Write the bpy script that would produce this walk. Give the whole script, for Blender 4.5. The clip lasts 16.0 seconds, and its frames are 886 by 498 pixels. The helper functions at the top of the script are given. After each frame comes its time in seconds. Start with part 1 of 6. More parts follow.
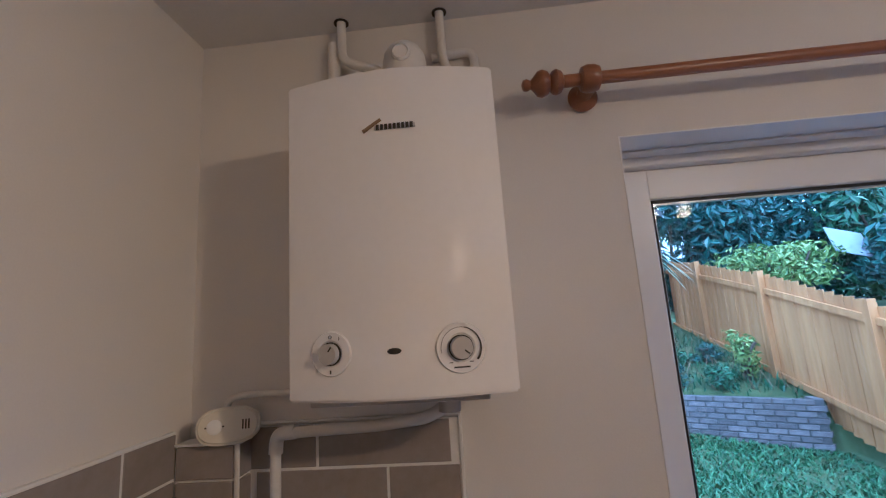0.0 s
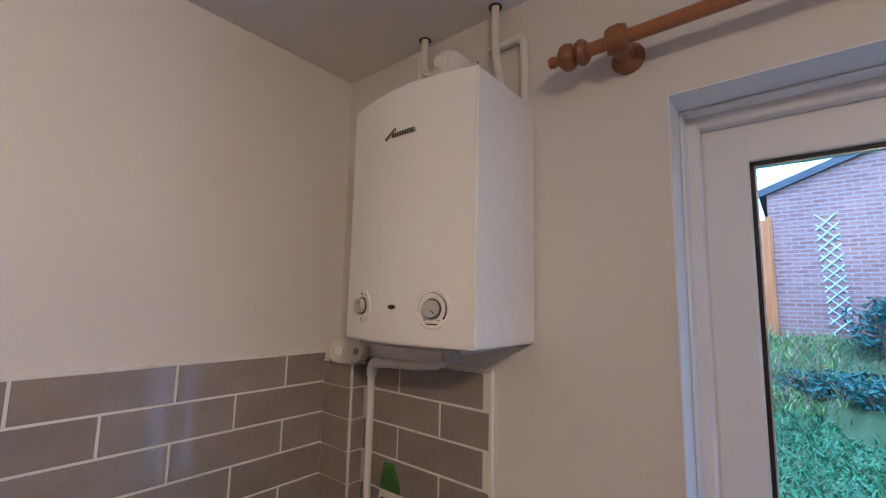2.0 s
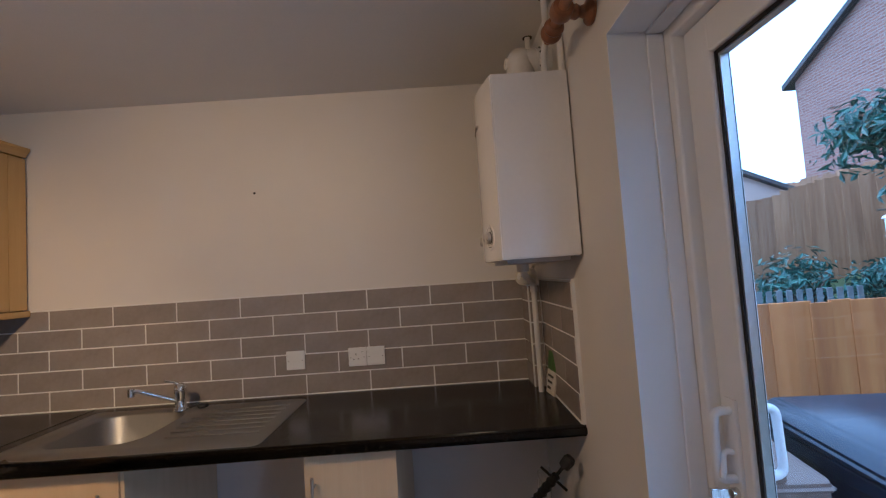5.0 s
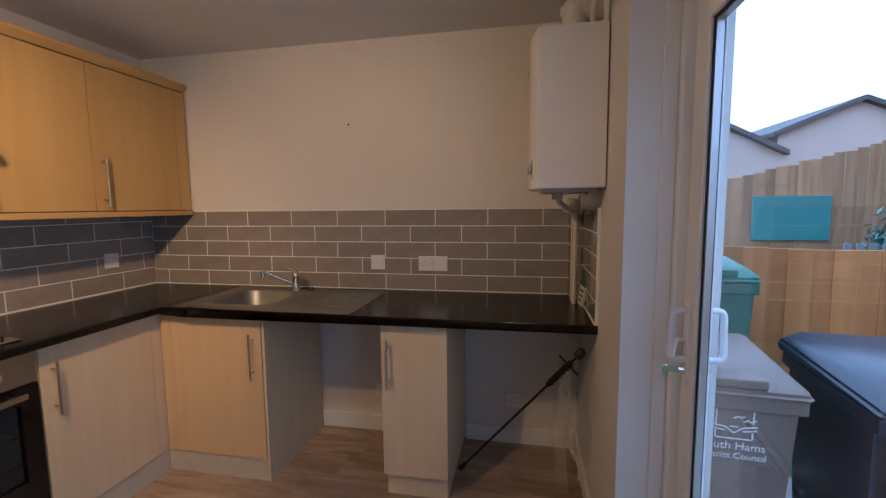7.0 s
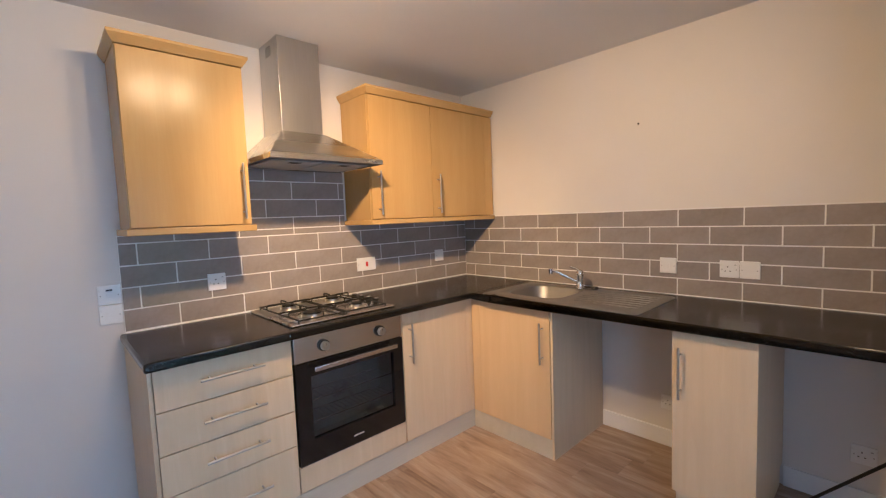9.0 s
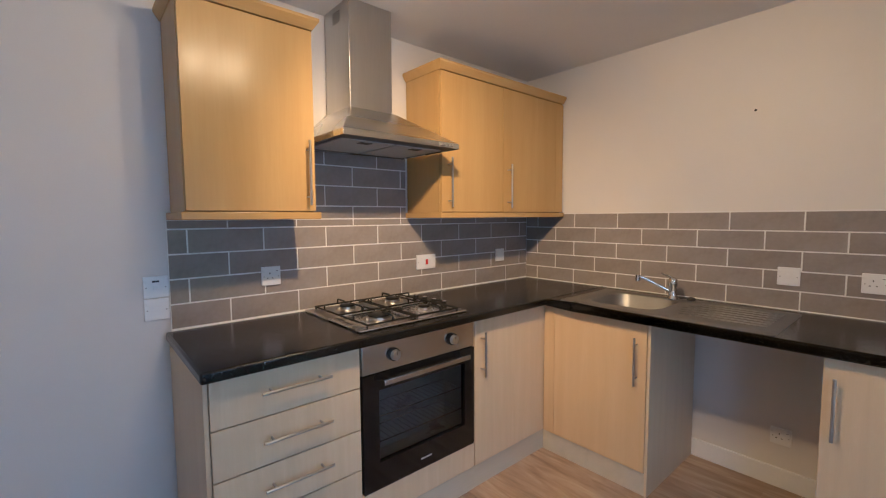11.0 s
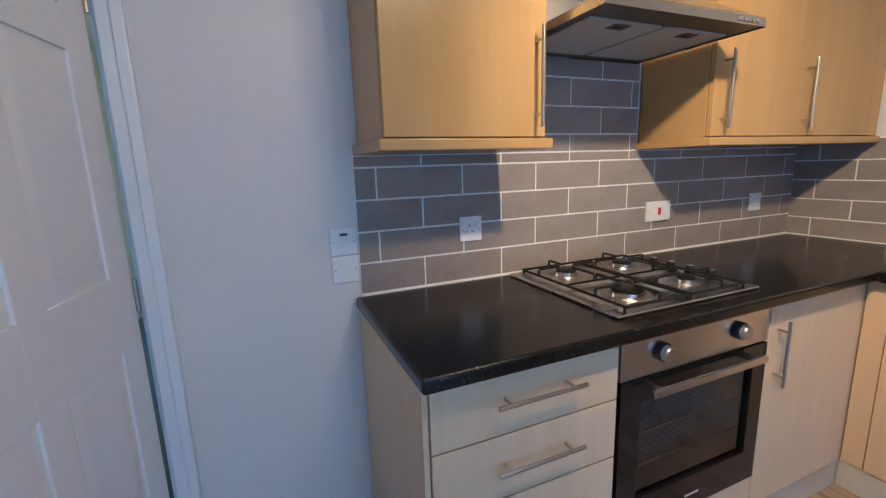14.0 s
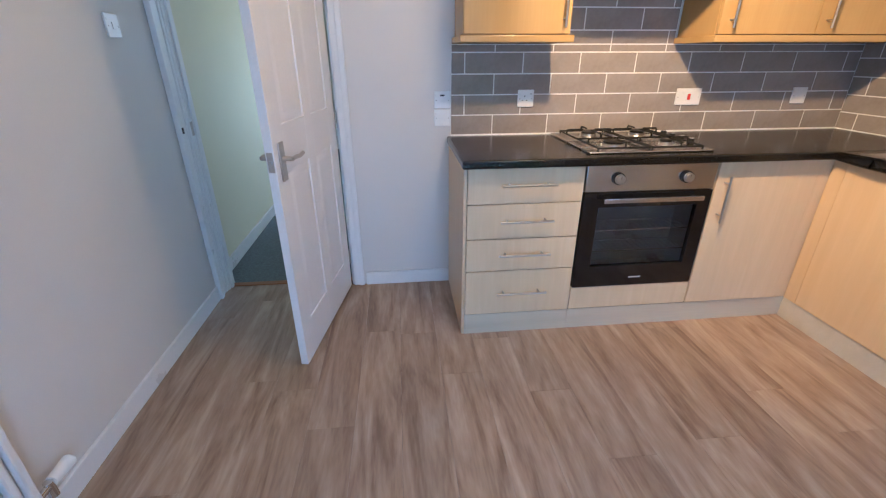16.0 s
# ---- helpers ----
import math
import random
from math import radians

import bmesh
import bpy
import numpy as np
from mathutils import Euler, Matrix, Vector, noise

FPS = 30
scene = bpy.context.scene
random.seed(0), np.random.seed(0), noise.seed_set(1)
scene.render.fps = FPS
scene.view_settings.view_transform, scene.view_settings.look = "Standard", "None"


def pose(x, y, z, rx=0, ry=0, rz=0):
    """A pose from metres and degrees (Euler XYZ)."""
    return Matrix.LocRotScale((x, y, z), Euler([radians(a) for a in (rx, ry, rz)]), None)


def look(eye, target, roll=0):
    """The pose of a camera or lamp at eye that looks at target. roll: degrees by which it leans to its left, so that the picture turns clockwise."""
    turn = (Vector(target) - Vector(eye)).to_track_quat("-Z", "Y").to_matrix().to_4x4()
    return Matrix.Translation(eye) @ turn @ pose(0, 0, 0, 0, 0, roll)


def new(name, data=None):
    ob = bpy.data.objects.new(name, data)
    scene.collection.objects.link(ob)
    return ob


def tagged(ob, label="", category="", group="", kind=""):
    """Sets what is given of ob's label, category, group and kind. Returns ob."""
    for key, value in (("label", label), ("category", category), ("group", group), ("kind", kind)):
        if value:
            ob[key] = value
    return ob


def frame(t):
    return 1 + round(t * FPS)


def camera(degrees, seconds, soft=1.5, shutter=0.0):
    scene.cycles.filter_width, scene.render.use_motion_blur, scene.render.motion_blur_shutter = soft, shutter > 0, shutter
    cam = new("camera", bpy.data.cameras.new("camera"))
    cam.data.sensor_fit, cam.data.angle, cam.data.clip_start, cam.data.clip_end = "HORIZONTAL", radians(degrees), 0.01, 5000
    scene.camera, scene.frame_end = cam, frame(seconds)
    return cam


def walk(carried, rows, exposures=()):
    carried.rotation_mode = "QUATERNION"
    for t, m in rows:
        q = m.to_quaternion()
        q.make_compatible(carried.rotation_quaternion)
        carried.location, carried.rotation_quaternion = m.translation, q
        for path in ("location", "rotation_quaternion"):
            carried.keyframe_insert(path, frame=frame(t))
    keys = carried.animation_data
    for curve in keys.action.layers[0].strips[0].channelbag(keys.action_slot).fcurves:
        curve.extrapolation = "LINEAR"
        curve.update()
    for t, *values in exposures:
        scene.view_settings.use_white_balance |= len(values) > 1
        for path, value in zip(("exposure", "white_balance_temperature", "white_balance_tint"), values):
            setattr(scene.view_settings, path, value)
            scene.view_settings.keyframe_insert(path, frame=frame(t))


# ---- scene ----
cam = camera(92.3, 16.0, 1.2)
PATH = [
    (0, (0.703, 1.769, 1.587), (0.546, 3.734, 1.928), -3.8),
    (0.5, (0.722, 1.775, 1.572), (0.456, 3.732, 1.886), -2.2),
    (1, (0.856, 1.839, 1.562), (0.202, 3.707, 1.85), 0.1),
    (1.5, (1.021, 1.855, 1.565), (-0.079, 3.507, 1.816), 1.6),
    (2, (1.243, 1.821, 1.56), (-0.019, 3.353, 1.806), 1.2),
    (2.5, (1.416, 1.869, 1.582), (0.071, 3.322, 1.858), -1.5),
    (3, (1.583, 2.0, 1.562), (-0.046, 3.128, 1.832), -1.4),
    (3.5, (1.778, 2.073, 1.532), (0.005, 2.957, 1.804), -1.6),
    (4, (1.919, 2.129, 1.501), (0.021, 2.738, 1.662), 1.8),
    (4.5, (1.986, 2.262, 1.474), (0.004, 2.501, 1.595), 2.4),
    (5, (2.082, 2.323, 1.44), (0.085, 2.337, 1.551), -3.9),
    (5.2, (2.161, 2.317, 1.423), (0.162, 2.291, 1.486), -4.4),
    (7.3, (2.444, 2.493, 1.392), (0.503, 2.068, 1.164), -0.7),
    (7.5, (2.445, 2.496, 1.382), (0.516, 2.02, 1.147), -1.3),
    (8, (2.478, 2.516, 1.381), (0.704, 1.617, 1.167), -3.0),
    (8.5, (2.539, 2.489, 1.393), (0.956, 1.28, 1.213), -3.4),
    (9, (2.59, 2.475, 1.393), (1.224, 1.021, 1.243), -2.2),
    (9.5, (2.625, 2.47, 1.385), (1.424, 0.876, 1.244), -1.4),
    (10, (2.641, 2.471, 1.378), (1.468, 0.858, 1.222), -0.8),
    (10.2, (2.654, 2.455, 1.374), (1.471, 0.851, 1.21), -0.6),
    (12.3, (2.541, 1.203, 1.362), (0.929, 0.02, 1.295), 2.3),
    (12.5, (2.539, 1.171, 1.345), (0.896, 0.031, 1.287), 3.1),
    (13, (2.558, 1.175, 1.366), (1.067, -0.157, 1.315), -0.9),
    (13.5, (2.565, 1.187, 1.357), (1.282, -0.341, 1.215), -2.2),
    (14, (2.62, 1.375, 1.319), (1.853, -0.432, 0.94), -1.9),
    (14.5, (2.626, 1.78, 1.282), (2.387, -0.096, 0.63), 0.1),
    (15, (2.72, 2.073, 1.246), (2.523, 0.265, 0.416), 0.8),
    (15.5, (2.645, 2.295, 1.275), (2.504, 0.507, 0.391), 0.4),
    (16, (2.62, 2.396, 1.306), (2.441, 0.583, 0.481), -0.2),
]
EXPOSURES = [(0, -0.1, 4100, 7), (1, -0.1, 4100, 7), (2, 0.1, 4100, 5), (3, -0.18, 4220, 6), (3.5, -0.12, 4230, 6), (4.5, -0.15, 4400, 6), (5.2, -0.65, 4520, 6), (7.5, -0.5, 5000, 8), (8, -0.1, 5250, 8), (8.5, 0.35, 5350, 8), (9, 0.42, 4800, 5), (10, 0.18, 4560, 3), (12.5, 0.02, 4300, 1), (13.5, 0.12, 4060, 0), (14, 0.1, 4100, 1), (14.5, 0.58, 4230, 1), (15.5, 0.65, 4420, 3), (16, 0.7, 4480, 3)]
walk(cam, [(t, look(eye, target, roll)) for t, eye, target, roll in PATH], EXPOSURES)

# ---- world and light ----
world = bpy.data.worlds.new("overcast_sky")
scene.world = world
world.use_nodes = True
wn = world.node_tree.nodes
sky = wn.new("ShaderNodeTexSky")
sky.sky_type = "NISHITA"
sky.sun_disc = False
sky.sun_elevation = radians(60)
sky.sun_rotation = radians(195)
sky.air_density = 1.0
sky.dust_density = 1.0
cloud = wn.new("ShaderNodeMix")
cloud.data_type = "RGBA"
cloud.inputs[0].default_value = 0.75
cloud.inputs[7].default_value = (24.5, 30.0, 38.5, 1.0)
world.node_tree.links.new(sky.outputs[0], cloud.inputs[6])
world.node_tree.links.new(cloud.outputs[2], wn["Background"].inputs[0])
wn["Background"].inputs[1].default_value = 0.15

sun = new("sun", bpy.data.lights.new("sun", "SUN"))
sun.data.energy = 2.2
sun.data.angle = radians(30)
sun.data.color = (1.0, 0.98, 0.96)
sun.matrix_world = look((2.0, -7.5, 13), (0, 0, 0))

# two warm bulbs on the ceiling bar, their beams turned to the hob and to the sink wall
WARM = (1.0, 0.53, 0.195)
BULBS = ((1.89, 1.27, 2.21), (2.085, 1.27, 2.21))
for at in BULBS:
    bulb_light = new("bulb_light", bpy.data.lights.new("bulb_light", "POINT"))
    bulb_light.data.energy = 4.8
    bulb_light.data.color = WARM
    bulb_light.data.shadow_soft_size = 0.04
    bulb_light.location = at
for at, aim, watts, wide in ((BULBS[0], (0.9, 0.0, 0.95), 112, 98), (BULBS[1], (0.0, 1.5, 1.0), 62, 104)):
    beam = new("bulb_beam", bpy.data.lights.new("bulb_beam", "SPOT"))
    beam.data.energy = watts
    beam.data.color = WARM
    beam.data.shadow_soft_size = 0.04
    beam.data.spot_size = radians(wide)
    beam.data.spot_blend = 1.0
    beam.matrix_world = look(at, aim)

# daylight that the second sash of the patio door lets in
door_sky = new("door_skylight", bpy.data.lights.new("door_skylight", "AREA"))
door_sky.data.shape = "RECTANGLE"
door_sky.data.size, door_sky.data.size_y = 0.86, 1.75
door_sky.data.energy = 7
door_sky.data.color = (0.52, 0.74, 1.0)
door_sky.matrix_world = look((2.36, 3.06, 1.0), (2.36, 1.0, 0.95))

# warm fill lamp added in an unseen, assumed opening to brighten the hall
hall_fill = new("hall_fill_light", bpy.data.lights.new("hall_fill_light", "AREA"))
hall_fill.data.shape = "RECTANGLE"
hall_fill.data.size, hall_fill.data.size_y = 0.85, 0.9
hall_fill.data.energy = 7
hall_fill.data.color = (1.0, 0.78, 0.50)
hall_fill.matrix_world = look((2.2, -2.1, 1.475), (3.5, -2.1, 1.375))

# ---- materials ----


def nodes_of(name):
    m = bpy.data.materials.new(name)
    m.use_nodes = True
    nt = m.node_tree
    return m, nt, nt.nodes, nt.links, nt.nodes["Principled BSDF"]


def rough_paint(name, col, col2, rough=0.6, scale=3.0, grain=120.0, bump=0.15, metal=0.0, spread=0.1, coat=0.0, stretch=(1, 1, 1), spec=0.5, island=0.0):
    """A surface with a slow stain, a fine grain, uneven gloss and fine relief."""
    m, nt, n, l, b = nodes_of(name)
    tc = n.new("ShaderNodeTexCoord")
    mp = n.new("ShaderNodeMapping")
    mp.inputs["Scale"].default_value = stretch
    l.new(tc.outputs["Object"], mp.inputs[0])
    big = n.new("ShaderNodeTexNoise")
    big.inputs["Scale"].default_value = scale
    big.inputs["Detail"].default_value = 5
    fine = n.new("ShaderNodeTexNoise")
    fine.inputs["Scale"].default_value = grain
    fine.inputs["Detail"].default_value = 3
    for q in (big, fine):
        l.new(mp.outputs[0], q.inputs["Vector"])
    add = n.new("ShaderNodeMath")
    add.operation = "MULTIPLY_ADD"
    add.inputs[1].default_value = 0.35
    l.new(fine.outputs[0], add.inputs[0])
    sc = n.new("ShaderNodeMath")
    sc.operation = "MULTIPLY"
    sc.inputs[1].default_value = 0.65
    l.new(big.outputs[0], sc.inputs[0])
    l.new(sc.outputs[0], add.inputs[2])
    rp = n.new("ShaderNodeValToRGB")
    rp.color_ramp.elements[0].position, rp.color_ramp.elements[1].position = 0.32, 0.68
    rp.color_ramp.elements[0].color, rp.color_ramp.elements[1].color = (*col, 1), (*col2, 1)
    l.new(add.outputs[0], rp.inputs[0])
    out = rp.outputs[0]
    if island:
        oi = n.new("ShaderNodeObjectInfo")
        hs = n.new("ShaderNodeHueSaturation")
        mr = n.new("ShaderNodeMapRange")
        mr.inputs["To Min"].default_value, mr.inputs["To Max"].default_value = 1 - island, 1 + island
        l.new(oi.outputs["Random"], mr.inputs["Value"])
        l.new(mr.outputs[0], hs.inputs["Value"])
        l.new(out, hs.inputs["Color"])
        out = hs.outputs[0]
    l.new(out, b.inputs["Base Color"])
    rr = n.new("ShaderNodeMapRange")
    rr.inputs["To Min"].default_value, rr.inputs["To Max"].default_value = max(0.02, rough - spread), min(1, rough + spread)
    l.new(big.outputs[0], rr.inputs["Value"])
    l.new(rr.outputs[0], b.inputs["Roughness"])
    b.inputs["Metallic"].default_value = metal
    b.inputs["Coat Weight"].default_value = coat
    b.inputs["Coat Roughness"].default_value = 0.08
    b.inputs["Specular IOR Level"].default_value = spec
    if bump:
        bp = n.new("ShaderNodeBump")
        bp.inputs["Strength"].default_value = bump
        bp.inputs["Distance"].default_value = 0.003
        l.new(fine.outputs[0], bp.inputs["Height"])
        l.new(bp.outputs[0], b.inputs["Normal"])
    return m


def wood_mat(name, dark, mid, light, along=2, ring=9.0, rough=0.45, vary=0.12, bump=0.08, rand=True, spec=0.5, knots=False):
    """Wood with streaks along one axis (0 x, 1 y, 2 z), each piece shifted and tinted by chance."""
    m, nt, n, l, b = nodes_of(name)
    tc = n.new("ShaderNodeTexCoord")
    mp = n.new("ShaderNodeMapping")
    st = [1.0, 1.0, 1.0]
    st[along] = 0.14 if knots else 0.07
    mp.inputs["Scale"].default_value = st
    l.new(tc.outputs["Object"], mp.inputs[0])
    vec = mp.outputs[0]
    oi = n.new("ShaderNodeObjectInfo")
    if rand:
        va = n.new("ShaderNodeVectorMath")
        va.operation = "MULTIPLY_ADD"
        va.inputs[1].default_value = (17.0, 23.0, 31.0)
        cx = n.new("ShaderNodeCombineXYZ")
        for k in range(3):
            l.new(oi.outputs["Random"], cx.inputs[k])
        l.new(cx.outputs[0], va.inputs[0])
        l.new(vec, va.inputs[2])
        vec = va.outputs[0]
    a = n.new("ShaderNodeTexNoise")
    a.inputs["Scale"].default_value, a.inputs["Detail"].default_value, a.inputs["Distortion"].default_value = ring, 6, 2.6 if knots else 0.5
    f = n.new("ShaderNodeTexNoise")
    f.inputs["Scale"].default_value, f.inputs["Detail"].default_value = ring * 14, 3
    for q in (a, f):
        l.new(vec, q.inputs["Vector"])
    mx = n.new("ShaderNodeMath")
    mx.operation = "MULTIPLY_ADD"
    mx.inputs[1].default_value = 0.22
    l.new(f.outputs[0], mx.inputs[0])
    sc = n.new("ShaderNodeMath")
    sc.operation = "MULTIPLY"
    sc.inputs[1].default_value = 0.78
    l.new(a.outputs[0], sc.inputs[0])
    l.new(sc.outputs[0], mx.inputs[2])
    rp = n.new("ShaderNodeValToRGB")
    e = rp.color_ramp.elements
    e[0].position, e[0].color = (0.32 if knots else 0.3), (*dark, 1)
    e[1].position, e[1].color = (0.68 if knots else 0.7), (*light, 1)
    q = e.new(0.5)
    q.color = (*mid, 1)
    l.new(mx.outputs[0], rp.inputs[0])
    hs = n.new("ShaderNodeHueSaturation")
    mr = n.new("ShaderNodeMapRange")
    mr.inputs["To Min"].default_value, mr.inputs["To Max"].default_value = 1 - vary, 1 + vary
    l.new(oi.outputs["Random"], mr.inputs["Value"])
    l.new(mr.outputs[0], hs.inputs["Value"])
    l.new(rp.outputs[0], hs.inputs["Color"])
    l.new(hs.outputs[0], b.inputs["Base Color"])
    b.inputs["Roughness"].default_value = rough
    b.inputs["Specular IOR Level"].default_value = spec
    bp = n.new("ShaderNodeBump")
    bp.inputs["Strength"].default_value, bp.inputs["Distance"].default_value = bump, 0.002
    l.new(mx.outputs[0], bp.inputs["Height"])
    l.new(bp.outputs[0], b.inputs["Normal"])
    return m


def glass_mat(name, col=(1, 1, 1), rough=0.0, ior=1.45):
    m, nt, n, l, b = nodes_of(name)
    b.inputs["Base Color"].default_value = (*col, 1)
    b.inputs["Transmission Weight"].default_value = 1.0
    b.inputs["Roughness"].default_value = rough
    b.inputs["IOR"].default_value = ior
    return m


def worktop_mat():
    """Black laminate with sparse pale flecks and a satin, slightly pebbled face."""
    m = rough_paint("black_worktop", (0.004, 0.0038, 0.0036), (0.011, 0.0105, 0.010), 0.2, 24, 600, 0.02, spread=0.04, spec=0.4)
    nt = m.node_tree
    n, l, b = nt.nodes, nt.links, nt.nodes["Principled BSDF"]
    tc = n.new("ShaderNodeTexCoord")
    fleck = n.new("ShaderNodeTexNoise")
    fleck.inputs["Scale"].default_value, fleck.inputs["Detail"].default_value = 130.0, 2
    l.new(tc.outputs["Object"], fleck.inputs["Vector"])
    rp = n.new("ShaderNodeValToRGB")
    rp.color_ramp.elements[0].position, rp.color_ramp.elements[1].position = 0.60, 0.68
    l.new(fleck.outputs[0], rp.inputs[0])
    mx = n.new("ShaderNodeMix")
    mx.data_type = "RGBA"
    mx.inputs[7].default_value = (0.04, 0.036, 0.032, 1)
    old = b.inputs["Base Color"].links[0].from_socket
    l.new(rp.outputs[0], mx.inputs[0])
    l.new(old, mx.inputs[6])
    l.new(mx.outputs[2], b.inputs["Base Color"])
    return m


M_WALL = rough_paint("wall_paint", (0.67, 0.64, 0.60), (0.725, 0.695, 0.655), 0.55, 1.6, 260, 0.12)
M_CEIL = rough_paint("ceiling_paint", (0.70, 0.685, 0.665), (0.76, 0.745, 0.725), 0.75, 1.2, 180, 0.15)
M_HALL = rough_paint("hall_paint", (0.74, 0.71, 0.52), (0.79, 0.76, 0.58), 0.65, 1.4, 200, 0.12)
M_GLOSS = rough_paint("white_gloss_paint", (0.76, 0.76, 0.75), (0.82, 0.82, 0.81), 0.3, 3, 90, 0.05)
M_DOORW = rough_paint("door_paint", (0.74, 0.735, 0.73), (0.80, 0.795, 0.79), 0.38, 3, 90, 0.06)
M_UPVC = rough_paint("upvc", (0.81, 0.81, 0.82), (0.83, 0.83, 0.84), 0.34, 4, 80, 0.01, spread=0.03)
M_SPACER = rough_paint("anodised_spacer", (0.55, 0.56, 0.58), (0.62, 0.63, 0.65), 0.35, 6, 90, 0.02, 0.7)
M_GASKET = rough_paint("rubber_gasket", (0.012, 0.012, 0.014), (0.02, 0.02, 0.022), 0.55, 20, 200, 0.05)
M_TILE = rough_paint("grey_glazed_tile", (0.262, 0.228, 0.205), (0.328, 0.288, 0.262), 0.08, 9, 60, 0.03, spread=0.05, island=0.07)
M_GROUT = rough_paint("pale_grout", (0.72, 0.70, 0.66), (0.80, 0.78, 0.74), 0.85, 8, 200, 0.3)
M_WORKTOP = worktop_mat()
M_BEECH = wood_mat("beech_laminate", (0.455, 0.287, 0.098), (0.49, 0.315, 0.112), (0.53, 0.35, 0.13), 2, 9, 0.24, 0.02, 0.02, spec=0.35)
M_BEECHP = wood_mat("pale_beech_laminate", (0.575, 0.405, 0.21), (0.60, 0.425, 0.225), (0.63, 0.455, 0.245), 2, 18, 0.45, 0.02, 0.03)
M_BEECHX = wood_mat("beech_laminate_across", (0.455, 0.287, 0.098), (0.49, 0.315, 0.112), (0.53, 0.35, 0.13), 0, 9, 0.24, 0.02, 0.02, spec=0.35)
M_MAPLE = wood_mat("pale_maple_laminate", (0.60, 0.465, 0.285), (0.63, 0.49, 0.305), (0.665, 0.525, 0.335), 2, 26, 0.36, 0.02, 0.03)
M_MAPLEX = wood_mat("pale_maple_laminate_across", (0.60, 0.465, 0.285), (0.63, 0.49, 0.305), (0.665, 0.525, 0.335), 2, 26, 0.36, 0.02, 0.03)
M_PLINTH = wood_mat("plinth_laminate", (0.47, 0.42, 0.31), (0.52, 0.465, 0.35), (0.57, 0.51, 0.39), 0, 9, 0.42, 0.02, 0.03)
# dark brown: painted shade in the cabinet door gaps, and the bird badge's own colour
M_GAPSHADE_BADGE = rough_paint("gap_shade_badge_brown", (0.16, 0.10, 0.05), (0.22, 0.14, 0.07), 0.5, 9, 90, 0.05)
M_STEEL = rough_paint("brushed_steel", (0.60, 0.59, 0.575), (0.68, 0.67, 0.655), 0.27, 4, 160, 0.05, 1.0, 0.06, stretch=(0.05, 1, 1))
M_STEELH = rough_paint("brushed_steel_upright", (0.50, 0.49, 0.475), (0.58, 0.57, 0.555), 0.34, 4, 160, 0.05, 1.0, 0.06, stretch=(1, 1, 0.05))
M_SINK = rough_paint("sink_steel", (0.27, 0.27, 0.27), (0.34, 0.34, 0.338), 0.47, 6, 220, 0.04, 1.0, 0.08)
M_CHROME = rough_paint("chrome", (0.72, 0.72, 0.72), (0.78, 0.78, 0.78), 0.08, 6, 80, 0.0, 1.0, 0.03)
M_NICKEL = rough_paint("satin_nickel", (0.46, 0.43, 0.39), (0.54, 0.51, 0.47), 0.3, 6, 90, 0.02, 1.0, 0.06)
M_BLACKE = rough_paint("black_enamel", (0.008, 0.008, 0.008), (0.014, 0.014, 0.014), 0.42, 9, 160, 0.05, spec=0.3)
M_OVENG = rough_paint("black_oven_glass", (0.008, 0.008, 0.009), (0.011, 0.011, 0.012), 0.06, 4, 60, 0.0, spread=0.02)
M_CAVITY = rough_paint("oven_cavity_enamel", (0.16, 0.16, 0.165), (0.24, 0.24, 0.245), 0.3, 6, 90, 0.05)
M_SMOKE = glass_mat("smoked_oven_window", (0.76, 0.76, 0.75), 0.0, 1.3)
M_SOCKET = rough_paint("white_socket_plastic", (0.76, 0.755, 0.735), (0.81, 0.805, 0.785), 0.3, 9, 90, 0.01)
M_DARK = rough_paint("dark_slot", (0.02, 0.018, 0.016), (0.035, 0.03, 0.028), 0.5, 20, 90, 0.0)
M_RED = rough_paint("red_rocker", (0.55, 0.03, 0.02), (0.62, 0.04, 0.03), 0.3, 20, 90, 0.0)
M_BOILER = rough_paint("boiler_white_enamel", (0.76, 0.745, 0.73), (0.80, 0.785, 0.77), 0.2, 3, 70, 0.02, spread=0.05, coat=0.3)
M_GREYP = rough_paint("grey_plastic", (0.42, 0.40, 0.38), (0.48, 0.46, 0.44), 0.4, 9, 90, 0.02)
M_PIPE = rough_paint("painted_pipe", (0.70, 0.67, 0.62), (0.78, 0.75, 0.70), 0.45, 9, 120, 0.1)
M_PVC = rough_paint("white_waste_pipe", (0.66, 0.64, 0.61), (0.73, 0.71, 0.68), 0.4, 9, 90, 0.03)
M_ALARM = rough_paint("cream_alarm_plastic", (0.64, 0.60, 0.49), (0.71, 0.67, 0.57), 0.45, 8, 90, 0.03)
M_PINE = wood_mat("stained_pine", (0.17, 0.06, 0.022), (0.25, 0.098, 0.035), (0.32, 0.14, 0.055), 0, 16, 0.33, 0.08, 0.05)
M_FLOOR = wood_mat("oak_vinyl_plank", (0.20, 0.13, 0.084), (0.345, 0.246, 0.168), (0.475, 0.368, 0.267), 1, 6.5, 0.33, 0.06, 0.06, knots=True)
M_CARPET = rough_paint("grey_carpet", (0.10, 0.125, 0.14), (0.19, 0.22, 0.235), 0.95, 60, 500, 0.8)
M_HOODDARK = rough_paint("hood_inner_steel", (0.10, 0.095, 0.09), (0.16, 0.15, 0.145), 0.4, 8, 120, 0.05, 0.8)
M_FILTER = rough_paint("hood_filter", (0.50, 0.49, 0.47), (0.62, 0.61, 0.59), 0.4, 60, 400, 0.3, 0.35)
M_BULB, _nt, _n, _l, _b = nodes_of("warm_bulb")
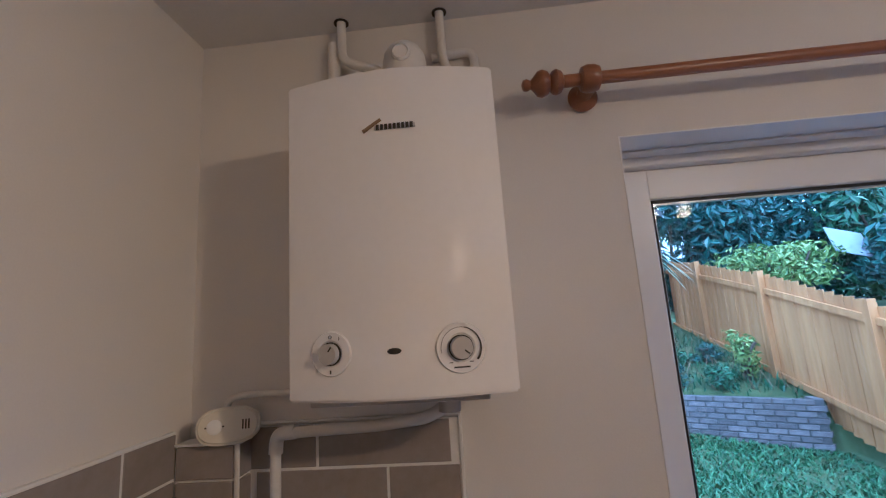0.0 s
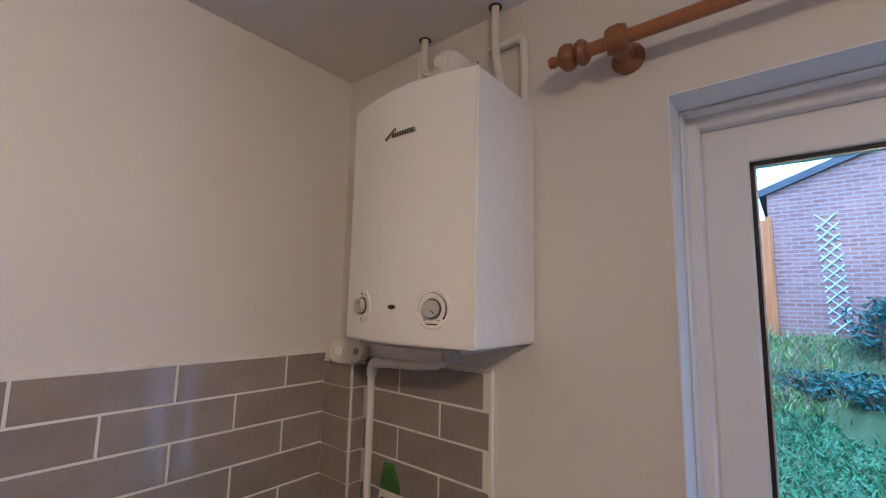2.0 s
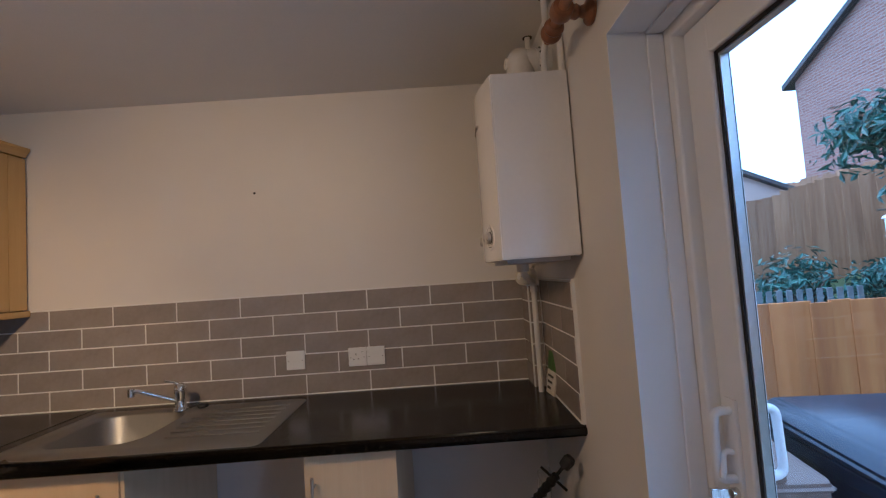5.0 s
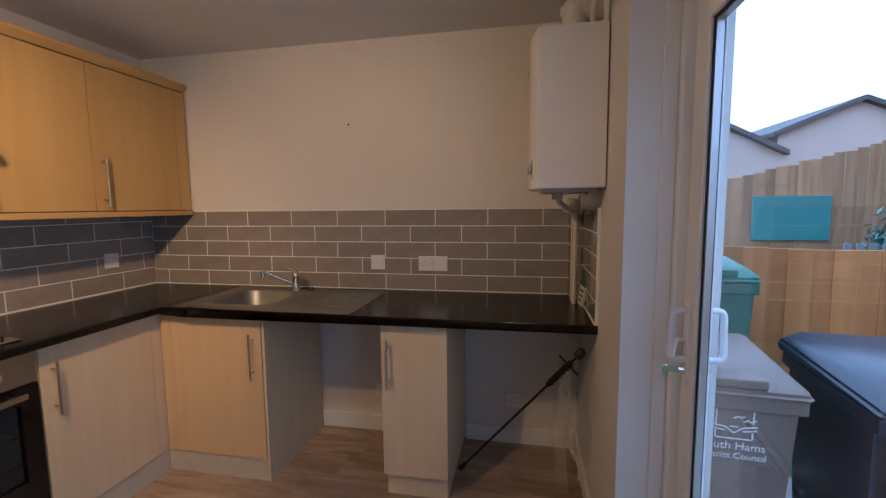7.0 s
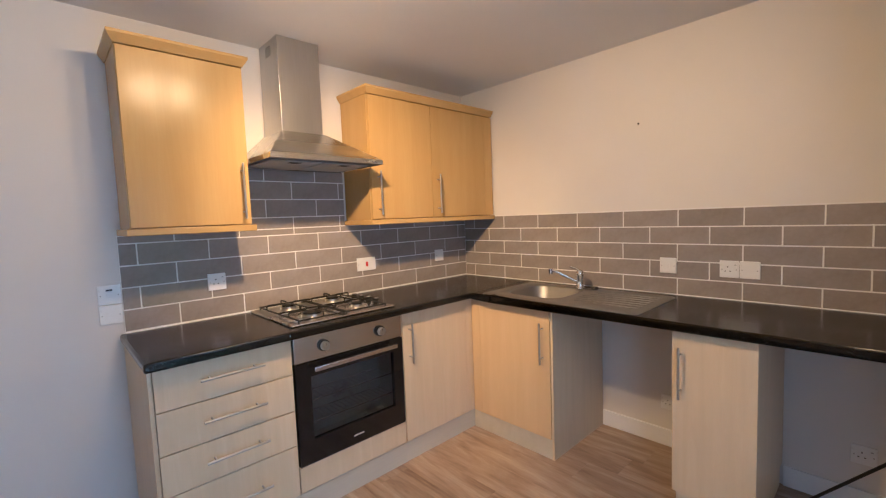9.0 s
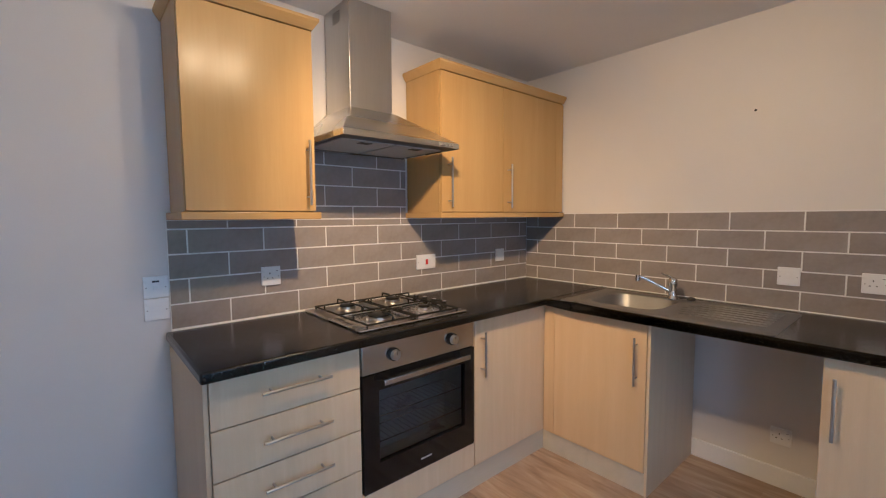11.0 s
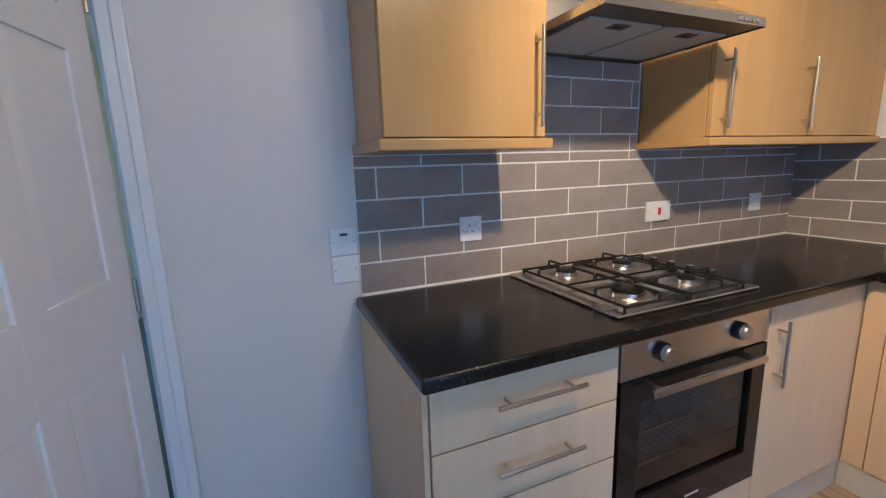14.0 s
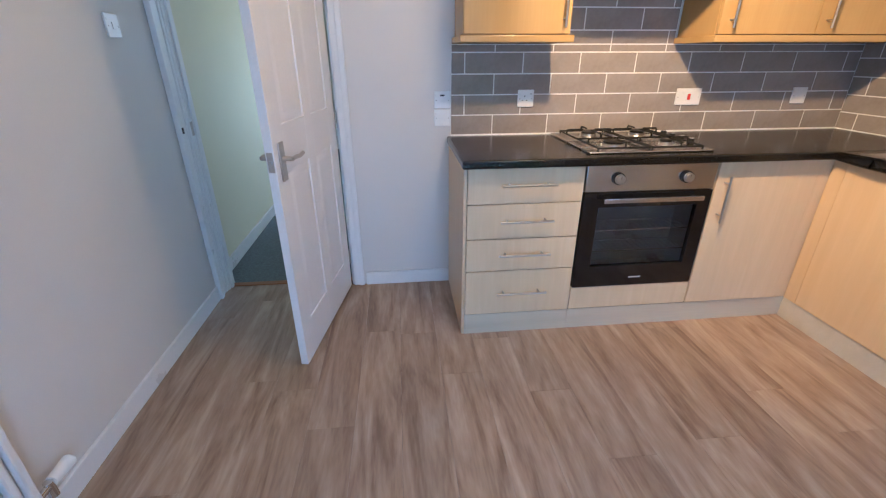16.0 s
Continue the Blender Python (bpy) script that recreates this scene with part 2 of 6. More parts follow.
_b.inputs["Emission Color"].default_value = (1.0, 0.62, 0.3, 1)
_b.inputs["Emission Strength"].default_value = 60
M_GLASS = glass_mat("clear_glass", ior=1.22)
M_FROST = glass_mat("obscured_glass", (0.75, 0.88, 0.85), 0.35)

# ---- mesh helpers ----
ORIGIN = {}


def box(bm, x0, x1, y0, y1, z0, z1):
    vs = [bm.verts.new(p) for p in ((x0, y0, z0), (x1, y0, z0), (x1, y1, z0), (x0, y1, z0), (x0, y0, z1), (x1, y0, z1), (x1, y1, z1), (x0, y1, z1))]
    for f in ((3, 2, 1, 0), (4, 5, 6, 7), (0, 1, 5, 4), (1, 2, 6, 5), (2, 3, 7, 6), (3, 0, 4, 7)):
        bm.faces.new([vs[k] for k in f])
    return vs


def rounded(bm):
    for f in bm.faces:
        f.smooth = True
    return bm


def rbox(x0, x1, y0, y1, z0, z1, r=0.002, seg=2):
    bm = bmesh.new()
    box(bm, x0, x1, y0, y1, z0, z1)
    if r:
        bmesh.ops.bevel(bm, geom=list(bm.edges), offset=r, segments=seg, affect="EDGES", profile=0.5)
    for f in bm.faces:
        f.normal_update()
        f.smooth = max(abs(c) for c in f.normal) < 0.9999
    return bm


def join(bm, other):
    """Adds the geometry of another bmesh to bm and frees it."""
    me = bpy.data.meshes.new("tmp")
    other.to_mesh(me)
    other.free()
    bm.from_mesh(me)
    bpy.data.meshes.remove(me)
    return bm


def cyl(p0, p1, r0, r1=None, seg=20, caps=True):
    bm = bmesh.new()
    p0, p1 = Vector(p0), Vector(p1)
    d = p1 - p0
    m = Matrix.Translation((p0 + p1) / 2) @ d.to_track_quat("Z", "Y").to_matrix().to_4x4()
    bmesh.ops.create_cone(bm, cap_ends=caps, segments=seg, radius1=r0, radius2=r0 if r1 is None else r1, depth=d.length, matrix=m)
    return rounded(bm)


def lathe(profile, at, axis="Z", seg=24):
    """Turns a profile of (radius, height) about an axis through a place."""
    bm = bmesh.new()
    rings = []
    for r, h in profile:
        ring = []
        for k in range(seg):
            a = 2 * math.pi * k / seg
            c, s = r * math.cos(a), r * math.sin(a)
            p = {"Z": (c, s, h), "Y": (c, h, -s), "X": (h, c, s)}[axis]
            ring.append(bm.verts.new(Vector(p) + Vector(at)))
        rings.append(ring)
    for a, b in zip(rings, rings[1:]):
        for k in range(seg):
            bm.faces.new((a[k], a[(k + 1) % seg], b[(k + 1) % seg], b[k]))
    bm.faces.new(rings[0][::-1])
    bm.faces.new(rings[-1])
    bmesh.ops.recalc_face_normals(bm, faces=bm.faces)
    return rounded(bm)


def tube(points, r, seg=12, bend=0.02):
    """A pipe along points, with rounded bends."""
    pts = [Vector(p) for p in points]
    path = [pts[0]]
    for a, b, c in zip(pts, pts[1:], pts[2:]):
        k = min(bend, (b - a).length * 0.45, (c - b).length * 0.45)
        p, q = b + (a - b).normalized() * k, b + (c - b).normalized() * k
        for s in (0.0, 0.25, 0.5, 0.75, 1.0):
            path.append(p * (1 - s) ** 2 + b * 2 * s * (1 - s) + q * s * s)
    path.append(pts[-1])
    bm = bmesh.new()
    rings = []
    up = None
    for k, p in enumerate(path):
        d = (path[min(k + 1, len(path) - 1)] - path[max(k - 1, 0)]).normalized()
        if up is None:
            up = d.orthogonal().normalized()
        up = (up - d * up.dot(d)).normalized()
        side = d.cross(up)
        rings.append([bm.verts.new(p + (up * math.cos(t) + side * math.sin(t)) * r) for t in (2 * math.pi * j / seg for j in range(seg))])
    for a, b in zip(rings, rings[1:]):
        for j in range(seg):
            bm.faces.new((a[j], a[(j + 1) % seg], b[(j + 1) % seg], b[j]))
    bm.faces.new(rings[0][::-1])
    bm.faces.new(rings[-1])
    bmesh.ops.recalc_face_normals(bm, faces=bm.faces)
    return rounded(bm)


def prism(outline, z0, z1):
    """An upright prism over an outline of (x, y)."""
    bm = bmesh.new()
    lo = [bm.verts.new((x, y, z0)) for x, y in outline]
    hi = [bm.verts.new((x, y, z1)) for x, y in outline]
    n = len(outline)
    bm.faces.new(lo[::-1])
    bm.faces.new(hi)
    for k in range(n):
        bm.faces.new((lo[k], lo[(k + 1) % n], hi[(k + 1) % n], hi[k]))
    bmesh.ops.recalc_face_normals(bm, faces=bm.faces)
    return bm


def mesh_of(bm, name, material, smooth=40):
    me = bpy.data.meshes.new(name)
    bm.normal_update()
    mixed = any(f.smooth for f in bm.faces)
    flat = [f.index for f in bm.faces if mixed and not f.smooth and max(abs(c) for c in f.normal) > 0.9999]
    bm.to_mesh(me)
    bm.free()
    me.materials.append(material)
    if smooth:
        me.set_sharp_from_angle(angle=radians(smooth))
        for k in flat:
            me.polygons[k].use_smooth = False
    return me


def thing(name, at, label, category, group="", kind=""):
    ob = new(name)
    ob.location = at
    ORIGIN[ob.name] = Vector(at)
    return tagged(ob, label, category, group, kind)


def part(name, bm, material, parent, label="", smooth=40):
    """One mesh, given in world places, under a thing or under a part of it."""
    at = ORIGIN[parent.name]
    bmesh.ops.translate(bm, verts=bm.verts, vec=-at)
    ob = new(name, mesh_of(bm, name, material, smooth))
    ob.parent = parent
    ORIGIN[ob.name] = at
    return tagged(ob, label)


def single(name, bm, material, label, category, at=None, kind="", smooth=40, group=""):
    """A thing that is one mesh."""
    at = Vector(at if at else (0, 0, 0))
    bmesh.ops.translate(bm, verts=bm.verts, vec=-at)
    ob = new(name, mesh_of(bm, name, material, smooth))
    ob.location = at
    ORIGIN[ob.name] = at
    return tagged(ob, label, category, group, kind)


def lay(b, m):
    """Moves a bmesh by a matrix and hands it back."""
    bmesh.ops.transform(b, matrix=m, verts=b.verts)
    return b


def text_bm(words, size, depth=0.0006):
    cu = bpy.data.curves.new("words", "FONT")
    cu.body, cu.size, cu.extrude, cu.align_x = words, size, depth, "CENTER"
    ob = bpy.data.objects.new("words", cu)
    me = ob.to_mesh()
    bm = bmesh.new()
    bm.from_mesh(me)
    ob.to_mesh_clear()
    bpy.data.objects.remove(ob)
    bpy.data.curves.remove(cu)
    return bm

# ---- structure ----
RX, RY, RZ = 3.73, 2.77, 2.37
DOOR_X0, DOOR_X1, DOOR_Z = 1.063, 2.86, 2.0
HX0, HX1 = 2.955, 3.70


def wall(name, boxes, material=M_WALL, label="smooth painted plaster wall"):
    bm = bmesh.new()
    for b in boxes:
        box(bm, *b)
    return single(name, bm, material, label, "wall", kind="structure", smooth=0)


wall("wall_west", [(-0.3, 0, -0.1, RY, -0.1, RZ)], label="warm white painted plaster wall above the tiles")
wall("wall_north", [(-0.3, DOOR_X0, RY, 3.05, -0.1, RZ), (DOOR_X1, RX + 0.2, RY, 3.05, -0.1, RZ), (DOOR_X0, DOOR_X1, RY, 3.05, DOOR_Z, RZ)], label="warm white plaster wall round the patio door")
wall("wall_south", [(-0.3, HX0 - 0.03, -0.1, 0, -0.1, RZ), (HX1 + 0.03, RX, -0.1, 0, -0.1, RZ), (HX0 - 0.03, HX1 + 0.03, -0.1, 0, 2.02, RZ)], label="warm white plaster wall behind the hob")
wall("wall_east", [(RX, RX + 0.2, -0.1, RY, -0.1, RZ)], label="plain pale plaster wall with a scuff")
wall("hall_wall_east", [(3.79, 3.99, -5.0, -0.1, -0.1, RZ)], M_HALL, "cream painted hall wall")
# the opening in the west hall wall is added out of view, to admit light
wall("hall_wall_west", [(2.1, 2.3, -5.0, -2.55, -0.1, RZ), (2.1, 2.3, -1.65, -0.1, -0.1, RZ), (2.1, 2.3, -2.55, -1.65, -0.1, 1.0), (2.1, 2.3, -2.55, -1.65, 1.95, RZ)], M_HALL, "cream painted hall wall with an unseen opening added for light")
wall("hall_wall_south", [(2.1, 3.99, -5.2, -5.0, -0.1, RZ)], M_HALL, "cream painted hall end wall")
wall("ceiling", [(-0.3, RX + 0.2, -0.1, 3.05, RZ, RZ + 0.15)], M_CEIL, "white painted ceiling")
wall("hall_ceiling", [(2.1, 3.99, -5.2, -0.1, RZ, RZ + 0.15)], M_CEIL, "white painted hall ceiling")
hall_floor = single("hall_floor", rbox(2.1, 3.99, -5.2, -0.06, -0.1, 0.004, 0), M_CARPET, "blue-grey looped carpet in the hall", "carpet", kind="structure", smooth=0)
floor = single("floor", rbox(-0.3, RX + 0.2, -0.06, 3.05, -0.12, -0.006, 0), M_DARK, "brown oak-look vinyl plank floor", "floor", kind="structure", smooth=0)


def skirting(name, x0, x1, y0, y1, h=0.085):
    """A rounded board; the thin direction lies against the wall."""
    bm = rbox(x0, x1, y0, y1, 0, h, 0.004, 2)
    return single(name, bm, M_GLOSS, "white gloss painted skirting board", "skirting", kind="structure")


skirting("baseboard", RX - 0.016, RX, 0.105, RY)
skirting("baseboard", 2.335, HX0 - 0.09, 0, 0.016)
skirting("baseboard", 0, 0.016, 1.2, 1.81, 0.1)
skirting("baseboard", 0, 0.016, 2.13, RY - 0.016, 0.1)
skirting("baseboard", 0.016, DOOR_X0, RY - 0.016, RY, 0.1)
skirting("baseboard", DOOR_X1 + 0.0, RX - 0.016, RY - 0.016, RY, 0.1)
skirting("baseboard", 3.774, 3.79, -4.9, -0.1, 0.09)


def casing(x0, x1, y0, y1, z0, z1):
    bm = rbox(x0, x1, y0, y1, z0, z1, 0.005, 2)
    return bm


# hall doorway lining and architraves
frame_ob = thing("door_frame", (3.33, 0, 0), "white gloss painted door frame with moulded architrave", "door frame", kind="structure")
for a, b in ((HX0 - 0.029, HX0), (HX1, HX1 + 0.029)):
    part("lining", casing(a, b, -0.099, -0.001, 0, 2.019), M_GLOSS, frame_ob)
part("lining", casing(HX0 - 0.029, HX1 + 0.029, -0.099, -0.001, 1.985, 2.019), M_GLOSS, frame_ob)
bm = casing(HX0 - 0.075, HX0 - 0.012, 0.0, 0.014, 0, 2.06)
join(bm, casing(HX0 - 0.075, HX0 - 0.045, 0.013, 0.022, 0, 2.06))
part("architrave", bm, M_GLOSS, frame_ob)
part("architrave", casing(HX0 - 0.012, HX1 + 0.028, 0.0, 0.018, 1.998, 2.06), M_GLOSS, frame_ob)
bm = casing(HX1 + 0.006, RX - 0.001, 0.0, 0.02, 0, 1.998)
join(bm, casing(HX1 + 0.012, RX - 0.001, 0.02, 0.05, 0.0, 1.998))
join(bm, casing(RX - 0.022, RX - 0.001, 0.05, 0.072, 0.0, 1.998))
join(bm, casing(RX - 0.03, RX - 0.001, 0.072, 0.104, 0.0, 2.01))
part("architrave", bm, M_GLOSS, frame_ob)
part("stop", casing(HX1 - 0.012, HX1, -0.06, -0.03, 0, 1.985), M_GLOSS, frame_ob)
part("strike_plate", rbox(HX1 - 0.002, HX1 + 0.001, -0.028, -0.004, 0.93, 1.0, 0.0005), M_NICKEL, frame_ob, "small metal strike plate")
part("strike_screw", rbox(RX - 0.034, RX - 0.029, 0.085, 0.098, 0.955, 0.985, 0.001), M_DARK, frame_ob, "dark latch mark on the frame")
single("threshold", rbox(HX0, HX1, -0.085, -0.045, 0, 0.008, 0.002), M_PINE, "thin brass-coloured threshold strip", "threshold", kind="structure")

# ---- hall door: leaf built along local x from the hinge, thickness along y ----
LW, LT, LH = 0.755, 0.035, 1.972


def panel_leaf(bm, cols, rows, w, h, t, depth=0.007):
    """Stiles and rails proud of a core, with a raised field in each panel, on both faces."""
    xs = [0.0] + [c for pair in cols for c in pair] + [w]
    zs = [0.006] + [r for pair in rows for r in pair] + [h]
    join(bm, rbox(0.004, w - 0.004, -t + depth, -depth, 0.01, h - 0.004, 0))
    for k in range(0, len(xs), 2):
        join(bm, rbox(xs[k], xs[k + 1], -t, 0, 0.006, h, 0.003, 2))
    for k in range(0, len(zs), 2):
        for a, b in cols:
            join(bm, rbox(a - 0.004, b + 0.004, -t + 0.0002, -0.0002, zs[k], zs[k + 1], 0.003, 2))
    for a, b in cols:
        for c, d in rows:
            for y in (-t, 0):
                f = bmesh.new()
                s = 1 if y == 0 else -1
                y0, y1 = (y - s * depth), (y - s * 0.002)
                g = 0.012
                e = 0.036
                lo = [f.verts.new(p) for p in ((a + g, y0, c + g), (b - g, y0, c + g), (b - g, y0, d - g), (a + g, y0, d - g))]
                hi = [f.verts.new(p) for p in ((a + e, y1, c + e), (b - e, y1, c + e), (b - e, y1, d - e), (a + e, y1, d - e))]
                f.faces.new(hi)
                for k in range(4):
                    f.faces.new((lo[k], lo[(k + 1) % 4], hi[(k + 1) % 4], hi[k]))
                bmesh.ops.recalc_face_normals(f, faces=f.faces)
                join(bm, f)
    return bm


def lever(side, x, z, t=LT):
    """Back plate and lever on one face of a leaf; side +1 is y = 0, side -1 is y = -t."""
    y = 0 if side > 0 else -t
    s = side
    ya, yb = sorted((y, y + s * 0.008))
    plate = rbox(x - 0.022, x + 0.022, ya, yb, z - 0.075, z + 0.075, 0.003, 2)
    bm = cyl((x, y + s * 0.006, z + 0.012), (x, y + s * 0.045, z + 0.012), 0.010, 0.009)
    pts = [(x, y + s * 0.043, z + 0.012), (x - 0.03, y + s * 0.047, z + 0.014), (x - 0.07, y + s * 0.047, z + 0.009), (x - 0.112, y + s * 0.043, z + 0.013)]
    tb = tube(pts, 0.0085, 12, 0.02)
    join(bm, tb)
    return plate, bm


def hall_door(name, m, label, cols, rows, w, glazed=False):
    ob = thing(name, (0, 0, 0), label, "door", kind="structure")
    if glazed:
        bm = bmesh.new()
        xs = [0, cols[0][0], cols[0][1], w]
        for k in (0, 2):
            join(bm, rbox(xs[k], xs[k + 1], -LT, 0, 0.006, LH, 0.003))
        zs = [0.006] + [r for pair in rows for r in pair] + [LH]
        for k in range(0, len(zs), 2):
            join(bm, rbox(xs[1] - 0.003, xs[2] + 0.003, -LT + 0.0003, -0.0003, zs[k], zs[k + 1], 0.003))
        part("leaf", bm, M_DOORW, ob)
        for c, d in rows:
            part("pane", rbox(xs[1], xs[2], -0.02, -0.015, c, d, 0), M_FROST, ob, "obscured glass pane")
    else:
        part("leaf", panel_leaf(bmesh.new(), cols, rows, w, LH, LT), M_DOORW, ob)
    for s in (1, -1):
        plate, lev = lever(s, w - 0.055, 0.935)
        p = part("door_handle", plate, M_NICKEL, ob, "satin nickel lever handle plate")
        part("lever", lev, M_NICKEL, p)
    part("latch", rbox(w - 0.001, w + 0.0015, -0.029, -0.006, 0.905, 0.98, 0.0005), M_NICKEL, ob, "nickel latch plate")
    part("latch_bolt", rbox(w, w + 0.012, -0.023, -0.012, 0.935, 0.95, 0.001), M_NICKEL, ob)
    for z in (0.2, 1.0, 1.75):
        part("hinge", cyl((-0.003, 0.004, z - 0.045), (-0.003, 0.004, z + 0.045), 0.006), M_NICKEL, ob, "painted butt hinge")
    ob.matrix_world = m
    return ob


SIX_COLS = [(0.105, 0.335), (0.42, 0.65)]
SIX_ROWS = [(0.2, 0.885), (1.07, 1.595), (1.69, 1.855)]
hall_door("door_1", pose(2.957, 0.026, 0.004, 0, 0, 80.3), "white six-panel door standing open into the kitchen", SIX_COLS, SIX_ROWS, LW)
hall_door("door_2", pose(3.05, -4.3, 0.008, 0, 0, 0), "white hall door with two obscured glass panes", [(0.12, 0.62)], [(0.2, 0.85), (1.05, 1.85)], 0.74, True)

# ---- patio door ----
patio = thing("patio_door", (DOOR_X0, 2.93, 0), "white plastic sliding patio door with double glazing", "patio door", kind="structure")


def upvc_frame(name, x0, x1, z0, z1, y0, y1, w, label=""):
    bm = bmesh.new()
    join(bm, rbox(x0, x0 + w, y0, y1, z0, z1, 0.006, 3))
    join(bm, rbox(x1 - w, x1, y0, y1, z0, z1, 0.006, 3))
    join(bm, rbox(x0 + w - 0.006, x1 - w + 0.006, y0 + 0.0004, y1 - 0.0004, z1 - w, z1, 0.006, 3))
    join(bm, rbox(x0 + w - 0.006, x1 - w + 0.006, y0 + 0.0004, y1 - 0.0004, z0, z0 + w, 0.006, 3))
    return part(name, bm, M_UPVC, patio, label)


upvc_frame("outer_frame", DOOR_X0 + 0.001, DOOR_X1 - 0.001, 0.0, DOOR_Z - 0.001, 2.905, 3.01, 0.035)


def sash(x0, x1, y0, y1, g=0.088):
    z0, z1 = 0.034, DOOR_Z - 0.034
    s = upvc_frame("sash", x0, x1, z0, z1, y0, y1, g)
    yc = (y0 + y1) / 2
    bm = bmesh.new()
    for ya, yb in ((y0 + 0.01, y0 + 0.014), (y1 - 0.014, y1 - 0.01)):
        for b in ((x0 + g - 0.006, x0 + g + 0.008, ya, yb, z0 + g, z1 - g), (x1 - g - 0.008, x1 - g + 0.006, ya, yb, z0 + g, z1 - g),
                  (x0 + g, x1 - g, ya, yb, z1 - g - 0.008, z1 - g + 0.006), (x0 + g, x1 - g, ya, yb, z0 + g - 0.006, z0 + g + 0.008)):
            box(bm, *b)
    part("gasket", bm, M_GASKET, s, "black rubber glazing gasket", smooth=0)
    bm = bmesh.new()
    box(bm, x0 + g - 0.004, x0 + g + 0.011, yc - 0.009, yc + 0.009, z0 + g + 0.009, z1 - g - 0.009)
    box(bm, x1 - g - 0.011, x1 - g + 0.004, yc - 0.009, yc + 0.009, z0 + g + 0.009, z1 - g - 0.009)
    box(bm, x0 + g, x1 - g, yc - 0.009, yc + 0.009, z1 - g - 0.011, z1 - g + 0.004)
    part("spacer_bar", bm, M_SPACER, s, "pale metal spacer between the panes", smooth=0)
    for y in (yc - 0.012, yc + 0.012):
        p = part("pane", rbox(x0 + g - 0.002, x1 - g + 0.002, y - 0.002, y + 0.002, z0 + g - 0.002, z1 - g + 0.002, 0), M_GLASS, s, "clear glass pane", smooth=0)
        p.visible_shadow = False
    return s


sash(DOOR_X0 + 0.034, 2.02, 2.935, 2.985)
sash(1.94, DOOR_X1 - 0.034, 2.99, 3.04)
bm = bmesh.new()
join(bm, rbox(DOOR_X0 + 0.0032, DOOR_X0 + 0.010, 2.862, 2.9045, 0, DOOR_Z - 0.0115, 0.003, 2))
join(bm, rbox(DOOR_X0 + 0.0032, DOOR_X1, 2.862, 2.9045, DOOR_Z - 0.0105, DOOR_Z - 0.0035, 0.003, 2))
part("cover_trim", bm, M_UPVC, patio, "white plastic cover trim")


def d_handle(y, s):
    """Loop pull on the sash's stile; s is the way it stands out."""
    x = 1.14
    pts = [(x, y, 1.10), (x + 0.0, y + s * 0.045, 1.10), (x + 0.0, y + s * 0.05, 0.955), (x, y, 0.955)]
    return tube(pts, 0.0095, 12, 0.025)


part("pull_handle", join(d_handle(2.936, -1), rbox(1.122, 1.158, 2.927, 2.936, 0.885, 1.125, 0.003)), M_UPVC, patio, "white plastic pull handle with lock")
part("thumb_lever", tube([(1.14, 2.93, 1.01), (1.14, 2.905, 1.015), (1.155, 2.89, 0.965)], 0.006, 10), M_UPVC, patio)
part("lock_cylinder", cyl((1.14, 2.93, 0.925), (1.14, 2.912, 0.925), 0.011), M_CHROME, patio, "chrome lock cylinder with key")
part("key", join(rbox(1.1385, 1.1415, 2.885, 2.913, 0.915, 0.935, 0.001), rbox(1.136, 1.144, 2.868, 2.888, 0.902, 0.938, 0.002)), M_CHROME, patio)
part("outer_handle", join(d_handle(2.985, 1), rbox(1.122, 1.158, 2.985, 2.993, 0.86, 1.12, 0.003)), M_UPVC, patio, "white plastic outer pull handle")

bm = bmesh.new()
box(bm, DOOR_X0 + 0.0, DOOR_X0 + 0.003, RY - 0.002, 2.904, 0, DOOR_Z)
box(bm, DOOR_X0 + 0.003, DOOR_X1, RY - 0.002, 2.904, DOOR_Z - 0.003, DOOR_Z)
single("reveal_lining", bm, M_UPVC, "white painted reveal round the patio door", "reveal", kind="structure", smooth=0)

# ---- curtain pole ----
pole = thing("curtain_pole", (0.99, 2.69, 2.11), "turned stained-pine curtain pole above the patio door", "curtain pole")
PZ, PY = 2.112, 2.688
part("pole", cyl((0.93, PY, PZ), (3.15, PY, PZ), 0.0145, seg=24), M_PINE, pole)
prof = [(0.004, 0.0), (0.012, 0.003), (0.014, 0.012), (0.010, 0.02), (0.016, 0.026), (0.028, 0.036), (0.031, 0.046), (0.027, 0.058), (0.018, 0.064), (0.026, 0.07), (0.029, 0.078), (0.025, 0.088), (0.017, 0.094)]
part("finial", lathe(prof, (0.836, PY, PZ), "X"), M_PINE, pole, "turned ball finial")
part("finial", lathe([(r, -h) for r, h in prof], (3.245, PY, PZ), "X"), M_PINE, pole)
for bx in (0.99, 3.09):
    part("ring_cup", lathe([(0.018, -0.022), (0.027, -0.019), (0.031, -0.008), (0.031, 0.008), (0.027, 0.019), (0.018, 0.022)], (bx, PY, PZ), "X"), M_PINE, pole)
    part("bracket", lathe([(0.034, 0.0), (0.036, -0.008), (0.030, -0.016), (0.018, -0.022), (0.014, -0.034), (0.020, -0.044), (0.017, -0.056), (0.014, -0.07)], (bx, 2.769, PZ - 0.006), "Y"), M_PINE, pole)

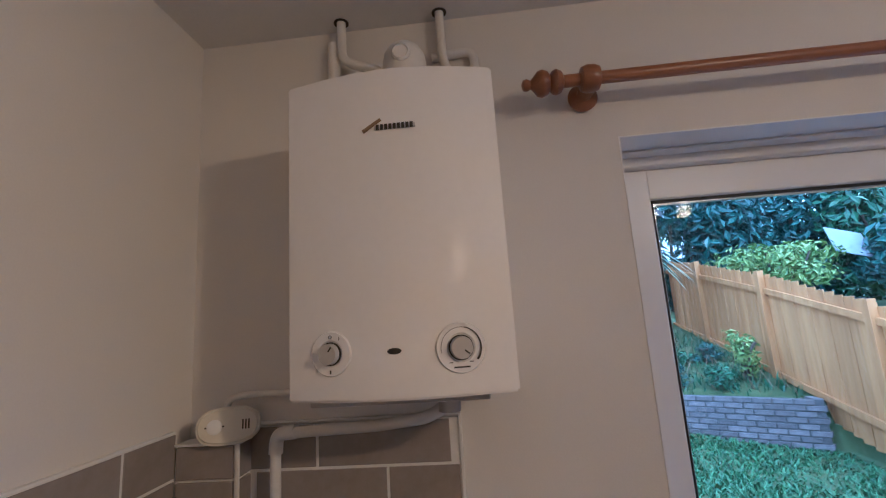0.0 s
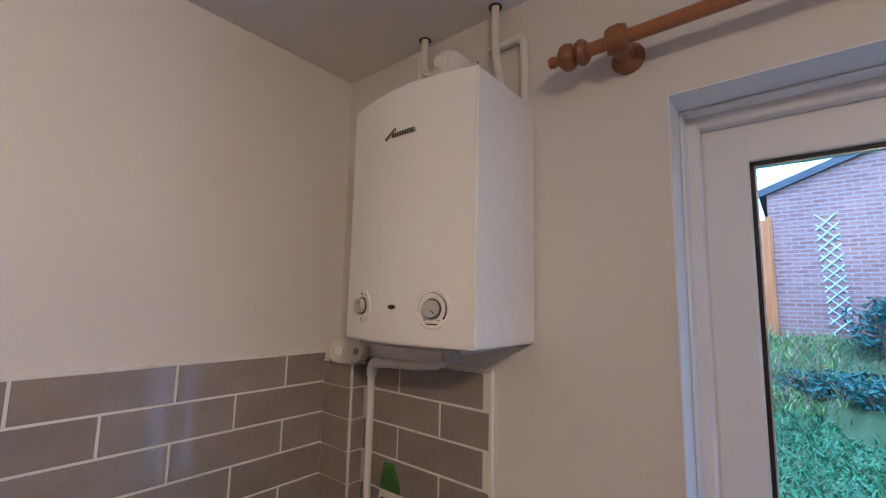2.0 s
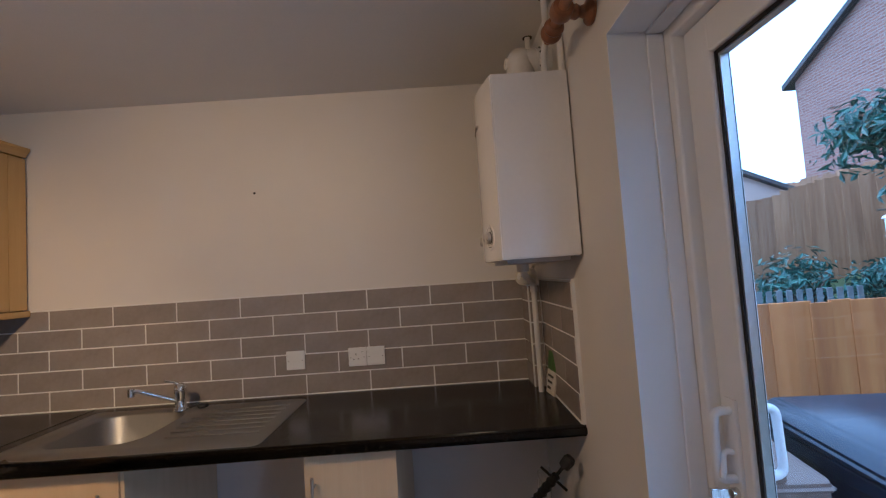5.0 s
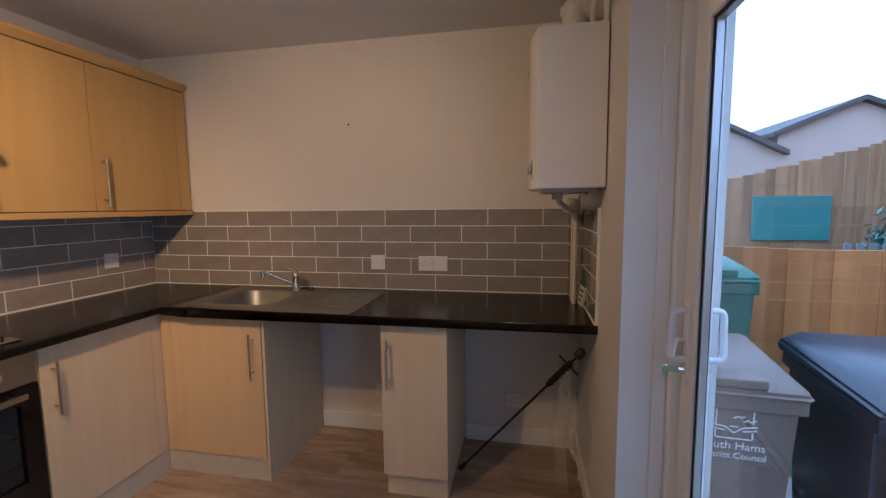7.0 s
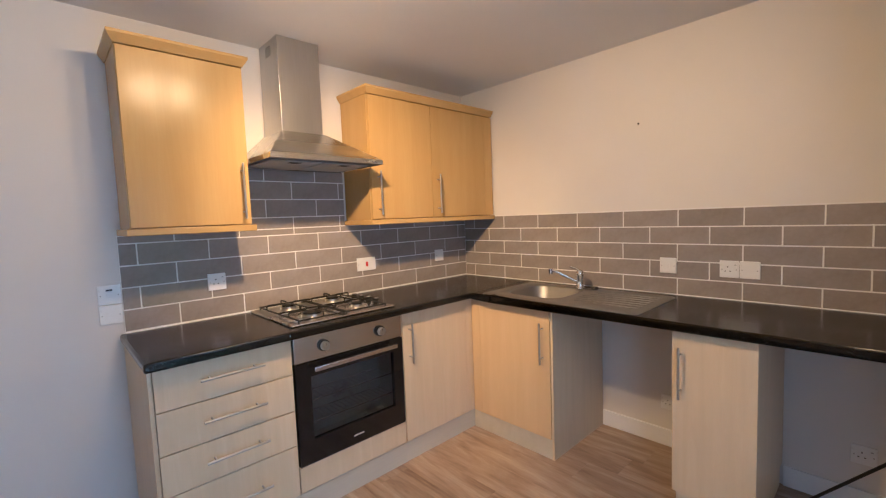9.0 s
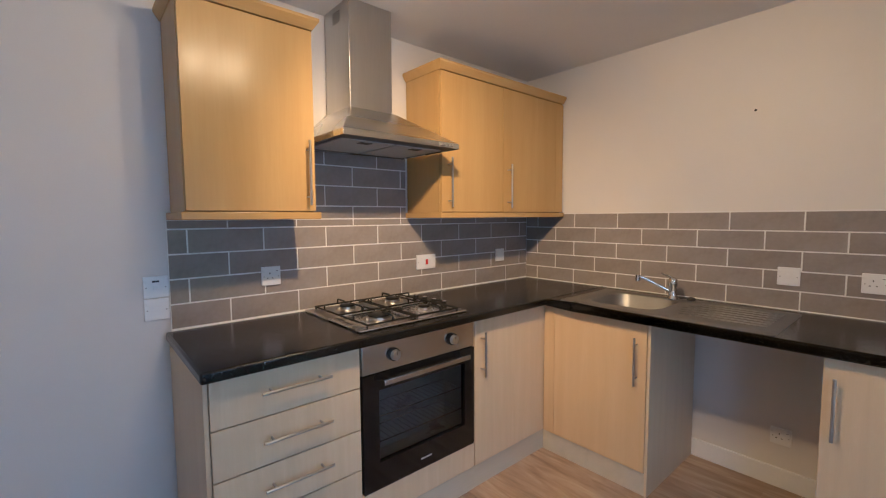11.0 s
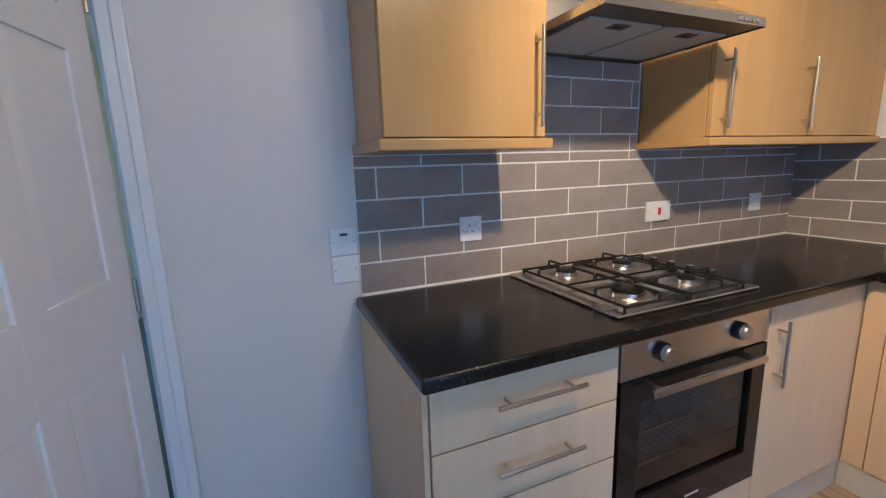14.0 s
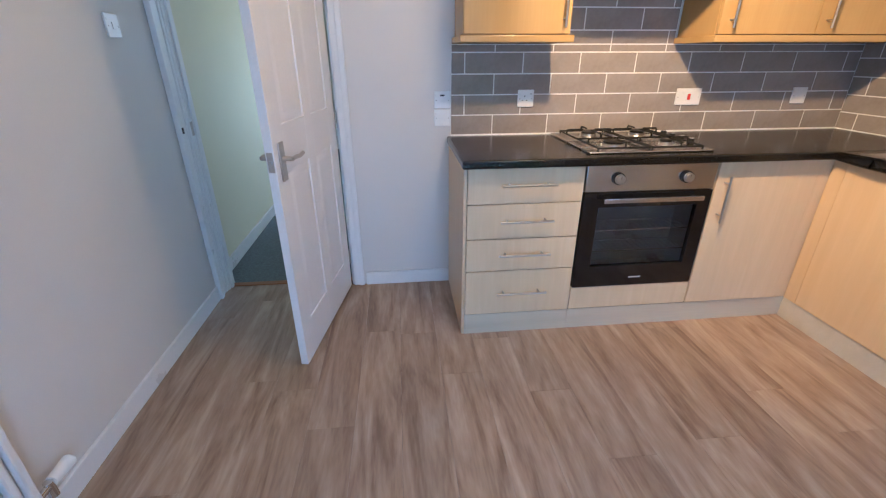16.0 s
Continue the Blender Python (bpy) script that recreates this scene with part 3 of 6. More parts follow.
# ---- boiler ----
boiler = thing("boiler", (0.557, 2.64, 1.466), "white wall-hung gas boiler with two control dials", "boiler")
BX0, BX1, BZ0, BZ1, BF, BB = 0.356, 0.757, 1.466, 2.062, 2.517, 2.764
outline = [(BX0, BB), (BX1, BB), (BX1, BF)]
for k in range(1, 16):
    u = k / 16
    outline.append((BX1 + (BX0 - BX1) * u, BF - 0.034 * math.sin(math.pi * u)))
outline.append((BX0, BF))
bm = prism(outline[::-1], BZ0, BZ1)
bmesh.ops.bevel(bm, geom=[e for e in bm.edges if abs(e.verts[0].co.z - e.verts[1].co.z) < 0.001 or abs(e.verts[0].co.y - BF) < 0.001 and abs(e.verts[0].co.x - e.verts[1].co.x) < 0.001], offset=0.004, segments=2, affect="EDGES")
part("case", rounded(bm), M_BOILER, boiler, smooth=25)


def boiler_y(x):
    return BF - 0.034 * math.sin(math.pi * (x - BX0) / (BX1 - BX0))


def on_front(b, x, z):
    """Moves geometry built round the origin, facing -y, on to the curved case."""
    u = (x - BX0) / (BX1 - BX0)
    turn_z = math.atan(-0.034 * math.pi / (BX1 - BX0) * math.cos(math.pi * u))
    return lay(b, Matrix.Translation((x, boiler_y(x), z)) @ Matrix.Rotation(turn_z, 4, "Z"))


def arc(r0, r1, w0, w1, a0, a1, n=24):
    """A flat tapered arc in the plane of a dial; angles from the right, anticlockwise."""
    pts = [[], []]
    for k in range(n + 1):
        a, w = radians(a0 + (a1 - a0) * k / n), w0 + (w1 - w0) * k / n
        for q, rr in ((0, (r0 + r1) / 2 + w / 2), (1, (r0 + r1) / 2 - w / 2)):
            pts[q].append((rr * math.cos(a), rr * math.sin(a)))
    b = prism(pts[0] + pts[1][::-1], 0.0, 0.0008)
    bmesh.ops.rotate(b, verts=b.verts, cent=(0, 0, 0), matrix=Matrix.Rotation(radians(90), 3, "X"))
    bmesh.ops.translate(b, verts=b.verts, vec=(0, -0.0034, 0))
    return b


def dial(x, z, r, knob_r, points_to):
    d = part("dial", on_front(lathe([(r, 0.004), (r, -0.0015), (r * 0.96, -0.0035), (r * 0.9, -0.003), (knob_r * 1.3, -0.003), (knob_r * 1.2, -0.001), (0.001, -0.001)], (0, 0, 0), "Y", 40), x, z), M_BOILER, boiler, "round white dial plate")
    part("knob", on_front(lathe([(knob_r, 0.0), (knob_r, -0.013), (knob_r * 0.93, -0.0155), (0.001, -0.0155)], (0, 0, 0), "Y", 32), x, z), M_GREYP, d, "grey rotary knob")
    part("ring", on_front(lathe([(knob_r * 1.13, -0.0005), (knob_r * 1.13, -0.0042), (knob_r * 1.02, -0.0042), (knob_r * 1.02, -0.0005)], (0, 0, 0), "Y", 32), x, z), M_DARK, d)
    mark = rbox(knob_r * 0.3, knob_r * 0.85, -0.0162, -0.015, -0.0012, 0.0012, 0.0003)
    bmesh.ops.rotate(mark, verts=mark.verts, cent=(0, 0, 0), matrix=Matrix.Rotation(radians(-points_to), 3, "Y"))
    part("pointer", on_front(mark, x, z), M_DARK, d)
    return d


d1 = dial(0.442, 1.547, 0.038, 0.0175, 55)
d2 = dial(0.664, 1.545, 0.042, 0.0185, -40)
part("mark", on_front(rbox(-0.0012, 0.0012, -0.0042, -0.003, -0.033, -0.027, 0.0003), 0.442, 1.547), M_DARK, d1)
part("mark", on_front(arc(0.0022, 0.0034, 0.0009, 0.0009, 0, 350), 0.442, 1.575), M_DARK, d1)
part("mark", on_front(rbox(-0.0005, 0.0005, -0.0042, -0.003, -0.003, 0.003, 0.0002), 0.4585, 1.572), M_DARK, d1)
part("arc_scale", on_front(arc(0.033, 0.034, 0.0035, 0.0008, -38, 100), 0.664, 1.545), M_DARK, d2, "black tapered temperature scale", smooth=0)
part("arc_scale", on_front(arc(0.033, 0.034, 0.0008, 0.0006, 100, 195), 0.664, 1.545), M_DARK, d2, smooth=0)
for bx, bw, bz in ((0.6465, 0.006, 1.5215), (0.6795, 0.006, 1.5215)):
    part("word_bar", on_front(rbox(-bw / 2, bw / 2, -0.0042, -0.003, -0.0007, 0.0007, 0), bx, bz), M_DARK, d2, smooth=0)
part("word_bar", on_front(rbox(-0.0135, 0.0135, -0.0042, -0.003, -0.0012, 0.0012, 0), 0.664, 1.5135), M_DARK, d2, smooth=0)
slot = lathe([(0.0115, 0.002), (0.0115, -0.001), (0.010, -0.0018), (0.001, -0.0018)], (0, 0, 0), "Y", 24)
bmesh.ops.transform(slot, matrix=Matrix.Diagonal((1.05, 1, 0.45, 1)), verts=slot.verts)
part("status_slot", on_front(slot, 0.554, 1.546), M_DARK, boiler, "dark oval indicator slot")
bm = rbox(0.535, 0.61, boiler_y(0.57) - 0.002, boiler_y(0.57) + 0.004, 1.9395, 1.9475, 0.0006)
badge = part("badge", bm, M_GREYP, boiler, "small silver name badge")
for k in range(9):
    bx = 0.5385 + k * 0.0078
    part("badge_bar", rbox(bx, bx + 0.0055, boiler_y(0.57) - 0.003, boiler_y(0.57) - 0.0015, 1.9382, 1.9488, 0.0004), M_DARK, badge, smooth=0)
bm = rbox(-0.022, 0.018, -0.0022, 0.003, -0.003, 0.003, 0.0006)
bmesh.ops.rotate(bm, verts=bm.verts, cent=(0, 0, 0), matrix=Matrix.Rotation(radians(-32), 3, "Y"))
bmesh.ops.translate(bm, verts=bm.verts, vec=(0.532, boiler_y(0.532), 1.95))
part("badge_bird", bm, M_GAPSHADE_BADGE, boiler, "dark red bird-shaped badge")
part("bottom_tray", rbox(BX0 + 0.03, BX1 - 0.05, BF + 0.02, BB - 0.02, BZ0 - 0.014, BZ0 + 0.002, 0.003), M_GREYP, boiler, "grey underside panel")
FX, FY, FZ = 0.571, 2.66, 2.182
part("flue_turret", lathe([(0.05, BZ1 - 0.002), (0.05, FZ), (0.047, FZ + 0.018), (0.038, FZ + 0.034), (0.024, FZ + 0.046), (0.008, FZ + 0.051), (0.001, FZ + 0.0515)], (FX, FY, 0), "Z", 32), M_PVC, boiler, "white domed flue elbow")
part("flue_cap", lathe([(0.021, 0.012), (0.021, -0.004), (0.017, -0.008), (0.015, -0.005), (0.001, -0.005)], (FX, FY - 0.048, FZ - 0.002), "Y", 24), M_BOILER, boiler, "round test point cap")
part("flue_duct", cyl((FX, FY, FZ), (FX, 2.768, FZ), 0.046, seg=32), M_PVC, boiler, "white horizontal flue duct")
clip = part("flue_clip", lathe([(0.0465, -0.012), (0.0495, -0.012), (0.0495, 0.012), (0.0465, 0.012)], (FX, 2.725, FZ), "Y", 32), M_PVC, boiler, "flue joint clamp with screws")
for k in range(4):
    a = radians(-40 + 28 * k)
    c = Vector((FX + 0.0495 * math.cos(a), 2.725, FZ + 0.0495 * math.sin(a)))
    part("screw", cyl(c, c + Vector((math.cos(a), 0, math.sin(a))) * 0.003, 0.004, seg=10), M_DARK, clip)

ceiling_pipes = [
    [(0.40, 2.735, RZ), (0.40, 2.735, 2.262), (0.45, 2.735, 2.238), (0.498, 2.735, 2.226), (0.503, 2.725, BZ1 + 0.004)],
    [(0.655, 2.74, RZ), (0.655, 2.74, 2.24), (0.685, 2.715, 2.14), (0.685, 2.715, BZ1 + 0.004)],
    [(0.628, 2.757, 2.256), (0.735, 2.757, 2.262), (0.735, 2.757, BZ1 + 0.004)],
]
for p in ceiling_pipes:
    single("heating_pipe", tube(p, 0.0115, 14, 0.03), M_PIPE, "white painted copper pipe above the boiler", "pipe", group="pipes above the boiler", at=p[-1])
single("heating_pipe", tube([(0.375, 2.75, 2.32), (0.375, 2.75, BZ1 + 0.004)], 0.016, 14), M_PIPE, "stubby painted pipe behind the boiler", "pipe", group="pipes above the boiler", at=(0.375, 2.75, BZ1))
for x, y in ((0.40, 2.735), (0.655, 2.74)):
    single("pipe_hole", lathe([(0.019, RZ - 0.001), (0.019, RZ - 0.0025), (0.0125, RZ - 0.0025), (0.0125, RZ - 0.001)], (x, y, 0), "Z", 20), M_DARK, "dark ragged hole in the ceiling round a pipe", "hole", kind="structure")

# condensate pipe
waste = thing("waste_pipe", (0.235, 2.70, 0.905), "white plastic condensate pipe running from boiler to worktop", "pipe")
part("pipe_run", tube([(0.63, 2.60, 1.452), (0.63, 2.60, 1.438), (0.585, 2.613, 1.412), (0.48, 2.645, 1.395), (0.245, 2.715, 1.372), (0.235, 2.715, 1.36), (0.235, 2.715, 0.906)], 0.0115, 16, 0.02), M_PVC, waste)
part("elbow", tube([(0.285, 2.706, 1.3765), (0.238, 2.715, 1.372), (0.235, 2.715, 1.332)], 0.0148, 16, 0.02), M_PVC, waste, "push-fit elbow")
part("collar", cyl((0.63, 2.60, 1.458), (0.63, 2.60, 1.425), 0.021), M_GREYP, waste, "grey collar")
single("heating_pipe", tube([(0.355, 2.752, 1.462), (0.30, 2.755, 1.452), (0.14, 2.755, 1.452), (0.105, 2.745, 1.445), (0.105, 2.745, 1.36)], 0.0075, 10, 0.02), M_PIPE, "thin painted copper gas pipe", "pipe", at=(0.085, 2.72, 1.388))

# tiled pipe boxing core and alarm
BOXTOP = 1.358
boxing = single("pipe_boxing", rbox(0.0, 0.15, 2.71, RY, 0.905, BOXTOP, 0.001), M_GROUT, "tiled corner boxing round the pipes", "boxing", kind="structure", at=(0, 0, 0))
alarm = thing("carbon_monoxide_alarm", (0.14, 2.70, BOXTOP), "cream oval carbon monoxide alarm leaning on the boxing", "alarm")
bm = bmesh.new()
ol = []
for k in range(36):
    a = 2 * math.pi * k / 36
    c, s = math.cos(a), math.sin(a)
    ol.append((0.063 * math.copysign(abs(c) ** 0.75, c), 0.039 * math.copysign(abs(s) ** 0.8, s)))
bm = prism(ol, -0.022, 0.018)
bmesh.ops.bevel(bm, geom=[e for e in bm.edges if abs(e.verts[0].co.z - e.verts[1].co.z) < 0.001], offset=0.006, segments=3, affect="EDGES")
turn = pose(0.135, 2.704, 1.397, 82, 0, 22)
part("body", lay(rounded(bm), turn), M_ALARM, alarm)
part("test_button", lay(lathe([(0.0155, 0.016), (0.0155, 0.0185), (0.0145, 0.0185), (0.0145, 0.0205), (0.0125, 0.0215), (0.001, 0.0215)], (-0.026, 0, 0), "Z", 24), turn), M_SOCKET, alarm, "round white test button")
for k in range(3):
    part("grille_slot", lay(rbox(0.028 + k * 0.006, 0.031 + k * 0.006, -0.010, 0.010, 0.0172, 0.0186, 0), turn), M_DARK, alarm)
for k in (-1, 1):
    part("indicator", lay(rbox(-0.026 + k * 0.017 - 0.002, -0.026 + k * 0.017 + 0.002, -0.0015, 0.0015, 0.0172, 0.0188, 0), turn), M_DARK, alarm)

# ---- fitted kitchen ----
WT = 0.905


def bar_handle(parent, a, b, out):
    """A bar on two posts; a and b are its ends, out the way from the door face to the bar."""
    a, b, out = Vector(a), Vector(b), Vector(out)
    h = part("handle", cyl(a, b, 0.0055, seg=14), M_NICKEL, parent, "brushed steel bar handle")
    d = (b - a).normalized()
    for p in (a + d * 0.035, b - d * 0.035):
        part("post", cyl(p, p - out, 0.004, seg=10), M_NICKEL, h)
    return h


# corner worktop: an L outline with a rounded front edge
def worktop():
    top = thing("worktop", (0.3, 0.3, 0.868), "black speckled laminate corner worktop with rounded front edge", "worktop")
    bm = rbox(0.011, 2.362, 0.011, 0.64, 0.867, WT, 0.009, 3)
    part("south_run", bm, M_WORKTOP, top)
    bm = bmesh.new()
    # the sink run is cut out round the bowl
    for b in ((0.011, 0.645, 0.6405, 0.80), (0.011, 0.13, 0.80, 1.21), (0.53, 0.645, 0.80, 1.21), (0.011, 0.645, 1.21, RY - 0.001)):
        box(bm, *b, 0.867, WT)
    bmesh.ops.remove_doubles(bm, verts=bm.verts, dist=0.0005)
    ed = [e for e in bm.edges if all(abs(v.co.x - 0.645) < 0.001 for v in e.verts) and abs(e.verts[0].co.z - e.verts[1].co.z) < 0.001]
    bmesh.ops.bevel(bm, geom=ed, offset=0.009, segments=3, affect="EDGES")
    part("west_run", bm, M_WORKTOP, top)
    part("joint_strip", rbox(0.02, 0.6, 0.636, 0.6445, WT + 0.0002, WT + 0.0012, 0.0003), M_BLACKE, top, "thin black joint strip")
    return top


worktop()


def carcass(name, x0, x1, y0, y1, z0, z1, label, mat=M_MAPLE, open_front=None):
    ob = thing(name, ((x0 + x1) / 2, (y0 + y1) / 2, 0), label, "cabinet", group="kitchen cabinets")
    part("body", rbox(x0, x1, y0, y1, z0, z1, 0.001), mat, ob)
    return ob


# drawer unit
du = carcass("drawer_unit", 1.800, 2.335, 0.012, 0.578, 0.0, 0.866, "pale maple base unit with four drawers")
part("end_panel", rbox(2.3355, 2.35, 0.012, 0.592, 0.0, 0.866, 0.001), M_MAPLE, du)
for z0, z1, hz in ((0.698, 0.862, 0.788), (0.527, 0.694, 0.618), (0.360, 0.523, 0.450), (0.118, 0.356, 0.243)):
    f = part("drawer_front", rbox(1.802, 2.333, 0.58, 0.598, z0, z1, 0.0015), M_MAPLEX, du)
    bar_handle(f, (1.935, 0.632, hz), (2.182, 0.632, hz), (0, 0.034, 0))
part("plinth", rbox(1.7995, 2.334, 0.5795, 0.594, 0.0, 0.114, 0.001), M_PLINTH, du)

# oven unit
ov = carcass("oven_housing", 1.166, 1.798, 0.012, 0.40, 0.0, 0.866, "pale maple housing round the oven")
part("bottom_panel", rbox(1.168, 1.796, 0.58, 0.597, 0.118, 0.242, 0.0015), M_MAPLEX, ov)
part("plinth", rbox(1.162, 1.799, 0.5795, 0.594, 0.0, 0.114, 0.001), M_PLINTH, ov)
part("deck", rbox(1.17, 1.794, 0.401, 0.579, 0.118, 0.236, 0.001), M_MAPLE, ov)
oven = thing("oven", (1.48, 0.5, 0.245), "built-in electric oven with steel panel and black glass door", "oven")
part("control_panel", rbox(1.172, 1.792, 0.575, 0.598, 0.738, 0.862, 0.002), M_STEEL, oven, "brushed steel control panel")
for x in (1.644, 1.317):
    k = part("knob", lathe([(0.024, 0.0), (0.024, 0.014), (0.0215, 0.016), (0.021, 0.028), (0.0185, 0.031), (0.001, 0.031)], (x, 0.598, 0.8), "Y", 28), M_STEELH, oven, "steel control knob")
    part("collar", lathe([(0.0275, 0.0005), (0.0275, 0.012), (0.0245, 0.015), (0.0195, 0.015)], (x, 0.598, 0.8), "Y", 28), M_BLACKE, k, "black plastic knob collar")
    part("pointer", rbox(x - 0.0012, x + 0.0012, 0.6275, 0.6292, 0.803, 0.816, 0.0003), M_DARK, k)
bm = bmesh.new()
for b in ((1.172, 1.235, 0.246, 0.734), (1.718, 1.792, 0.246, 0.734), (1.2345, 1.7185, 0.246, 0.357), (1.2345, 1.7185, 0.664, 0.734)):
    box(bm, b[0], b[1], 0.574, 0.602, b[2], b[3])
bmesh.ops.remove_doubles(bm, verts=bm.verts, dist=0.0008)
odoor = part("oven_door", bm, M_OVENG, oven, "black glass oven door", smooth=0)
part("window", rbox(1.234, 1.719, 0.584, 0.59, 0.356, 0.665, 0), M_SMOKE, odoor, "smoked glass oven window", smooth=0)
h = part("handle", rbox(1.235, 1.715, 0.632, 0.645, 0.695, 0.717, 0.003), M_STEEL, odoor, "flat steel oven handle")
for x in (1.27, 1.68):
    part("post", rbox(x - 0.008, x + 0.008, 0.601, 0.634, 0.698, 0.714, 0.001), M_STEEL, h)
part("badge", rbox(1.445, 1.505, 0.6015, 0.6028, 0.287, 0.294, 0), M_GREYP, odoor, "small pale maker's badge")
part("trim", rbox(1.172, 1.792, 0.574, 0.60, 0.241, 0.2455, 0.001), M_STEEL, oven)
bm = bmesh.new()
box(bm, 1.20, 1.76, 0.402, 0.573, 0.29, 0.70)
bm.faces.ensure_lookup_table()
bmesh.ops.delete(bm, geom=[f for f in bm.faces if f.normal.y > 0.9 or all(abs(v.co.y - 0.573) < 0.001 for v in f.verts)], context="FACES")
bmesh.ops.solidify(bm, geom=bm.faces, thickness=0.004)
part("cavity", bm, M_CAVITY, oven, "dark enamel oven cavity", smooth=0)
for z in (0.42, 0.53):
    bm = bmesh.new()
    for k in range(18):
        x = 1.23 + k * 0.029
        join(bm, cyl((x, 0.42, z), (x, 0.555, z), 0.0016, seg=6))
    for y in (0.42, 0.555):
        join(bm, cyl((1.212, y, z), (1.748, y, z), 0.003, seg=8))
    part("rack", bm, M_CHROME, oven, "chrome wire oven shelf")

# corner base unit with a door on each face
cb = carcass("corner_unit", 0.012, 1.160, 0.012, 0.578, 0.0, 0.866, "pale maple corner base unit")
f = part("cabinet_door", rbox(0.655, 1.160, 0.58, 0.598, 0.118, 0.862, 0.0015), M_MAPLE, cb)
bar_handle(f, (1.118, 0.632, 0.575), (1.118, 0.632, 0.80), (0, 0.034, 0))
part("corner_post", rbox(0.5795, 0.651, 0.5785, 0.594, 0.116, 0.862, 0.001), M_MAPLE, cb)
part("plinth", rbox(0.56, 1.161, 0.5785, 0.592, 0.0, 0.114, 0.001), M_PLINTH, cb)
su = carcass("sink_unit", 0.012, 0.578, 0.600, 1.186, 0.0, 0.74, "pale beech sink base unit with one door")
part("corner_post", rbox(0.5785, 0.594, 0.6, 0.668, 0.116, 0.862, 0.001), M_BEECHP, su)
f = part("cabinet_door", rbox(0.5795, 0.598, 0.672, 1.184, 0.118, 0.862, 0.0015), M_BEECHP, su)
bar_handle(f, (0.632, 1.140, 0.55), (0.632, 1.140, 0.785), (0.034, 0, 0))
part("plinth", rbox(0.5785, 0.59, 0.594, 1.186, 0.0, 0.114, 0.001), M_PLINTH, su)
part("end_panel", rbox(0.012, 0.592, 1.1865, 1.2, 0.0, 0.866, 0.001), M_MAPLE, su)
part("cleat", rbox(0.30, 0.36, 1.2005, 1.216, 0.845, 0.866, 0.001), M_MAPLE, su, "short wooden cleat below the worktop")
nu = carcass("narrow_unit", 0.012, 0.578, 1.812, 2.126, 0.118, 0.866, "narrow pale maple base unit under the worktop")
part("plinth_base", rbox(0.02, 0.565, 1.82, 2.118, 0.0, 0.1175, 0.001), M_MAPLE, nu)
f = part("cabinet_door", rbox(0.5795, 0.598, 1.812, 2.126, 0.118, 0.862, 0.0015), M_MAPLE, nu)
bar_handle(f, (0.632, 1.848, 0.56), (0.632, 1.848, 0.79), (0.034, 0, 0))

# ---- wall cabinets ----


def wall_cabinet(x0, x1, doors, label, left_lip=True, right_lip=True):
    d = 0.30
    ob = thing("wall_cabinet", ((x0 + x1) / 2, 0.15, 1.39), label, "wall cabinet", group="kitchen cabinets")
    part("body", rbox(x0, x1, 0.012, d, 1.392, 2.14, 0.001), M_BEECH, ob)
    la, lb = (0.016 if left_lip else 0), (0.016 if right_lip else 0)
    part("pelmet", rbox(x0 - la, x1 + lb, 0.012, d + 0.036, 1.362, 1.3915, 0.004), M_BEECHX, ob, "light rail below the cabinet")
    bm = bmesh.new()
    y1 = d + 0.02
    o = 0.024
    a, b = x0 - (0.004 if left_lip else 0), x1 + (0.004 if right_lip else 0)
    a2, b2 = x0 - (o if left_lip else 0), x1 + (o if right_lip else 0)
    lo = [bm.verts.new(p) for p in ((a, 0.012, 2.1405), (b, 0.012, 2.1405), (b, y1, 2.1405), (a, y1, 2.1405))]
    hi = [bm.verts.new(p) for p in ((a2, 0.012, 2.172), (b2, 0.012, 2.172), (b2, y1 + o, 2.172), (a2, y1 + o, 2.172))]
    tp = [bm.verts.new(p) for p in ((a2, 0.012, 2.184), (b2, 0.012, 2.184), (b2, y1 + o, 2.184), (a2, y1 + o, 2.184))]
    bm.faces.new(lo[::-1])
    bm.faces.new(tp)
    for r, s in ((lo, hi), (hi, tp)):
        for k in range(4):
            bm.faces.new((r[k], r[(k + 1) % 4], s[(k + 1) % 4], s[k]))
    part("cornice", bm, M_BEECHX, ob, "sloped cornice moulding", smooth=0)
    # thin dark sheet behind the doors: the shade of their gaps as colour
    part("painted_gap_shade", rbox(x0 + 0.004, x1 - 0.004, d, d + 0.0025, 1.394, 2.138, 0), M_GAPSHADE_BADGE, ob, smooth=0)
    for a, b, hx in doors:
        f = part("cabinet_door", rbox(a, b, d + 0.003, d + 0.021, 1.396, 2.134, 0.0015), M_BEECH, ob)
        bar_handle(f, (hx, d + 0.055, 1.42), (hx, d + 0.055, 1.685), (0, 0.034, 0))
    return ob


wall_cabinet(1.836, 2.322, [(1.838, 2.32, 1.872)], "beech wall cabinet with one door and cornice")
wall_cabinet(0.012, 1.132, [(0.642, 1.13, 1.083), (0.10, 0.638, 0.595)], "beech wall cabinet with two doors and cornice", left_lip=False)
single("filler_panel", rbox(0.0125, 0.098, 0.3035, 0.3205, 1.396, 2.134, 0.0015), M_BEECH, "narrow beech filler beside the wall cabinet", "filler", at=(0.05, 0.31, 1.39))

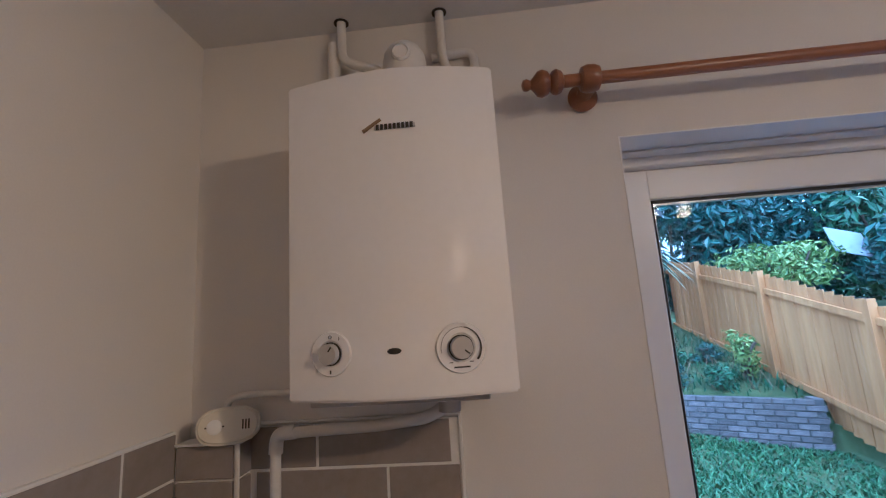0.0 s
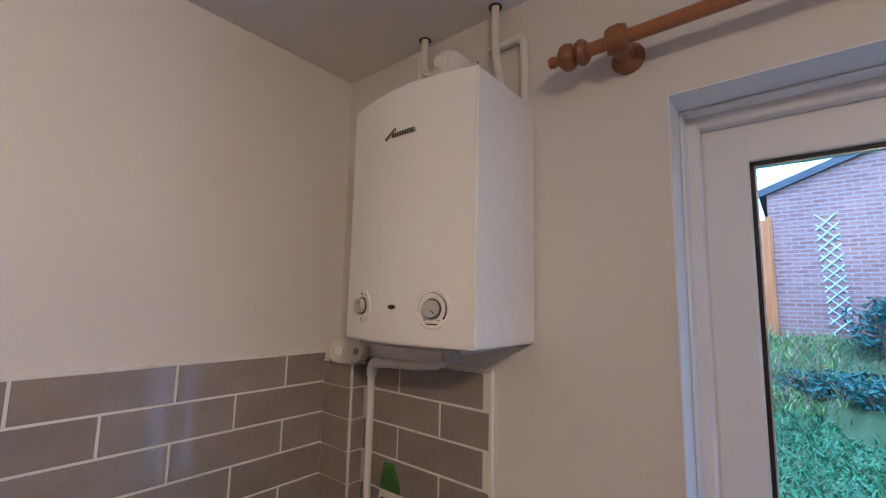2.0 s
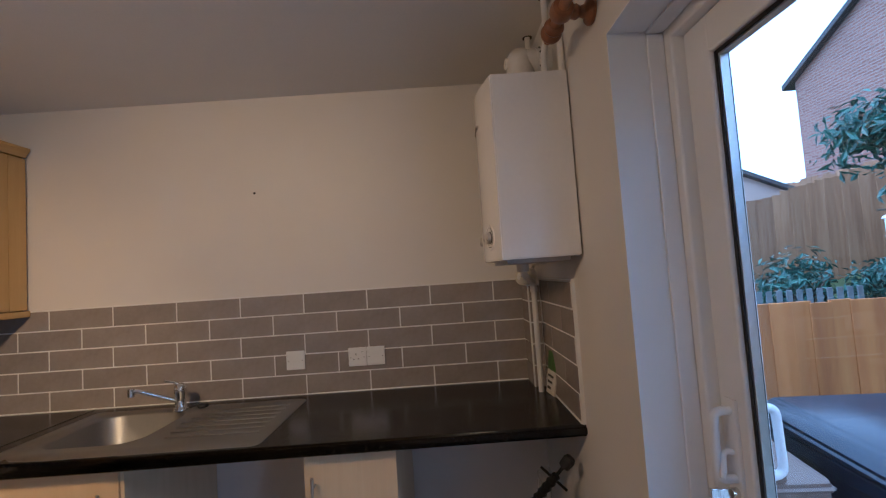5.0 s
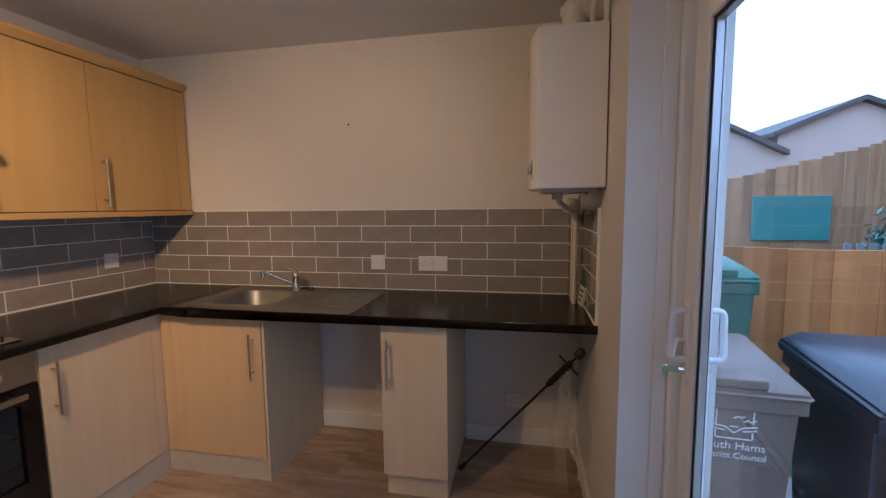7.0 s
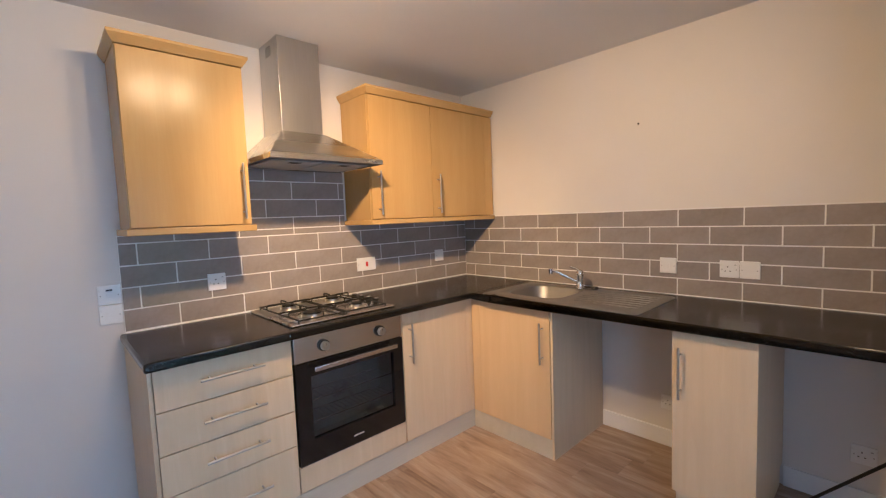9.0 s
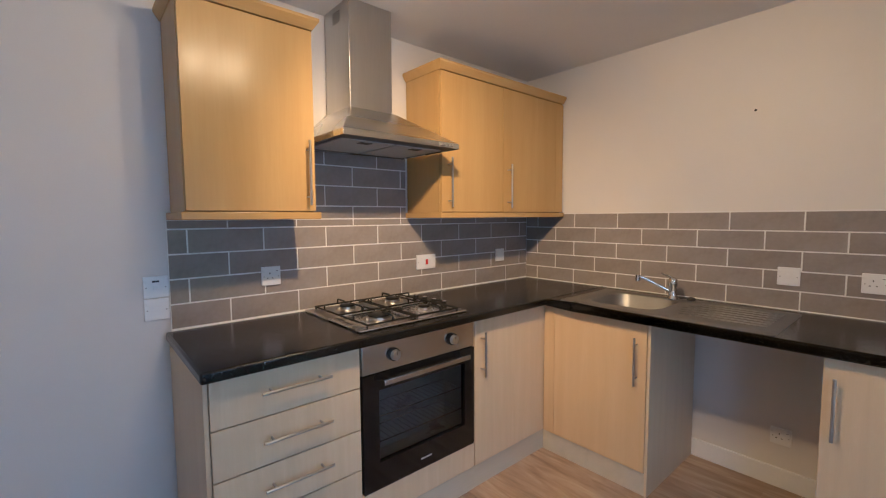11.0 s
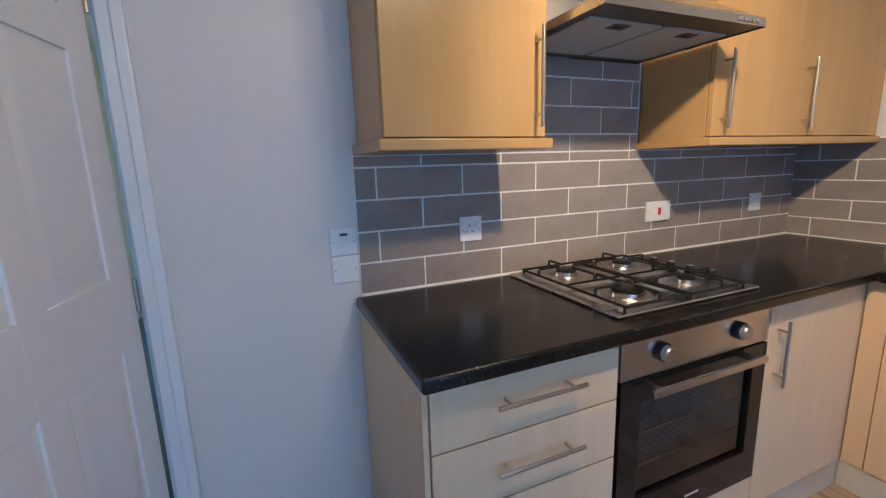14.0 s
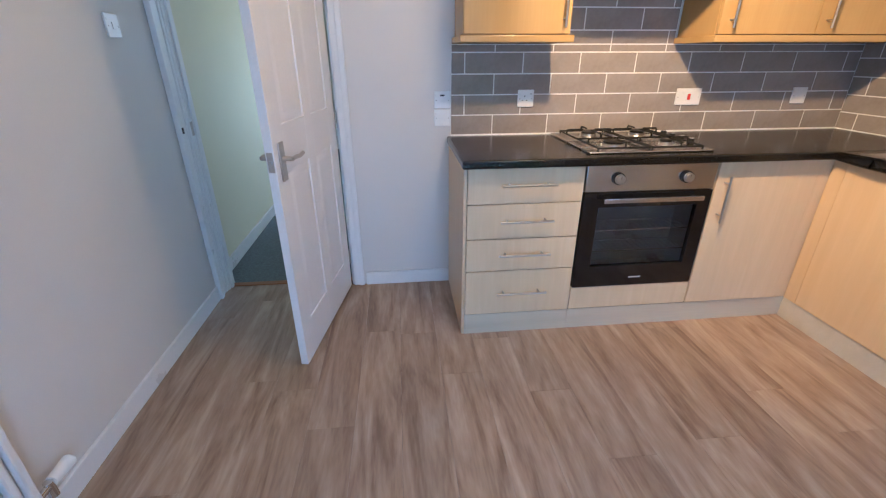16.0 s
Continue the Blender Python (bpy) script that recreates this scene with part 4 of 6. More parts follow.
# ---- cooker hood ----
hood = thing("cooker_hood", (1.48, 0.25, 1.69), "brushed steel chimney cooker hood above the hob", "cooker hood")
bm = bmesh.new()
H0, H1, H2 = 1.70, 1.724, 1.878
lo = [bm.verts.new(p) for p in ((1.166, 0.012, H0), (1.795, 0.012, H0), (1.795, 0.495, H0), (1.166, 0.495, H0))]
mi = [bm.verts.new((v.co.x, v.co.y, H1)) for v in lo]
hi = [bm.verts.new(p) for p in ((1.385, 0.012, H2), (1.635, 0.012, H2), (1.635, 0.262, H2), (1.385, 0.262, H2))]
bm.faces.new(hi)
for r, s in ((lo, mi), (mi, hi)):
    for k in range(4):
        bm.faces.new((r[k], r[(k + 1) % 4], s[(k + 1) % 4], s[k]))
bmesh.ops.bevel(bm, geom=[e for e in bm.edges if not e.is_boundary], offset=0.0025, segments=2, affect="EDGES")
part("canopy", bm, M_STEEL, hood)
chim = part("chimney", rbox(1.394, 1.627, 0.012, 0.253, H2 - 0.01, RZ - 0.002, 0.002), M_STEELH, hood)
for k in range(5):
    part("vent_slot", rbox(1.6265, 1.6278, 0.10, 0.17, 2.29 + k * 0.011, 2.2945 + k * 0.011, 0), M_DARK, chim, smooth=0)
part("underside", rbox(1.17, 1.791, 0.016, 0.491, H0 + 0.004, H0 + 0.01, 0), M_HOODDARK, hood, "dark steel hood underside", smooth=0)
for a, b in ((1.205, 1.473), (1.487, 1.755)):
    fl = part("grease_filter", rbox(a, b, 0.07, 0.40, H0 - 0.002, H0 + 0.0035, 0.001), M_FILTER, hood, "metal mesh grease filter")
    c = (a + b) / 2
    part("filter_latch", rbox(c - 0.03, c + 0.03, 0.345, 0.385, H0 - 0.005, H0 - 0.0025, 0.001), M_HOODDARK, fl, "recessed filter latch")
    part("latch_bar", rbox(c - 0.012, c + 0.018, 0.358, 0.372, H0 - 0.0075, H0 - 0.005, 0.001), M_DARK, fl)
for k in range(5):
    part("switch", rbox(1.205 + k * 0.019, 1.219 + k * 0.019, 0.494, 0.501, H0 + 0.006, H0 + 0.018, 0.002), M_CHROME, hood, "small chrome push switch")

# ---- hob ----
hob = thing("gas_hob", (1.485, 0.3, WT), "four-burner stainless steel gas hob with black grates", "hob")
part("hob_plate", rbox(1.19, 1.782, 0.035, 0.572, WT + 0.0005, WT + 0.010, 0.004, 3), M_STEEL, hob)
BURN = [(1.615, 0.155, 0.036), (1.61, 0.435, 0.048), (1.345, 0.155, 0.036), (1.345, 0.43, 0.028)]
for x, y, r in BURN:
    b = part("burner", lathe([(r * 1.55, 0.0), (r * 1.5, 0.003), (r * 1.15, 0.004), (r * 1.1, 0.014), (r * 0.9, 0.016), (0.001, 0.016)], (x, y, WT + 0.0095), "Z", 32), M_NICKEL, hob, "steel burner ring")
    part("burner_cap", lathe([(r, 0.0155), (r, 0.022), (r * 0.88, 0.0245), (0.001, 0.025)], (x, y, WT + 0.0095), "Z", 32), M_BLACKE, b, "black enamel burner cap")
    part("igniter", cyl((x + r * 1.3, y + 0.006, WT + 0.01), (x + r * 1.3, y + 0.006, WT + 0.024), 0.003, seg=8), M_SOCKET, b)


def rod(a, b, r=0.0042):
    return cyl(a, b, r, seg=8)


for x0, x1 in ((1.492, 1.735), (1.235, 1.478)):
    bm = bmesh.new()
    z = WT + 0.044
    lowz = WT + 0.022
    for y in (0.055, 0.552):
        join(bm, tube([(x0, y, lowz), (x1, y, lowz)], 0.0045, 8))
    for x in (x0, x1):
        join(bm, tube([(x, 0.055, lowz), (x, 0.552, lowz)], 0.0045, 8))
        for y in (0.06, 0.547):
            join(bm, rod((x, y, WT + 0.0095), (x, y, lowz)))
    join(bm, tube([(x0, 0.30, lowz), (x1, 0.30, lowz)], 0.0045, 8))
    for bx, by, r in BURN:
        if x0 < bx < x1:
            for dx, dy in ((1, 0), (-1, 0), (0, 1), (0, -1)):
                ex = x1 if dx > 0 else x0 if dx < 0 else bx
                ey = (0.552 if by > 0.3 else 0.30) if dy > 0 else (0.30 if by > 0.3 else 0.055) if dy < 0 else by
                join(bm, tube([(ex, ey, lowz), (ex, ey, z), (bx + dx * 0.032, by + dy * 0.032, z)], 0.0042, 8, 0.008))
    part("pan_support", bm, M_BLACKE, hob, "black enamelled wire pan support")
for k in range(4):
    kb = part("knob", lathe([(0.018, 0.0), (0.018, 0.004), (0.0155, 0.006), (0.0145, 0.022), (0.012, 0.026), (0.001, 0.026)], (1.212, 0.19 + k * 0.078, WT + 0.0095), "Z", 24), M_BLACKE, hob, "black gas knob with chrome cap")
    part("cap", lathe([(0.0125, 0.0255), (0.0115, 0.028), (0.001, 0.028)], (1.212, 0.19 + k * 0.078, WT + 0.0095), "Z", 20), M_CHROME, kb)

# ---- sink ----
sink = thing("sink", (0.34, 1.19, WT), "stainless steel inset sink with ribbed drainer", "sink")
SX0, SX1, SY0, SY1 = 0.09, 0.625, 0.71, 1.672


def rim_ring(cx, cy, hx, hy, rr, z, n=9):
    pts = []
    for qx, qy, a0 in ((1, 1, 0), (-1, 1, 90), (-1, -1, 180), (1, -1, 270)):
        for k in range(n):
            a = math.radians(a0 + 90 * k / (n - 1))
            pts.append((cx + qx * (hx - rr) + rr * math.cos(a), cy + qy * (hy - rr) + rr * math.sin(a), z))
    return pts


bm = bmesh.new()
Z = WT + 0.003
rings = [rim_ring(0.3575, 1.191, 0.2675, 0.481, 0.03, WT + 0.0006), rim_ring(0.3575, 1.191, 0.264, 0.478, 0.028, Z + 0.001)]
rv = [[bm.verts.new(p) for p in r] for r in rings]
n = len(rv[0])
for k in range(n):
    bm.faces.new((rv[0][k], rv[0][(k + 1) % n], rv[1][(k + 1) % n], rv[1][k]))
bowl = [rim_ring(0.335, 0.995, 0.19, 0.19, 0.09, Z), rim_ring(0.335, 0.995, 0.183, 0.183, 0.085, Z - 0.008), rim_ring(0.335, 0.995, 0.172, 0.172, 0.075, Z - 0.12), rim_ring(0.335, 0.995, 0.15, 0.15, 0.06, Z - 0.145), rim_ring(0.335, 0.995, 0.03, 0.03, 0.029, Z - 0.152)]
bv = [[bm.verts.new(p) for p in r] for r in bowl]
for a, b in zip(bv, bv[1:]):
    for k in range(n):
        bm.faces.new((a[k], a[(k + 1) % n], b[(k + 1) % n], b[k]))
bm.faces.new(bv[-1])
# deck between the rim and the bowl: bridge ring to ring
for k in range(n):
    bm.faces.new((rv[1][k], rv[1][(k + 1) % n], bv[0][(k + 1) % n], bv[0][k]))
bmesh.ops.recalc_face_normals(bm, faces=bm.faces)
part("basin", rounded(bm), M_SINK, sink, smooth=50)
for k in range(7):
    part("drainer_rib", rbox(0.17 + k * 0.052, 0.185 + k * 0.052, 1.24 + abs(k - 3) * 0.012, 1.62, Z + 0.0005, Z + 0.0042, 0.0018), M_SINK, sink)
part("waste", lathe([(0.035, 0.0), (0.035, 0.003), (0.02, 0.003), (0.018, -0.004), (0.001, -0.004)], (0.335, 0.995, Z - 0.151), "Z", 24), M_CHROME, sink, "chrome sink waste")
tap = thing("mixer_tap", (0.125, 1.11, WT), "chrome single-lever mixer tap with swivel spout", "tap")
TX, TY = 0.14, 1.12
part("tap_body", lathe([(0.028, 0.0), (0.028, 0.006), (0.023, 0.012), (0.0215, 0.07), (0.024, 0.076), (0.0245, 0.098), (0.021, 0.112), (0.012, 0.119), (0.001, 0.121)], (TX, TY, Z), "Z", 28), M_CHROME, tap)
part("spout", tube([(TX, TY - 0.01, Z + 0.04), (TX + 0.022, TY - 0.05, Z + 0.062), (TX + 0.075, TY - 0.13, Z + 0.112), (TX + 0.09, TY - 0.158, Z + 0.118)], 0.0105, 14, 0.03), M_CHROME, tap)
part("spout_tip", cyl((TX + 0.088, TY - 0.155, Z + 0.126), (TX + 0.088, TY - 0.155, Z + 0.094), 0.0135), M_CHROME, tap)
part("lever", tube([(TX, TY, Z + 0.112), (TX + 0.012, TY - 0.018, Z + 0.128), (TX + 0.04, TY - 0.045, Z + 0.142)], 0.0065, 10, 0.02), M_CHROME, tap, "short chrome tap lever")
plug = single("sink_plug", join(lathe([(0.021, 0.0), (0.023, 0.006), (0.019, 0.014), (0.008, 0.017), (0.001, 0.017)], (0.115, 1.205, Z + 0.001), "Z", 20), tube([(0.115, 1.205, Z + 0.014), (0.118, 1.175, Z + 0.010), (0.128, 1.15, Z + 0.006)], 0.004, 8)), M_GASKET, "black rubber sink plug lying behind the tap", "plug", at=(0.115, 1.205, Z))

# ---- electrical plates ----


def plate_local(w, h, kind):
    """A plate in the plane y = 0 facing +y, centred; returns a list of (name, bmesh, material, label)."""
    out = [("plate", rbox(-w / 2, w / 2, 0, 0.009, -h / 2, h / 2, 0.003, 2), M_SOCKET, "")]
    if kind in ("socket", "socket_sw"):
        sx = 0.0 if kind == "socket" else 0.006
        for dx, dz, a, b in ((0, 0.012, 0.004, 0.008), (-0.011, -0.010, 0.0065, 0.004), (0.011, -0.010, 0.0065, 0.004)):
            out.append(("pin_slot", rbox(sx + dx - a / 2, sx + dx + a / 2, 0.008, 0.0096, dz - b / 2, dz + b / 2, 0), M_DARK, ""))
        out.append(("rocker", rbox(-0.032, -0.02, 0.008, 0.0125, 0.006, 0.026, 0.001), M_SOCKET, "white rocker switch"))
        out.append(("rocker_line", rbox(-0.0305, -0.0215, 0.012, 0.0129, 0.022, 0.024, 0), M_DARK, ""))
    elif kind == "red":
        out.append(("rocker", rbox(-0.012, 0.012, 0.008, 0.013, -0.019, 0.019, 0.001), M_SOCKET, "white rocker frame"))
        out.append(("red_rocker", rbox(-0.0085, 0.0085, 0.0125, 0.0145, -0.016, 0.016, 0.001), M_RED, "red cooker rocker"))
    elif kind == "fused":
        out.append(("neon", rbox(-0.012, 0.012, 0.008, 0.0105, 0.018, 0.026, 0.0005), M_DARK, "dark neon window"))
        out.append(("rocker", rbox(-0.010, 0.010, 0.008, 0.0125, -0.012, 0.008, 0.001), M_SOCKET, ""))
    elif kind == "switch":
        out.append(("rocker", rbox(-0.009, 0.009, 0.008, 0.0125, -0.013, 0.013, 0.001), M_SOCKET, ""))
    for dx in (-1, 1):
        out.append(("screw", cyl((dx * (w / 2 - 0.011), 0.008, -0.002), (dx * (w / 2 - 0.011), 0.0096, -0.002), 0.003, seg=10), M_GREYP, ""))
    return out


def plate(m, w, h, kind, name, label, category):
    ob = thing(name, (0, 0, 0), label, category, group="wall plates")
    for pn, b, mt, lb in plate_local(w, h, kind):
        part(pn, b, mt, ob, lb)
    ob.matrix_world = m
    return ob


SY = 0.0115
plate(pose(2.385, 0, 1.094), 0.088, 0.088, "fused", "fused_switch", "white fused switch with a small neon window", "switch")
plate(pose(2.385, 0, 1.002), 0.088, 0.088, "blank", "cable_outlet_plate", "white cable outlet plate below the fused switch", "wall plate")
plate(pose(1.933, SY, 1.097), 0.088, 0.088, "socket_sw", "power_socket", "white single power socket on the tiles", "socket")
plate(pose(1.0, SY, 1.095), 0.146, 0.088, "red", "cooker_switch", "white cooker switch with red rocker on the tiles", "switch")
plate(pose(0.325, SY, 1.095), 0.088, 0.088, "blank", "blank_plate", "white plain plate on the tiles beside the corner", "wall plate")
WTURN = -90
plate(pose(SY, 1.598, 1.07, 0, 0, WTURN), 0.088, 0.088, "switch", "appliance_switch", "white appliance switch on the tiles", "switch")
plate(pose(SY, 1.894, 1.067, 0, 0, WTURN), 0.086, 0.088, "socket_sw", "power_socket", "white single power socket on the tiles", "socket")
plate(pose(SY, 1.982, 1.067, 0, 0, WTURN), 0.086, 0.088, "blank", "cooker_outlet_plate", "white outlet plate beside a power socket", "wall plate")
plate(pose(0, 2.41, 0.262, 0, 0, WTURN), 0.086, 0.086, "socket_sw", "power_socket", "white single power socket below the worktop", "socket")
plate(pose(0, 1.60, 0.262, 0, 0, WTURN), 0.086, 0.086, "socket_sw", "power_socket", "white single power socket below the worktop", "socket")
plate(pose(RX, 0.39, 1.42, 0, 0, 90), 0.086, 0.086, "switch", "light_switch", "white single light switch on the plain wall", "switch")
single("wall_plug_hole", lathe([(0.006, 0.0), (0.006, 0.002), (0.003, 0.0035), (0.001, 0.0035)], (0, 1.429, 1.893), "X", 12), M_DARK, "small dark screw stuck in the plaster", "screw", at=(0, 1.429, 1.893))

# ---- radiator ----
rad = thing("radiator", (3.66, 2.0, 0.15), "white ribbed panel radiator on the plain wall", "radiator")
bm = bmesh.new()
box(bm, 3.668, 3.69, 1.485, 2.45, 0.15, 0.75)
y = 1.497
while y < 2.43:
    part("rib", rbox(3.646, 3.6675, y, y + 0.026, 0.165, 0.735, 0.007, 2), M_GLOSS, rad)
    y += 0.0395
part("panel", bm, M_GLOSS, rad)
part("bracket", rbox(3.69, RX - 0.001, 1.6, 1.63, 0.2, 0.7, 0.001), M_GLOSS, rad)
part("bracket", rbox(3.69, RX - 0.001, 2.3, 2.33, 0.2, 0.7, 0.001), M_GLOSS, rad)
part("valve", join(cyl((3.675, 1.484, 0.175), (3.675, 1.44, 0.175), 0.011), cyl((3.675, 1.445, 0.135), (3.675, 1.445, 0.19), 0.013)), M_CHROME, rad, "chrome radiator valve")
part("valve_head", join(cyl((3.675, 1.435, 0.18), (3.675, 1.36, 0.18), 0.017, 0.02), cyl((3.675, 1.36, 0.18), (3.675, 1.352, 0.18), 0.02, 0.014)), M_SOCKET, rad, "white thermostatic valve head")
part("pipe_tail", tube([(3.675, 1.445, 0.14), (3.675, 1.445, 0.0)], 0.0075, 10), M_GLOSS, rad)

# ---- ceiling lamp ----
lamp = thing("ceiling_light", (2.015, 1.27, RZ), "white ceiling light bar with two warm bulbs", "ceiling light")
part("bar", rbox(1.80, 2.18, 1.24, 1.30, RZ - 0.022, RZ - 0.0005, 0.005), M_SOCKET, lamp)
for bx, by, bz in BULBS:
    part("arm", cyl((bx, by, RZ - 0.02), (bx, by, RZ - 0.07), 0.006), M_CHROME, lamp)
    part("lamp_holder", cyl((bx, by, RZ - 0.06), (bx, by, RZ - 0.10), 0.018), M_SOCKET, lamp)
    part("bulb", lathe([(0.014, -0.098), (0.02, -0.115), (0.03, -0.14), (0.03, -0.16), (0.022, -0.182), (0.002, -0.192)], (bx, by, RZ), "Z", 24), M_BULB, lamp, "glowing warm bulb").visible_shadow = False

# ---- loose things ----
blocks = thing("extending_prop_bar", (0.36, 2.14, 0.0), "black telescopic bar propped under the worktop", "prop bar")
a = Vector((0.33, 2.15, 0.022))
b = Vector((0.60, 2.735, 0.80))
d = (b - a).normalized()
part("pole", cyl(a, a + d * 0.80, 0.0058, seg=12), M_BLACKE, blocks)
part("foot", cyl(a - d * 0.012, a + d * 0.03, 0.014, 0.011), M_GASKET, blocks, "rubber foot")
side = d.cross(Vector((0, 0, 1))).normalized()
up = side.cross(d).normalized()
hd = part("head", cyl(a + d * 0.74, a + d * 0.90, 0.013, 0.015, seg=8), M_BLACKE, blocks, "black clamp head")
for k in range(5):
    part("rib", cyl(a + d * (0.76 + 0.026 * k), a + d * (0.768 + 0.026 * k), 0.0175, seg=8), M_BLACKE, hd)
part("clamp_wing", cyl(a + d * 0.885 - up * 0.055, a + d * 0.885 + up * 0.055, 0.005, seg=8), M_BLACKE, blocks)
part("neck", cyl(a + d * 0.90, a + d * 0.945, 0.006, seg=10), M_BLACKE, blocks)
part("pad", join(cyl(a + d * 0.945, a + d * 0.975, 0.019, 0.021), cyl(a + d * 0.975, a + d * 0.985, 0.021, 0.016)), M_GASKET, blocks, "black rubber pad")
booklet = thing("instruction_packet", (0.31, 2.74, 0.905), "green and white instruction packet leaning on the tiles", "packet")
bm = rbox(-0.035, 0.035, -0.004, 0.004, 0, 0.10, 0.001)
tm = pose(0.285, 2.742, 0.907, -6, 6, 12)
M_GREEN = rough_paint("green_print", (0.04, 0.10, 0.02), (0.08, 0.19, 0.035), 0.35, 40, 160, 0.02)
M_CARD = rough_paint("printed_card", (0.50, 0.46, 0.38), (0.70, 0.67, 0.60), 0.45, 60, 200, 0.02)
part("card", lay(bm, tm), M_CARD, booklet)
part("green_band", lay(rbox(-0.0355, 0.0355, -0.0046, 0.0046, 0.10, 0.175, 0.001), tm), M_GREEN, booklet, "green printed top")
for k in range(3):
    part("print_bar", lay(rbox(-0.026, 0.02 - 0.008 * k, -0.0048, -0.004, 0.07 - 0.025 * k, 0.08 - 0.025 * k, 0), tm), M_DARK, booklet)
pipes = single("appliance_valve", join(tube([(0.30, 2.755, 0.0), (0.30, 2.755, 0.07), (0.235, 2.74, 0.09)], 0.011, 12, 0.03), cyl((0.25, 2.742, 0.09), (0.19, 2.73, 0.09), 0.016)), M_PIPE, "white washing machine valve at the skirting", "valve", at=(0.30, 2.755, 0.0))

# crumpled clear wrap hanging by the propped bar
M_WRAP = rough_paint("clear_plastic_wrap", (0.78, 0.78, 0.78), (0.86, 0.86, 0.86), 0.16, 9, 60, 0.0)
M_WRAP.node_tree.nodes["Principled BSDF"].inputs["Alpha"].default_value = 0.16


def plastic_wrap():
    vs, fs, nu, nv = [], [], 22, 26
    for j in range(nv):
        v = j / (nv - 1)
        for i in range(nu):
            u = i / (nu - 1)
            w = 0.30 * (1 - 0.45 * v)
            fold = 0.028 * noise.noise(Vector((u * 7, v * 4, 1.7))) + 0.012 * noise.noise(Vector((u * 19, v * 15, 4.2)))
            vs.append((0.47 + (u - 0.5) * w - 0.06 * v + fold * 0.6, 2.655 + 0.045 * math.sin(u * 9 + v * 3) * 0.6 + fold, 0.62 - 0.612 * v + 0.05 * math.sin(u * 5) * (1 - v)))
    for j in range(nv - 1):
        for i in range(nu - 1):
            a = j * nu + i
            fs.append((a, a + 1, a + nu + 1, a + nu))
    me = bpy.data.meshes.new("plastic_wrap")
    me.from_pydata(vs, [], fs)
    me.materials.append(M_WRAP)
    me.shade_smooth()
    ob = new("plastic_wrap", me)
    return tagged(ob, "crumpled clear plastic wrap hanging beside the propped bar", "plastic wrap")


plastic_wrap()

# ---- garden ----
M_SOIL = rough_paint("garden_ground", (0.035, 0.062, 0.018), (0.10, 0.125, 0.045), 0.95, 2.2, 45, 0.9)
M_FENCE = wood_mat("fence_board", (0.26, 0.088, 0.02), (0.36, 0.136, 0.032), (0.44, 0.185, 0.05), 2, 11, 0.75, 0.16, 0.25)
M_FENCEPALE = wood_mat("pale_new_fence_board", (0.40, 0.18, 0.055), (0.53, 0.265, 0.088), (0.62, 0.34, 0.125), 2, 11, 0.75, 0.12, 0.25)
M_FENCEOLD = wood_mat("weathered_fence_board", (0.20, 0.10, 0.05), (0.30, 0.165, 0.085), (0.38, 0.23, 0.13), 2, 11, 0.85, 0.18, 0.25)
M_BIN_K = rough_paint("black_bin_plastic", (0.010, 0.015, 0.028), (0.02, 0.028, 0.048), 0.32, 5, 160, 0.1)
M_BIN_B = rough_paint("brown_bin_plastic", (0.16, 0.11, 0.085), (0.21, 0.15, 0.12), 0.42, 5, 160, 0.1)
M_BIN_G = rough_paint("green_bin_plastic", (0.01, 0.10, 0.07), (0.02, 0.14, 0.10), 0.4, 5, 160, 0.1)
M_TEAL = rough_paint("teal_painted_panel", (0.04, 0.17, 0.17), (0.06, 0.22, 0.22), 0.5, 2, 60, 0.1)
M_STONE = rough_paint("pale_stone", (0.28, 0.28, 0.26), (0.46, 0.45, 0.42), 0.9, 9, 60, 0.5)
M_OLDBRICK = rough_paint("grey_garden_brick", (0.12, 0.108, 0.104), (0.22, 0.20, 0.19), 0.9, 14, 90, 0.6, island=0.3)
M_MORTAR = rough_paint("mortar", (0.075, 0.072, 0.068), (0.13, 0.125, 0.118), 0.95, 20, 120, 0.5)
M_ROOF = rough_paint("slate_roof", (0.05, 0.05, 0.055), (0.09, 0.09, 0.095), 0.7, 5, 60, 0.4)
M_RENDER = rough_paint("pale_render", (0.52, 0.40, 0.33), (0.62, 0.49, 0.42), 0.85, 2, 90, 0.3)
M_BARK = rough_paint("bark", (0.06, 0.045, 0.03), (0.14, 0.11, 0.08), 0.95, 12, 60, 0.8)
M_WINDOW = rough_paint("far_window_glass", (0.10, 0.20, 0.20), (0.16, 0.28, 0.27), 0.08, 3, 40, 0.0)
M_FAR = rough_paint("far_white_frame", (0.72, 0.72, 0.72), (0.8, 0.8, 0.8), 0.4, 3, 60, 0.05)
M_TRELLIS = rough_paint("grey_painted_trellis", (0.42, 0.46, 0.50), (0.55, 0.59, 0.63), 0.8, 9, 90, 0.2)
M_PICKET = rough_paint("weathered_picket", (0.10, 0.115, 0.125), (0.17, 0.185, 0.195), 0.85, 9, 90, 0.2)
M_LEAD = rough_paint("metal_sheet", (0.26, 0.29, 0.32), (0.36, 0.39, 0.42), 0.7, 5, 60, 0.2)


